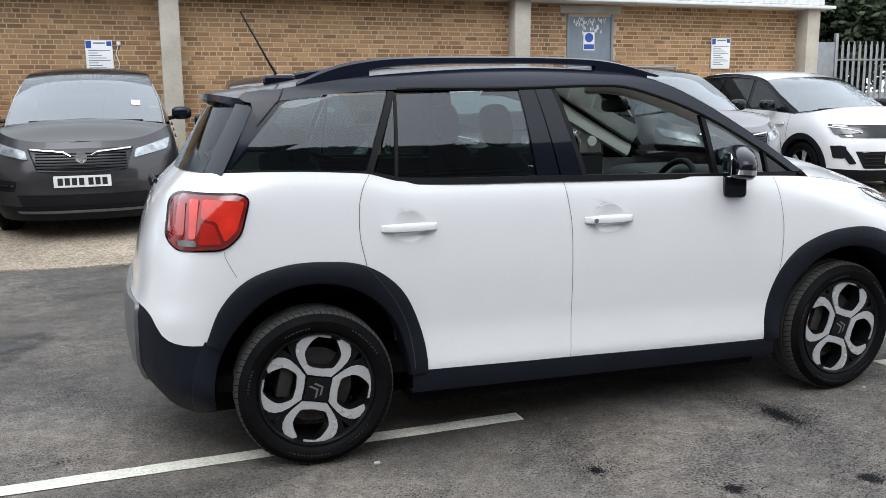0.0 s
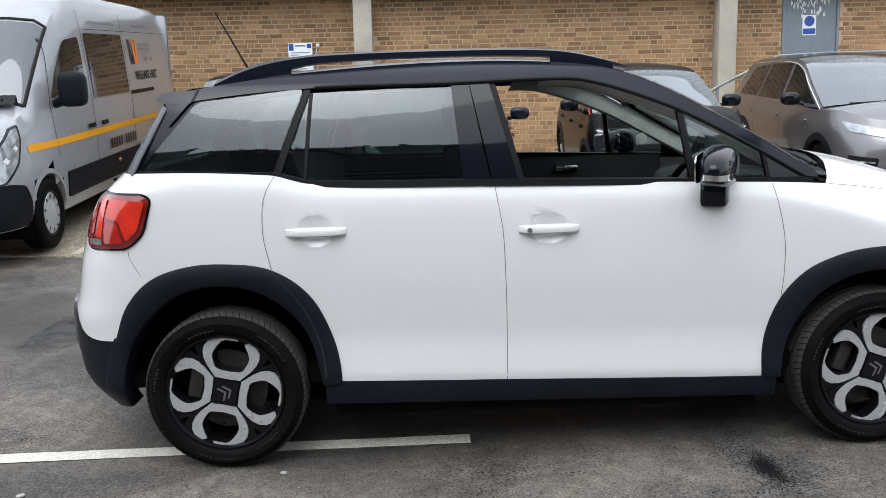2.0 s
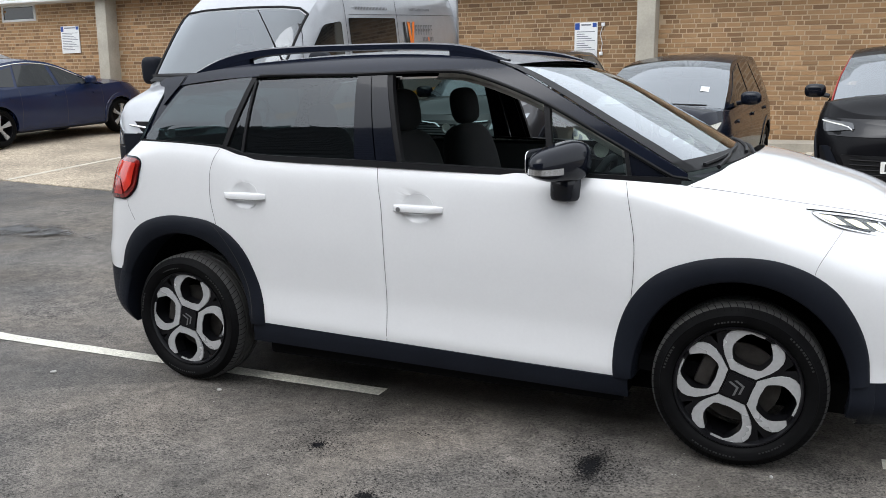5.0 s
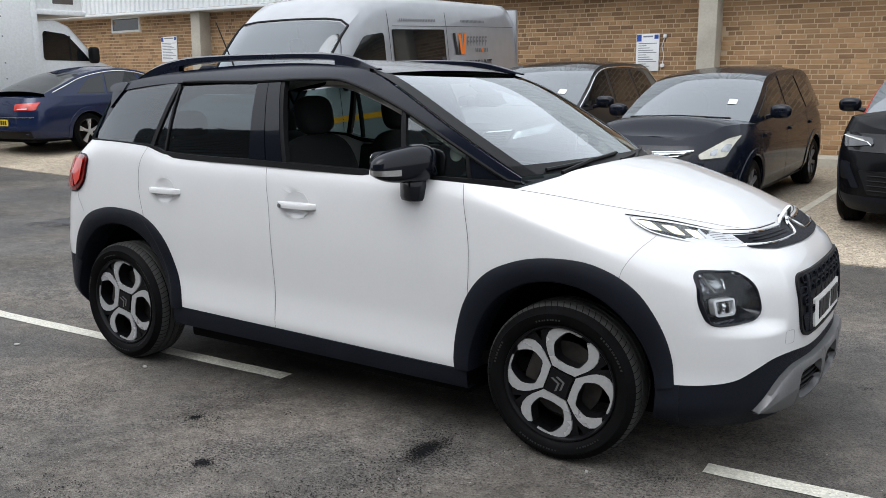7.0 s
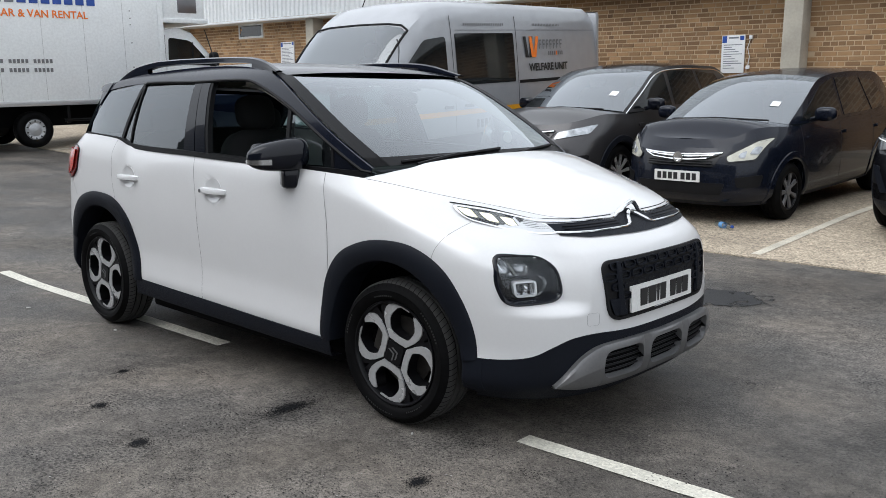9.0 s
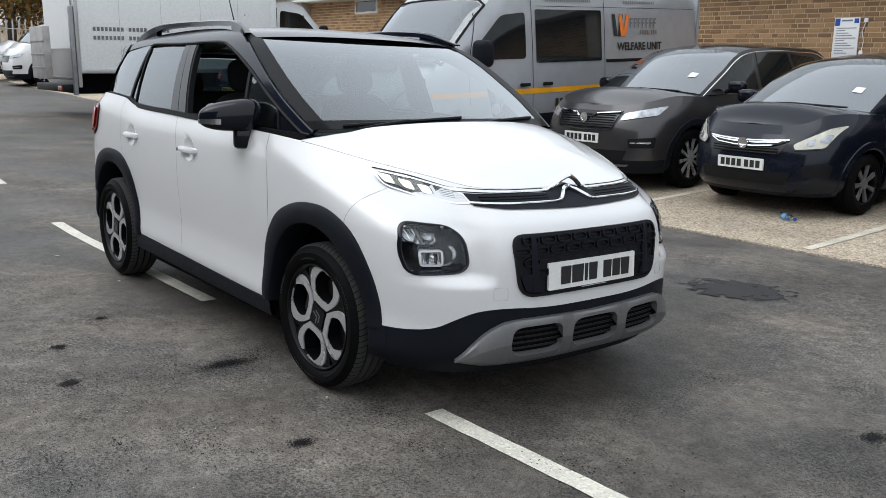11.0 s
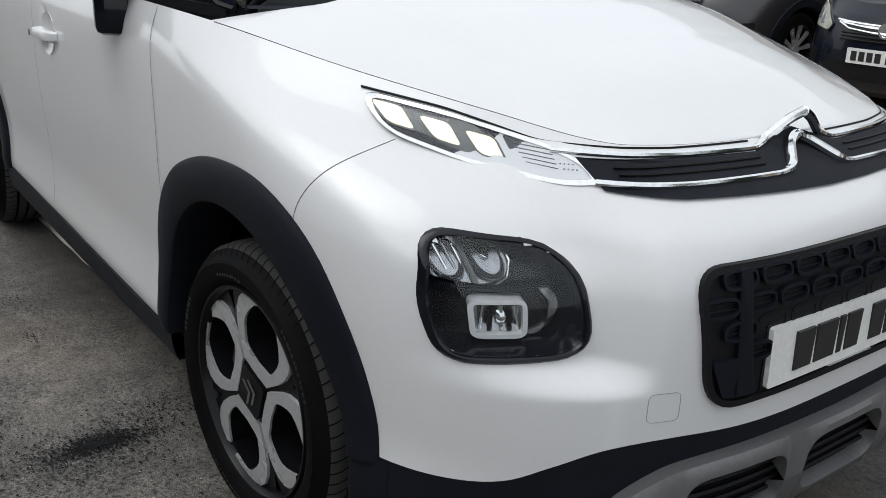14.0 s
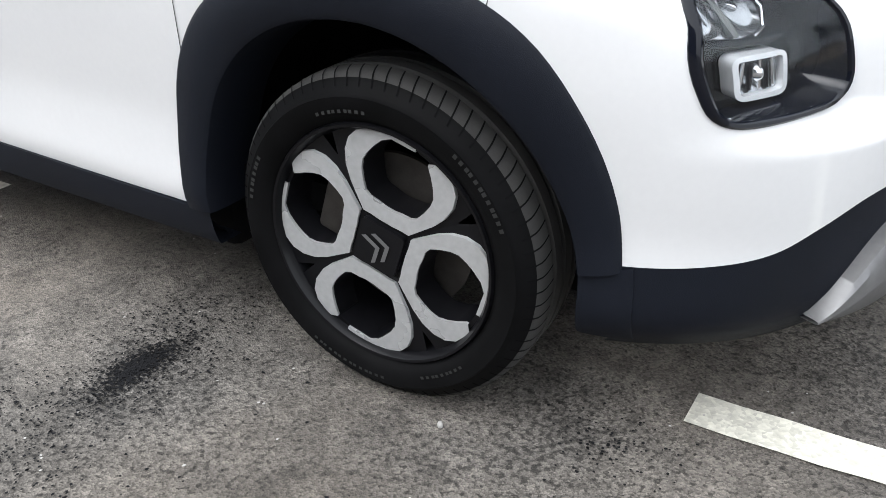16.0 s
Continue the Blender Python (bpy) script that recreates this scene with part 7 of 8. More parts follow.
    for s in (-1, 1):
        part("chrome_bar", tube([(5.235 - 0.22 * abs(y) ** 2.5, s * y, 0.90 + 0.09 * y) for y in steps_of(0.07, 0.59, 10)], 0.014, 6), CHROME, g)
        part("fog_recess", panel(rounded([(s * 0.55, 0.62), (s * 0.85, 0.66), (s * 0.85, 0.52), (s * 0.58, 0.52)], 0.02), lambda y, z, o=0.0: (5.10 - 0.75 * max(0, abs(y) - 0.55) + o, y, z), 0.02, 0.012), UNDER, v)
    part("badge", lathe([(0.075, 0.0), (0.08, 0.015), (0.06, 0.015), (0.058, 0.006), (0, 0.006)], 28, "x"), CHROME, g, m=pose(5.235, 0, 0.89))
    plate_on(v, lambda y, z, o=0.0: (5.235 + o, y, z), -0.26, 0.26, 0.53, 0.64)
    part("lower_intake", panel(rounded([(-0.5, 0.48), (0.5, 0.48), (0.5, 0.36), (-0.5, 0.36)], 0.02), lambda y, z, o=0.0: (5.215 + o, y, z), 0.02, 0.0), UNDER, v)
    for a, b in ((-0.75, 0.0), (0.0, 0.75)):
        part("wiper", tube([(4.50 + 0.10 * (1 - abs(y)), y, 1.44 + 0.03 * (b - y)) for y in steps_of(a, b, 6)], 0.014, 5), TRIM, v)
    part("scuttle", quads([[(4.36, y * 0.9, 1.475), (4.50, y * 0.93, 1.395)] for y in steps_of(-0.9, 0.9, 10)]), TRIM, v)
    part("roof_vent", box(0.9, 1.3, -0.5, -0.2, 2.48, 2.56, 0.02), STEEL, v)
    part("roof_box", box(2.2, 2.6, -0.75, -0.62, 2.44, 2.50, 0.01), TRIM, v)
    part("aerial", tube([(3.1, -0.5, 2.46), (2.98, -0.5, 2.66)], 0.008, 5), TRIM, v)
    # lettering on both flanks; trade names and numbers only as shapes
    for s in (-1, 1):
        # s = 1 is the flank on the car's left
        def at(x, z, o=0.012):
            p = side(x, z, o)
            return (p[0], -p[1] if s > 0 else p[1], p[2])
        def lay(x, z):
            base = pose(0, 0, 0, 90, 0, 0) if s < 0 else pose(0, 0, 0, 90, 0, 180)
            lean = math.degrees(math.atan2(side(x, z + 0.2)[1] - side(x, z)[1], 0.2))
            return Matrix.Translation(at(x, z)) @ base @ pose(0, 0, 0, -abs(lean), 0, 0)
        start = 1.10 if s > 0 else 0.10
        text_part("WELFARE UNIT", 0.155, INK, v, lay(start, 1.50), bold=0.005)
        sg = -1 if s > 0 else 1
        bar = lambda x0, x1, z0, z1, ma, skew=0.0: part("letter_bar", quads([[at(x0, z0), at(x0 + sg * skew, z1)], [at(x0 + sg * x1, z0), at(x0 + sg * (x1 + skew), z1)]]), ma, v)
        lx = 1.22 if s > 0 else -0.02
        for dx, ma, skew in ((0.0, INK, -0.05), (0.085, INK, 0.05), (0.155, ORANGE, -0.05), (0.20, ORANGE, 0.09)):
            bar(lx + sg * (0.05 + dx), 0.075, 1.70, 2.01, ma, skew)
        for k in range(7):
            x0 = lx + sg * (0.42 + 0.098 * k)
            bar(x0, 0.020, 1.82, 1.96, GREYINK)
            bar(x0 + sg * 0.020, 0.050, 1.94, 1.96, GREYINK)
            bar(x0 + sg * 0.020, 0.040, 1.88, 1.90, GREYINK)
        for k in range(8):
            bar(lx + sg * (0.66 + 0.055 * k), 0.036, 1.725, 1.785, ORANGE if k == 4 else GREYINK)
        for k in range(22):
            x0 = (2.62 if s > 0 else 1.6) + sg * k * 0.043
            part("letter_bar", quads([[at(x0, z) for z in (2.165, 2.20)], [at(x0 + sg * 0.027, z) for z in (2.165, 2.20)]]), GREYINK, v)
        for k in range(18):
            x0 = (0.95 if s > 0 else -0.1) + sg * k * 0.043
            part("letter_bar", quads([[at(x0, z) for z in (2.165, 2.20)], [at(x0 + sg * 0.027, z) for z in (2.165, 2.20)]]), GREYINK, v)
        for k in range(11):
            if k != 5:
                x0 = (2.45 if s > 0 else 1.5) + sg * k * 0.095
                part("number_bar", quads([[at(x0, z) for z in (0.755, 0.87)], [at(x0 + sg * 0.06, z) for z in (0.755, 0.87)]]), INK, v)
    mark = lambda y0, y1, x0, x1, ma, skew=0.0: part("letter_bar", quads([[(x0, y0, 1.262 + 0.42 * (4.86 - x0)), (x1, y0 + skew, 1.262 + 0.42 * (4.86 - x1))], [(x0, y1, 1.262 + 0.42 * (4.86 - x0)), (x1, y1 + skew, 1.262 + 0.42 * (4.86 - x1))]]), ma, v)
    for k in range(7):
        mark(-0.14 + 0.085 * k, -0.08 + 0.085 * k, 4.84, 4.78, PALEINK)
        mark(0.02 + 0.055 * k, 0.055 + 0.055 * k, 4.885, 4.86, PALEINK)
    for k, (ma, skew) in enumerate(((PALEINK, -0.04), (PALEINK, 0.04), (ORANGE, -0.04), (ORANGE, 0.06))):
        mark(-0.36 + 0.045 * k, -0.32 + 0.045 * k, 4.88, 4.76, ma, skew)
    return v


van()


# ---- white box van ----
def box_van():
    gz = ground_z(-13.4, 5.2)
    t = thing("white_box_van", "white box body rental van with its tail lift raised", "van", Matrix.Translation((-13.42, 4.77, gz + 0.01)) @ pose(0, 0, 0, 0, -1.5, 90), "vans parked along the wall")
    # x forward from the rear axle
    part("box_body", box(-1.40, 2.85, -1.10, 1.10, 0.82, 3.28, 0.03), BOXW, t, "white box body")
    pod = part("cab_pod", box(2.86, 3.95, -1.08, 1.08, 2.50, 3.24, 0.10, seg=4), BOXW, t)
    part("pod_window", box(3.25, 3.72, -1.095, -1.05, 2.72, 3.20, 0.02), SILVERGREY, pod)
    part("pod_lip", box(2.80, 3.97, -1.112, 1.112, 2.50, 2.60, 0.015), BOXW, pod)
    part("box_rail", box(-1.41, 2.86, -1.115, -1.09, 0.82, 0.92, 0.006), PEARL, t)
    part("box_post", box(2.74, 2.87, -1.114, -1.09, 0.93, 3.26, 0.006), BOXW, t)
    for x in (-0.6, 0.25, 1.1, 1.95):
        part("box_seam", box(x - 0.003, x + 0.003, -1.1015, -1.09, 0.93, 3.24), PEARL, t)
    for z in (1.25, 1.55, 2.05, 2.42, 2.55, 2.70):
        part("rivet", box(2.10, 2.13, -1.104, -1.09, z, z + 0.022, 0.003), GREYINK, t)
    part("chassis", box(-1.3, 3.2, -0.5, 0.5, 0.40, 0.80), UNDER, t)
    part("side_guard", tube([(0.6, -0.95, 0.52), (2.4, -0.95, 0.52)], 0.03, 6), TRIM, t)
    for x in (0.7, 1.5, 2.3):
        part("guard_post", box(x - 0.03, x + 0.03, -0.96, -0.90, 0.46, 0.82, 0.006), TRIM, t)
    # cab
    prof = [(2.9, 0.50), (2.9, 2.36), (3.3, 2.42), (3.62, 2.30), (4.28, 1.60), (4.95, 1.36), (5.05, 1.0), (5.05, 0.45)]
    rows = [[(x, y, z) for x, z in prof] for y in (-0.95, -0.97, -0.80, 0, 0.80, 0.97, 0.95)]
    part("cab", quads(rows), BOXW, t)
    for s in (-1, 1):
        bm = bmesh.new()
        bm.faces.new([bm.verts.new((x, s * 0.952, z)) for x, z in prof])
        part("cab_side", bm, BOXW, t, smooth=False)
        win = part("cab_window", panel(dense(rounded([(3.02, 1.62), (4.10, 1.60), (3.98, 1.74), (3.58, 2.14), (3.05, 2.20)], [0.08, 0.04, 0.05, 0.10, 0.08]), 40), lambda x, z, o=0.0: (x, s * (0.955 + o), z), 0.004, 0.004, 3), DARKGLASS, t)
        part("window_bar", box(3.62, 3.65, s * 0.962 - 0.006, s * 0.962 + 0.006, 1.62, 2.11), TRIM, win)
        part("mirror_housing", blob((4.05, s * 1.15, 1.72), (0.09, 0.10, 0.17), 4), TRIM, t)
        part("door_line", box(2.955, 2.965, s * 0.956 - 0.004, s * 0.956 + 0.004, 0.75, 2.25), SEAM, t)
        for xw in (0.0, 3.95):
            spoked_wheel(t, pose(xw, s * 0.86, 0.36, 0, 0, 0 if s < 0 else 180), 0.36, 0.215, 0, 0.24)
    part("cab_screen", panel(dense([(-0.85, 1.66), (0.85, 1.66), (0.75, 2.27), (-0.75, 2.27)], 24), lambda y, z, o=0.0: (4.25 - (z - 1.63) * 0.93 + o, y, z), 0.004, 0.012), DARKGLASS, t)
    # open tail with its lift
    part("rear_frame", box(-1.47, -1.40, -1.12, 1.12, 0.55, 3.28, 0.01), PEARL, t)
    part("rear_shutter", box(-1.50, -1.465, -0.98, 0.98, 1.3, 3.12), PEARL, t)
    lift = part("tail_lift", box(-2.05, -1.92, -1.05, -0.05, 1.10 - gz, 2.10 - gz, 0.02), mat("dull_aluminium", (0.38, 0.37, 0.36), 0.5, 0.6, var=0.2), t, "raised aluminium tail lift")
    for z in (1.30, 1.55, 1.80):
        part("lift_rib", box(-2.062, -2.048, -1.03, -0.07, z - gz, z - gz + 0.03, 0.004), STEEL, lift)
    for y in (-0.95, -0.15):
        part("lift_arm", tube([(-1.46, y, 0.72), (-1.95, y, 1.14 - gz)], 0.035, 6), STEEL, t)
    part("lift_post", box(-1.56, -1.48, -1.10, -1.0, 0.4, 2.10, 0.01), STEEL, t)
    part("rear_bumper", box(-1.75, -1.48, -1.0, 1.0, 0.46, 0.60, 0.02), TRIM, t)
    part("tail_lamp", box(-1.77, -1.74, -0.95, -0.70, 0.49, 0.58, 0.01), REDLENS, t)
    # side lettering; the trade name and the numbers only as bars
    put = lambda x, z: Matrix.Translation((x, -1.108, z)) @ pose(0, 0, 0, 90, 0, 0)
    text_part("CAR & VAN RENTAL", 0.20, ORANGE, t, put(-0.62, 2.90 - gz), bold=0.004)
    for k in range(9):
        x0 = -0.62 + 0.228 * k
        part("letter_bar", box(x0, x0 + 0.17, -1.109, -1.104, 3.16 - gz, 3.44 - gz), SIGNB if k > 1 else SIGNT, t)
    for r, n in ((2.03, 20), (1.86, 20)):
        for k in range(n):
            if k not in (8, 14):
                x0 = -1.13 + 0.078 * k
                part("letter_bar", box(x0, x0 + 0.052, -1.109, -1.104, r - gz, r - gz + 0.075), GREYINK, t)
    return t


box_van()
# ---- brickwork ----
brick_rng = random.Random(5)
BRICK_J = mat("brick_rows", (0.325, 0.200, 0.104), 0.9, var=0.2, scale=0.6, bump=0.5, bscale=60)
BRICK = mat("brick_single", (0.325, 0.200, 0.104), 0.9, var=0.2, scale=0.6, bump=0.5, bscale=60)
TONES = [(1.24, 1.22, 1.18), (0.94, 0.92, 0.88), (0.66, 0.62, 0.58), (1.08, 1.04, 0.98), (0.52, 0.48, 0.46), (0.82, 0.78, 0.72), (1.16, 1.12, 1.04)]
by_piece(BRICK_J, TONES, True)
by_piece(BRICK, TONES)


def brick_mesh(length, name):
    bm = box(0, length, 0, 0.016, 0, 0.062)
    bmesh.ops.delete(bm, geom=[f for f in bm.faces if f.normal.y > 0.9], context="FACES")
    for v in bm.verts:
        if v.co.y < 0.001:
            v.co.x += 0.002 if v.co.x < length / 2 else -0.002
            v.co.z += 0.002 if v.co.z < 0.03 else -0.002
    me = bpy.data.meshes.new(name)
    bm.to_mesh(me)
    bm.free()
    me.materials.append(BRICK)
    return me


def brickwork():
    """A mixed bond of stretchers and headers from the footway to the cladding; one stretch of it is laid brick by brick, the rest is joined."""
    stretcher, header = brick_mesh(0.216, "brick"), brick_mesh(0.102, "brick")
    verts, faces, single = [], [], []
    course, row = 0.0765, 0
    z = 0.10
    while z + 0.07 < 3.12:
        x = -30.0 - (0.19 if row % 2 else 0.0)
        while x < 12.35:
            long = brick_rng.random() < 0.52
            length = 0.216 if long else 0.102
            px = [p for p in PILLARS if abs(x + length / 2 - p) < 0.14]
            door = 6.79 < x + length / 2 < 7.78 and z < 2.90
            vent = -15.45 < x + length / 2 < -14.34 and 2.69 < z < 3.1
            if not px and not door and not vent:
                dy = brick_rng.uniform(-0.003, 0.003)
                x1 = min(x + length, 12.38)
                if 2.0 < x < 4.4 and 1.36 < z < 2.62 and len(single) < 300:
                    single.append((x, z, dy, long))
                else:
                    n = len(verts)
                    y0, y1 = WALL_Y - 0.002 + dy, WALL_Y + 0.014
                    e = 0.002
                    verts += [(x + e, y0, z + e), (x1 - e, y0, z + e), (x1 - e, y0, z + 0.062 - e), (x + e, y0, z + 0.062 - e), (x, y1, z), (x1, y1, z), (x1, y1, z + 0.062), (x, y1, z + 0.062)]
                    faces += [(n, n + 1, n + 2, n + 3), (n + 4, n + 5, n + 1, n), (n + 5, n + 6, n + 2, n + 1), (n + 6, n + 7, n + 3, n + 2), (n + 7, n + 4, n, n + 3)]
            x += length + 0.015
        z += course
        row += 1
    me = bpy.data.meshes.new("brick_courses")
    me.from_pydata(verts, [], faces)
    me.materials.append(BRICK_J)
    ob = new("brick_courses", me)
    ob.parent = wall
    tagged(ob, kind="stuff")
    for x, z, dy, long in single:
        b = new("brick", stretcher if long else header)
        b.parent, b.matrix_basis = wall, pose(x, WALL_Y - 0.002 + dy, z)


# ---- signs, door, steps ----
def notice(x0, x1, z0, z1, label):
    s = thing("parking_sign", label, "sign", pose((x0 + x1) / 2, WALL_Y - 0.02, z0), "signs on the wall")
    w, h = (x1 - x0) / 2, z1 - z0
    part("board", box(-w, w, -0.012, 0.012, 0, h, 0.004), SIGNW, s)
    part("heading_band", box(-w + 0.01, -w + 0.09, -0.0145, -0.011, h - 0.12, h - 0.01), SIGNB, s)
    part("heading_symbol", box(w - 0.085, w - 0.015, -0.0145, -0.011, h - 0.085, h - 0.015), SIGNB, s)
    part("text_bar", box(-w + 0.12, w - 0.11, -0.0145, -0.011, h - 0.055, h - 0.03), SIGNT, s)
    for k in range(11):
        z = h - 0.15 - k * (h - 0.2) / 11
        part("text_bar", box(-w + 0.04, w - 0.04 - 0.06 * ((k * 7) % 4), -0.0145, -0.011, z - 0.012, z), SIGNT, s)
    return s


notice(-1.485, -1.085, 1.79, 2.405, "white parking notice with blue corners on the brick wall")
notice(9.92, 10.35, 1.935, 2.52, "white parking notice with blue heading on the brick wall")
notice(-13.58, -13.02, 2.18, 2.78, "white parking notice on the far brickwork")
sock = thing("wall_cable", "white cable with two small boxes beside the notice", "cable", pose(-1.02, WALL_Y - 0.02, 1.90))
part("cable", tube([(0, 0, 0), (0.02, 0, 0.15), (-0.02, 0, 0.3), (0.03, 0, 0.46)], 0.007, 5), SIGNW, sock)
part("cable_box", box(-0.03, 0.03, -0.02, 0.02, -0.05, 0.01, 0.008), SIGNW, sock)
part("cable_box", box(0.0, 0.06, -0.02, 0.02, 0.43, 0.49, 0.008), SIGNW, sock)

door = thing("door_1", "grey steel fire door with scratches and a blue notice", "door", pose(7.28, WALL_Y, 0.86), kind="structure")
part("door_leaf", box(-0.43, 0.43, -0.01, 0.04, 0.0, 2.03, 0.006), DOORG, door)
part("door_frame", box(-0.48, -0.432, -0.03, 0.05, 0.0, 2.08, 0.004), DOORG, door)
part("door_frame", box(0.432, 0.48, -0.03, 0.05, 0.0, 2.08, 0.004), DOORG, door)
part("lintel", box(-0.62, 0.62, -0.035, 0.05, 2.085, 2.22, 0.006), CONC, door)
nb = part("door_notice", box(-0.14, 0.09, -0.018, -0.011, 1.42, 1.75), SIGNW, door, "white and blue door notice")
part("notice_disc", lathe([(0.085, 0.0), (0.085, -0.004), (0, -0.004)], 24), SIGNB, nb, m=pose(-0.025, -0.019, 1.65))
part("notice_band", box(-0.13, 0.08, -0.021, -0.017, 1.44, 1.53), SIGNB, nb)
sc = random.Random(3)
for k in range(26):
    x, z = sc.uniform(-0.33, 0.28), sc.uniform(1.72, 1.98)
    l = sc.uniform(0.03, 0.10)
    part("scrawl", tube([(x + l * t * math.cos(k), -0.014, z + 0.04 * math.sin(9 * t + k) + 0.02 * t) for t in steps_of(0, 1, 6)], 0.006, 4), SIGNW, door)
part("exit_lamp", box(-0.16, 0.12, -0.10, -0.02, 2.28, 2.40, 0.01), mat("green_sign", (0.05, 0.30, 0.16), 0.5), door)
steps = thing("door_steps", "concrete steps and landing below the steel door", "steps", pose(0.43, -0.8, 0.16), kind="structure")
part("landing", box(6.2, 8.2, 11.35, WALL_Y - 0.01, 0.1, 0.70, 0.01), CONC, steps)
for k in range(4):
    part("step", box(6.2 - 0.28 * (k + 1), 6.2 - 0.28 * k - 0.004, 11.45, WALL_Y - 0.37, 0.1, 0.70 - 0.14 * (k + 1) + 0.02, 0.008), CONC, steps)
hr = thing("handrail", "galvanised tubular handrail beside the door steps", "handrail", pose(0.43, -0.8, 0.16))
part("top_rail", tube([(4.85, 11.5, 1.22), (5.02, 11.5, 1.32), (5.95, 11.5, 1.76), (6.6, 11.5, 1.78), (8.1, 11.5, 1.78)], 0.024, 8), STEEL, hr)
part("mid_rail", tube([(5.0, 11.5, 0.80), (5.95, 11.5, 1.27), (8.1, 11.5, 1.27)], 0.020, 8), STEEL, hr)
for x, a, b in ((5.0, 0.2, 1.30), (5.95, 0.5, 1.75), (8.1, 0.7, 1.78)):
    part("post", tube([(x, 11.5, a), (x, 11.5, b)], 0.024, 8), STEEL, hr)
vent = thing("window_1", "small high window in a pale frame", "window", pose(-14.91, WALL_Y, 2.94), kind="structure")
part("pane", box(-0.50, 0.50, 0.0, 0.02, 0.05, 0.33), DARKGLASS, vent)
for a in ((-0.55, 0.55, 0.33, 0.38), (-0.55, 0.55, 0.0, 0.05), (-0.55, -0.50, 0.05, 0.33), (0.50, 0.55, 0.05, 0.33)):
    part("window_frame", box(a[0], a[1], -0.02, 0.05, a[2], a[3], 0.004), CLADW, vent)


# ---- fences and trees ----
def fence(name, label, x0, y0, x1, y1, height, material, step):
    f = thing(name, label, "fence", pose(x0, y0, ground_z(x0, y0)))
    d = Vector((x1 - x0, y1 - y0))
    n = int(d.length / step)
    ang = math.degrees(math.atan2(d.y, d.x))
    bm = box(-0.034, 0.034, -0.012, 0.012, 0.06, height - 0.10, 0.006, seg=1)
    box(-0.022, 0.022, -0.010, 0.010, height - 0.11, height - 0.03, 0.008, bm=bm, seg=1)
    first = part("picket", bm, material, f, m=pose(0, 0, 0, 0, 0, ang))
    for k in range(1, n):
        q = new("picket", first.data)
        q.parent, q.matrix_basis = f, pose(d.x * k / n, d.y * k / n, 0, 0, 0, ang)
    for z in (0.4, height - 0.45):
        part("fence_rail", tube([(0, 0, z), (d.x, d.y, z)], 0.025, 6), material, f)
    return f


fence("palisade_fence", "galvanised steel palisade fence beyond the building's end", 14.55, 13.4, 21.0, 13.0, 2.30, STEEL, 0.155)
fence("palisade_fence", "pale steel palisade fence at the end of the yard", -40.0, 4.0, -40.0, 20.0, 2.2, PEARL, 0.28)
gp = thing("fence_panel", "grey sheet steel panel beside the palisade fence", "panel", pose(14.2, 13.4, 0.33))
part("sheet", box(-0.28, 0.28, -0.02, 0.02, 0.0, 2.25, 0.005), STEEL, gp)
part("sheet_post", box(0.28, 0.36, -0.04, 0.04, -0.2, 2.45, 0.005), STEEL, gp)

BARK = mat("bark", (0.07, 0.055, 0.04), 0.9, var=0.3, scale=8, bump=0.6, bscale=40)
LEAFD = mat("dark_leaves", (0.028, 0.045, 0.018), 0.6, var=0.35, scale=1.5)
LEAFA = mat("autumn_leaves", (0.22, 0.13, 0.04), 0.7, var=0.4, scale=1.0)
by_piece(LEAFD, [(0.6, 0.7, 0.6), (1.0, 1.0, 1.0), (1.6, 1.5, 1.2)], True)
by_piece(LEAFA, [(0.4, 0.7, 0.4), (1.0, 1.0, 1.0), (1.4, 1.2, 0.8)], True)


def tree(x, y, height, spread, leaf, seed, n, label):
    rng = random.Random(seed)
    t = thing("tree", label, "tree", pose(x, y, ground_z(x, y)), "trees beyond the yard")
    tips = []
    limbs = bmesh.new()
    tube([(0, 0, -0.1), (0.1, 0.05, height * 0.3), (0.05, -0.1, height * 0.6), (0.1, 0, height * 0.9)], [height * 0.03, height * 0.024, height * 0.015, 0.02], 9, bm=limbs)
    for k in range(16):
        a, z = rng.uniform(0, 6.3), height * rng.uniform(0.22, 0.8)
        r = spread * rng.uniform(0.5, 1.0) * (1.1 - 0.5 * z / height)
        p = (r * math.cos(a), r * math.sin(a), z + height * rng.uniform(0.05, 0.22))
        tube([(0.05, 0, z), (p[0] * 0.5, p[1] * 0.5, z + (p[2] - z) * 0.6), p], [height * 0.012, height * 0.008, 0.015], 6, bm=limbs)
        tips += [p, (p[0] * 0.6, p[1] * 0.6, (p[2] + z) / 2)]
    part("trunk", limbs, BARK, t)
    verts, faces = [], []
    for k in range(n):
        c = rng.choice(tips)
        s = spread * 0.34
        p = Vector((c[0] + rng.gauss(0, s), c[1] + rng.gauss(0, s), c[2] + rng.gauss(0, s * 0.7)))
        if p.z < height * 0.12:
            continue
        u = Vector((rng.gauss(0, 1), rng.gauss(0, 1), rng.gauss(0, 1))).normalized()
        w = u.orthogonal().normalized() * rng.uniform(0.05, 0.10)
        u = u * rng.uniform(0.08, 0.16)
        i = len(verts)
        verts += [tuple(p - u), tuple(p + w), tuple(p + u), tuple(p - w)]
        faces.append((i, i + 1, i + 2, i + 3))
    me = bpy.data.meshes.new("crown")
    me.from_pydata(verts, [], faces)
    me.materials.append(leaf)
    c = new("crown", me)
    c.parent = t
    tagged(c, kind="stuff")


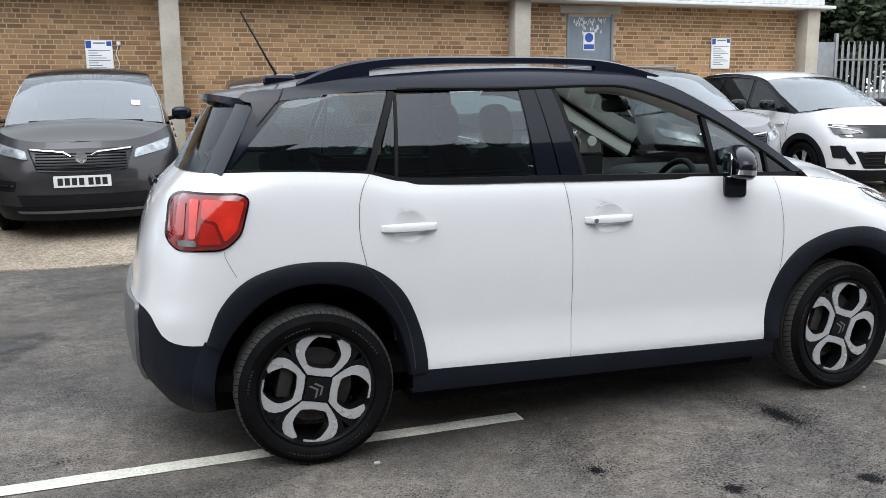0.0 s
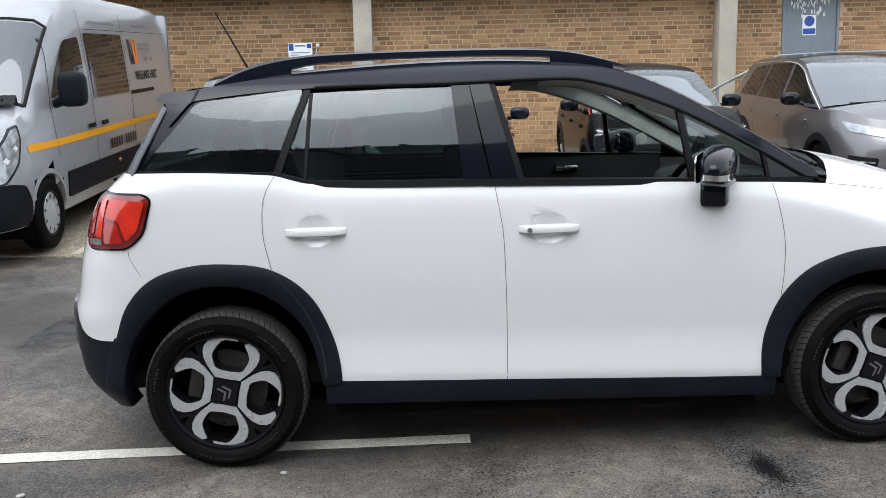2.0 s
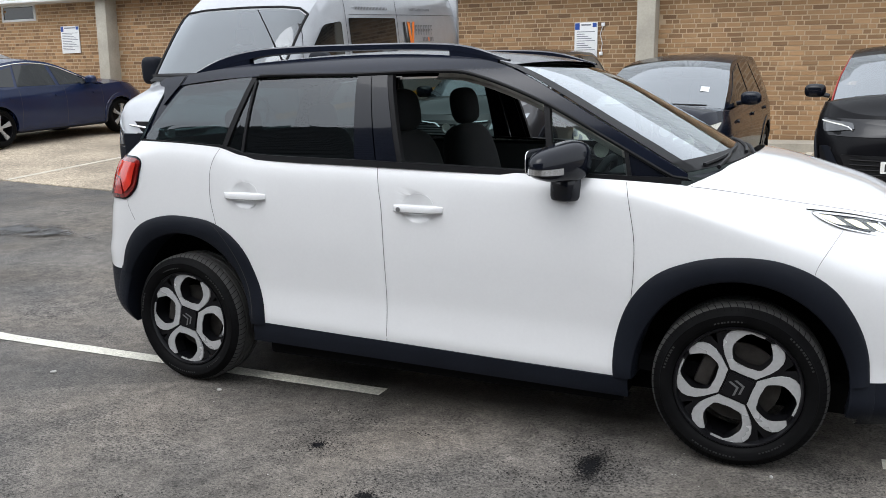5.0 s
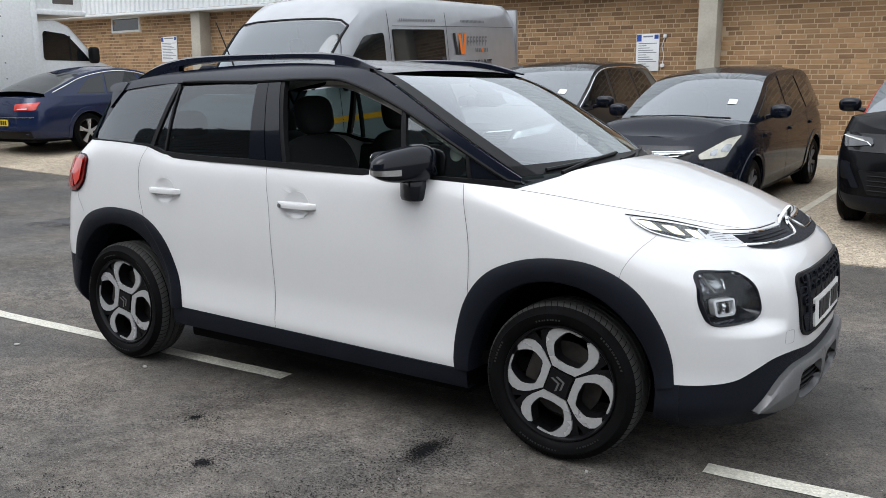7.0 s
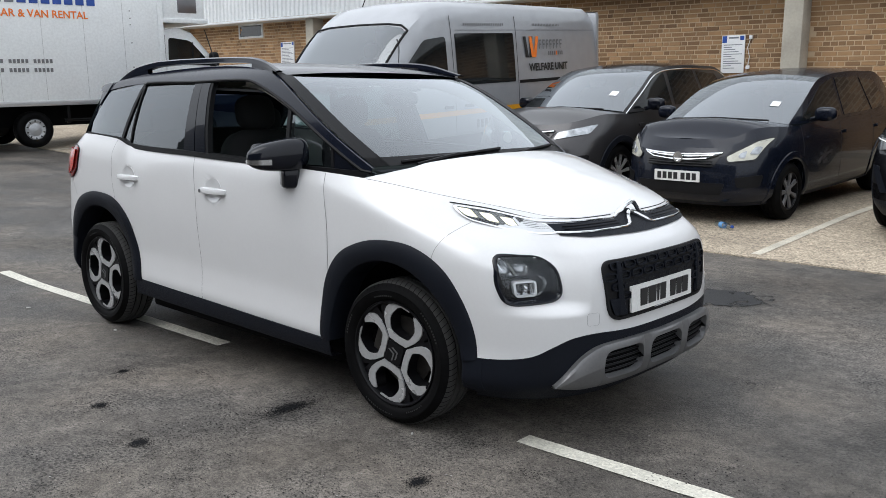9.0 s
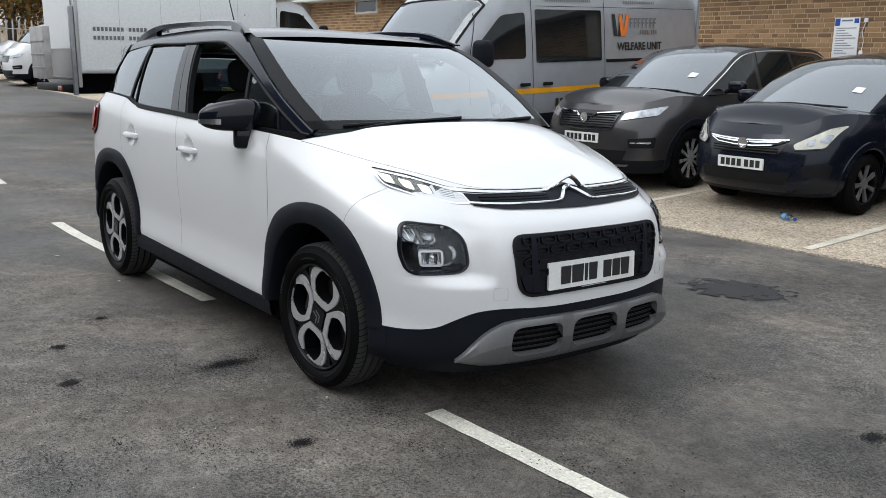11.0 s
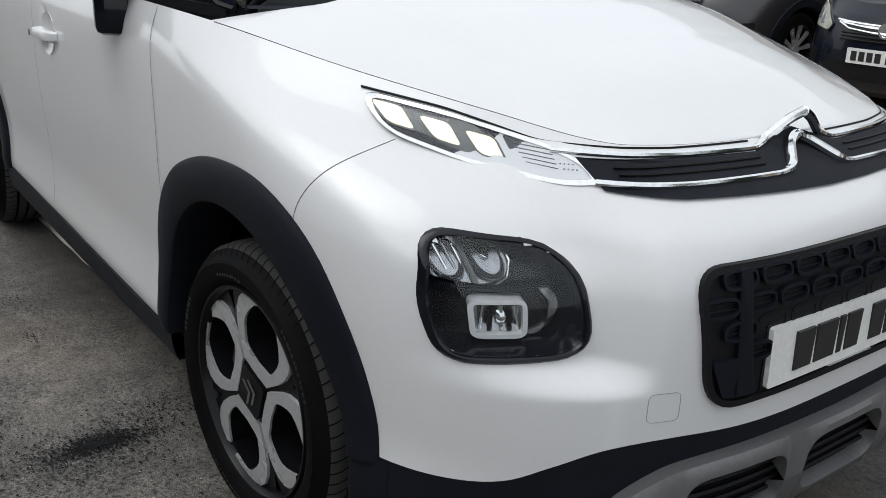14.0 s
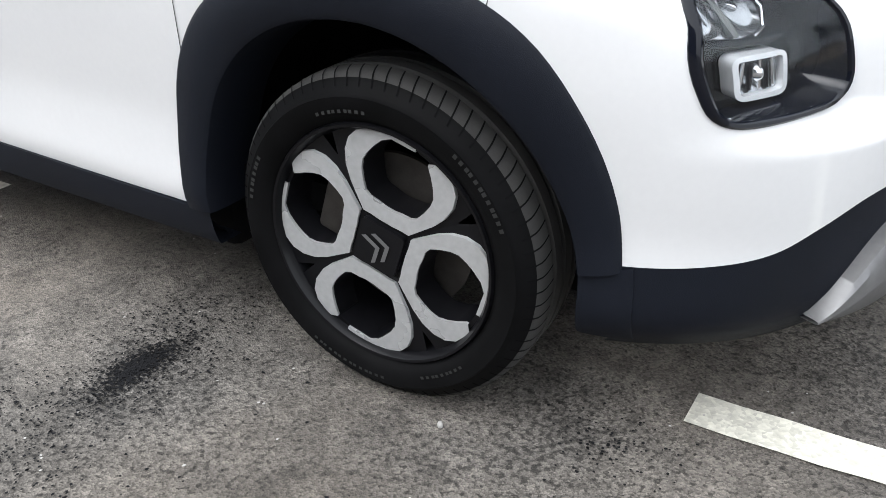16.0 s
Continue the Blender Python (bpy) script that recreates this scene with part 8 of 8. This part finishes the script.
tree(14.6, 17.5, 7.0, 2.2, LEAFD, 8, 14000, "dark evergreen tree close behind the palisade fence")
tree(17.6, 16.6, 6.5, 2.3, LEAFD, 9, 14000, "dark evergreen tree close behind the palisade fence")
tree(15.5, 20.0, 9.0, 2.6, LEAFD, 1, 9000, "dark evergreen tree behind the palisade fence")
tree(19.5, 18.0, 9.0, 3.0, LEAFD, 2, 9000, "dark evergreen tree behind the palisade fence")
tree(23.5, 13.0, 8.5, 3.0, LEAFD, 3, 8000, "dark evergreen tree at the yard's end")
tree(-44.0, 9.0, 8.0, 3.0, LEAFA, 4, 7000, "autumn tree with thinning brown leaves behind the fence")
tree(-46.0, 4.5, 8.5, 3.2, LEAFD, 5, 7000, "green tree behind the pale fence")
tree(-47.0, 14.0, 9.0, 3.4, LEAFA, 6, 7000, "autumn tree with thinning brown leaves behind the fence")
tree(-52.0, 1.0, 9.0, 3.6, LEAFA, 7, 6000, "autumn tree with thinning brown leaves behind the fence")

# ---- marks and litter on the tarmac ----
def blotch(name, cx, cy, rx, ry, turn, material, label, seed, lift=0.003, rag=0.35):
    pts = []
    for k in range(48):
        a = 2 * math.pi * k / 48
        q = 1 + rag * noise.noise((seed + 1.7 * math.cos(a), 1.7 * math.sin(a), seed)) + rag * 0.6 * noise.noise((seed + 6 * math.cos(a), 6 * math.sin(a), 3))
        u, v = rx * q * math.cos(a), ry * q * math.sin(a)
        c, s = math.cos(radians(turn)), math.sin(radians(turn))
        pts.append((u * c - v * s, u * s + v * c))
    bm = bmesh.new()
    f = [bm.verts.new((x, y, 0)) for x, y in pts]
    bm.faces.new(f)
    z = ground_z(cx, cy) + lift
    return tagged(part(name, bm, material, smooth=False, m=pose(cx, cy, z)), label, "stain", kind="structure")


def specks(name, cx, cy, rx, ry, n, size, material, label, seed):
    """Loose dark grains round a broken patch of tarmac."""
    rng = random.Random(seed)
    bm = bmesh.new()
    for k in range(n):
        x, y = cx + rng.gauss(0, rx), cy + rng.gauss(0, ry)
        s = size * rng.uniform(0.4, 1.2)
        a0 = rng.uniform(0, 6.3)
        bm.faces.new([bm.verts.new((x + s * rng.uniform(0.6, 1.2) * math.cos(a0 + a), y + s * rng.uniform(0.6, 1.2) * math.sin(a0 + a), ground_z(x, y) + 0.0045)) for a in (0, 1.2, 2.5, 3.8, 5.1)])
    return tagged(part(name, bm, material, smooth=False), label, "stain", kind="stuff")


for i, (x, y, rx, ry, turn, ma, lab, rag) in enumerate((
        (2.11, -0.15, 0.085, 0.19, -12, STAIN, "broken dark patch in the tarmac", 0.7), (1.03, -0.40, 0.07, 0.06, 20, STAIN, "small dark oil spot on tarmac", 0.7),
        (1.43, -0.74, 0.09, 0.07, 0, STAIN, "small dark oil spot on tarmac", 0.7), (1.97, -0.82, 0.10, 0.08, 30, STAIN, "small dark oil spot on tarmac", 0.8),
        (3.10, -0.30, 0.07, 0.10, 10, STAIN, "small dark oil spot on tarmac", 0.7), (4.33, 1.61, 0.07, 0.12, 10, STAIN, "small dark oil spot on tarmac", 0.5),
        (-1.64, 2.32, 0.55, 0.45, 15, DAMP, "damp dark patch on tarmac", 0.6), (2.57, 3.33, 0.48, 0.27, 38, DARKPATCH, "damp dark patch on tarmac", 0.5),
        (0.6, 2.9, 0.7, 0.4, 5, DAMP, "damp dark patch on tarmac", 0.7), (-4.5, 2.6, 1.2, 0.35, -5, DAMP, "damp dark patch on tarmac", 0.7))):
    blotch("tarmac_stain", x, y - 0.025, rx, ry, turn, ma, lab, 3.1 * i + 1, 0.003 + 0.0002 * i, rag)
for i, (x, y, rx, ry, n) in enumerate(((2.11, -0.15, 0.07, 0.16, 260), (1.03, -0.40, 0.09, 0.06, 90), (1.43, -0.74, 0.10, 0.08, 90), (1.97, -0.82, 0.14, 0.10, 120), (3.10, -0.30, 0.08, 0.10, 60), (2.16, -0.55, 0.16, 0.12, 120), (3.05, 0.12, 0.06, 0.05, 30))):
    specks("loose_grains", x, y - 0.025, rx, ry, n * 4, 0.0034, GRAIN, "loose dark grains of broken tarmac", 40 + i)
def pitting(seed, x0, x1, y0, y1, clusters):
    """Dark pits where the surface has lost its stones, in loose drifts."""
    rng = random.Random(seed)
    verts, faces = [], []
    for _ in range(clusters):
        cx, cy = rng.uniform(x0, x1), rng.uniform(y0, y1)
        if 0.05 < cy < 1.7 and -0.6 < cx < 3.3:
            continue
        sx, sy, n = rng.uniform(0.03, 0.16), rng.uniform(0.02, 0.07), rng.randint(10, 70)
        for _ in range(n):
            x, y = cx + rng.gauss(0, sx), cy + rng.gauss(0, sy)
            a0, r = rng.uniform(0, 6.3), rng.uniform(0.0012, 0.0040)
            k = len(verts)
            verts += [(x + 1.5 * r * rng.uniform(0.6, 1.2) * math.cos(a0 + a), y + r * rng.uniform(0.6, 1.2) * math.sin(a0 + a), ground_z(x, y) + 0.0042) for a in (0, 1.2, 2.5, 3.8, 5.1)]
            faces.append(tuple(range(k, k + 5)))
    me = bpy.data.meshes.new("tarmac_pits")
    me.from_pydata(verts, [], faces)
    me.materials.append(GRAIN)
    tagged(new("tarmac_pits", me), "dark pits worn into the tarmac", "tarmac", kind="stuff")


pitting(11, -3.0, 6.5, -2.2, 0.1, 150)
pitting(12, 2.8, 7.0, 0.1, 4.4, 70)
pitting(13, -9.0, -0.6, 0.1, 4.4, 90)
PALE = mat("pale_grit", (0.36, 0.35, 0.33), 0.8)
specks("pale_grit", 1.2, -0.6, 1.6, 0.9, 160, 0.004, PALE, "scattered pale grit on tarmac", 71)
specks("pale_grit", 3.0, -0.2, 0.8, 0.5, 90, 0.003, PALE, "scattered pale grit on tarmac", 72)
for i, (x, y, s) in enumerate(((0.222, -0.035, 0.014), (-0.76, -0.16, 0.018), (-1.0, -0.5, 0.010), (2.75, 0.02, 0.008))):
    part_ob = part("pebble", blob((0, 0, 0.004), (s, s * 0.7, 0.006), 2.4, 10, 6), PALE, m=pose(x, y - 0.025, ground_z(x, y), 0, 0, 40 * i))
    tagged(part_ob, "small white stone lying on tarmac", "stone", "loose stones")
bot = thing("plastic_bottle", "empty clear plastic bottle lying on the gravel", "bottle", Matrix.Translation((1.38, 5.86, ground_z(1.38, 5.86) + 0.045)) @ pose(0, 0, 0, 90, 0, 65))
part("bottle_body", lathe([(0.0, -0.10), (0.030, -0.10), (0.032, -0.09), (0.029, -0.03), (0.032, 0.0), (0.029, 0.03), (0.031, 0.07), (0.014, 0.11), (0.013, 0.125)], 16, "z"), glass("bottle_plastic", (0.85, 0.9, 0.92), 0.06, 0.05), bot)
part("bottle_label", lathe([(0.0328, -0.035), (0.0328, 0.02)], 16, "z"), mat("blue_label", (0.15, 0.35, 0.65), 0.4), bot)
part("bottle_cap", lathe([(0.014, 0.125), (0.016, 0.127), (0.016, 0.142), (0, 0.142)], 12, "z"), SIGNB, bot)
brickwork()
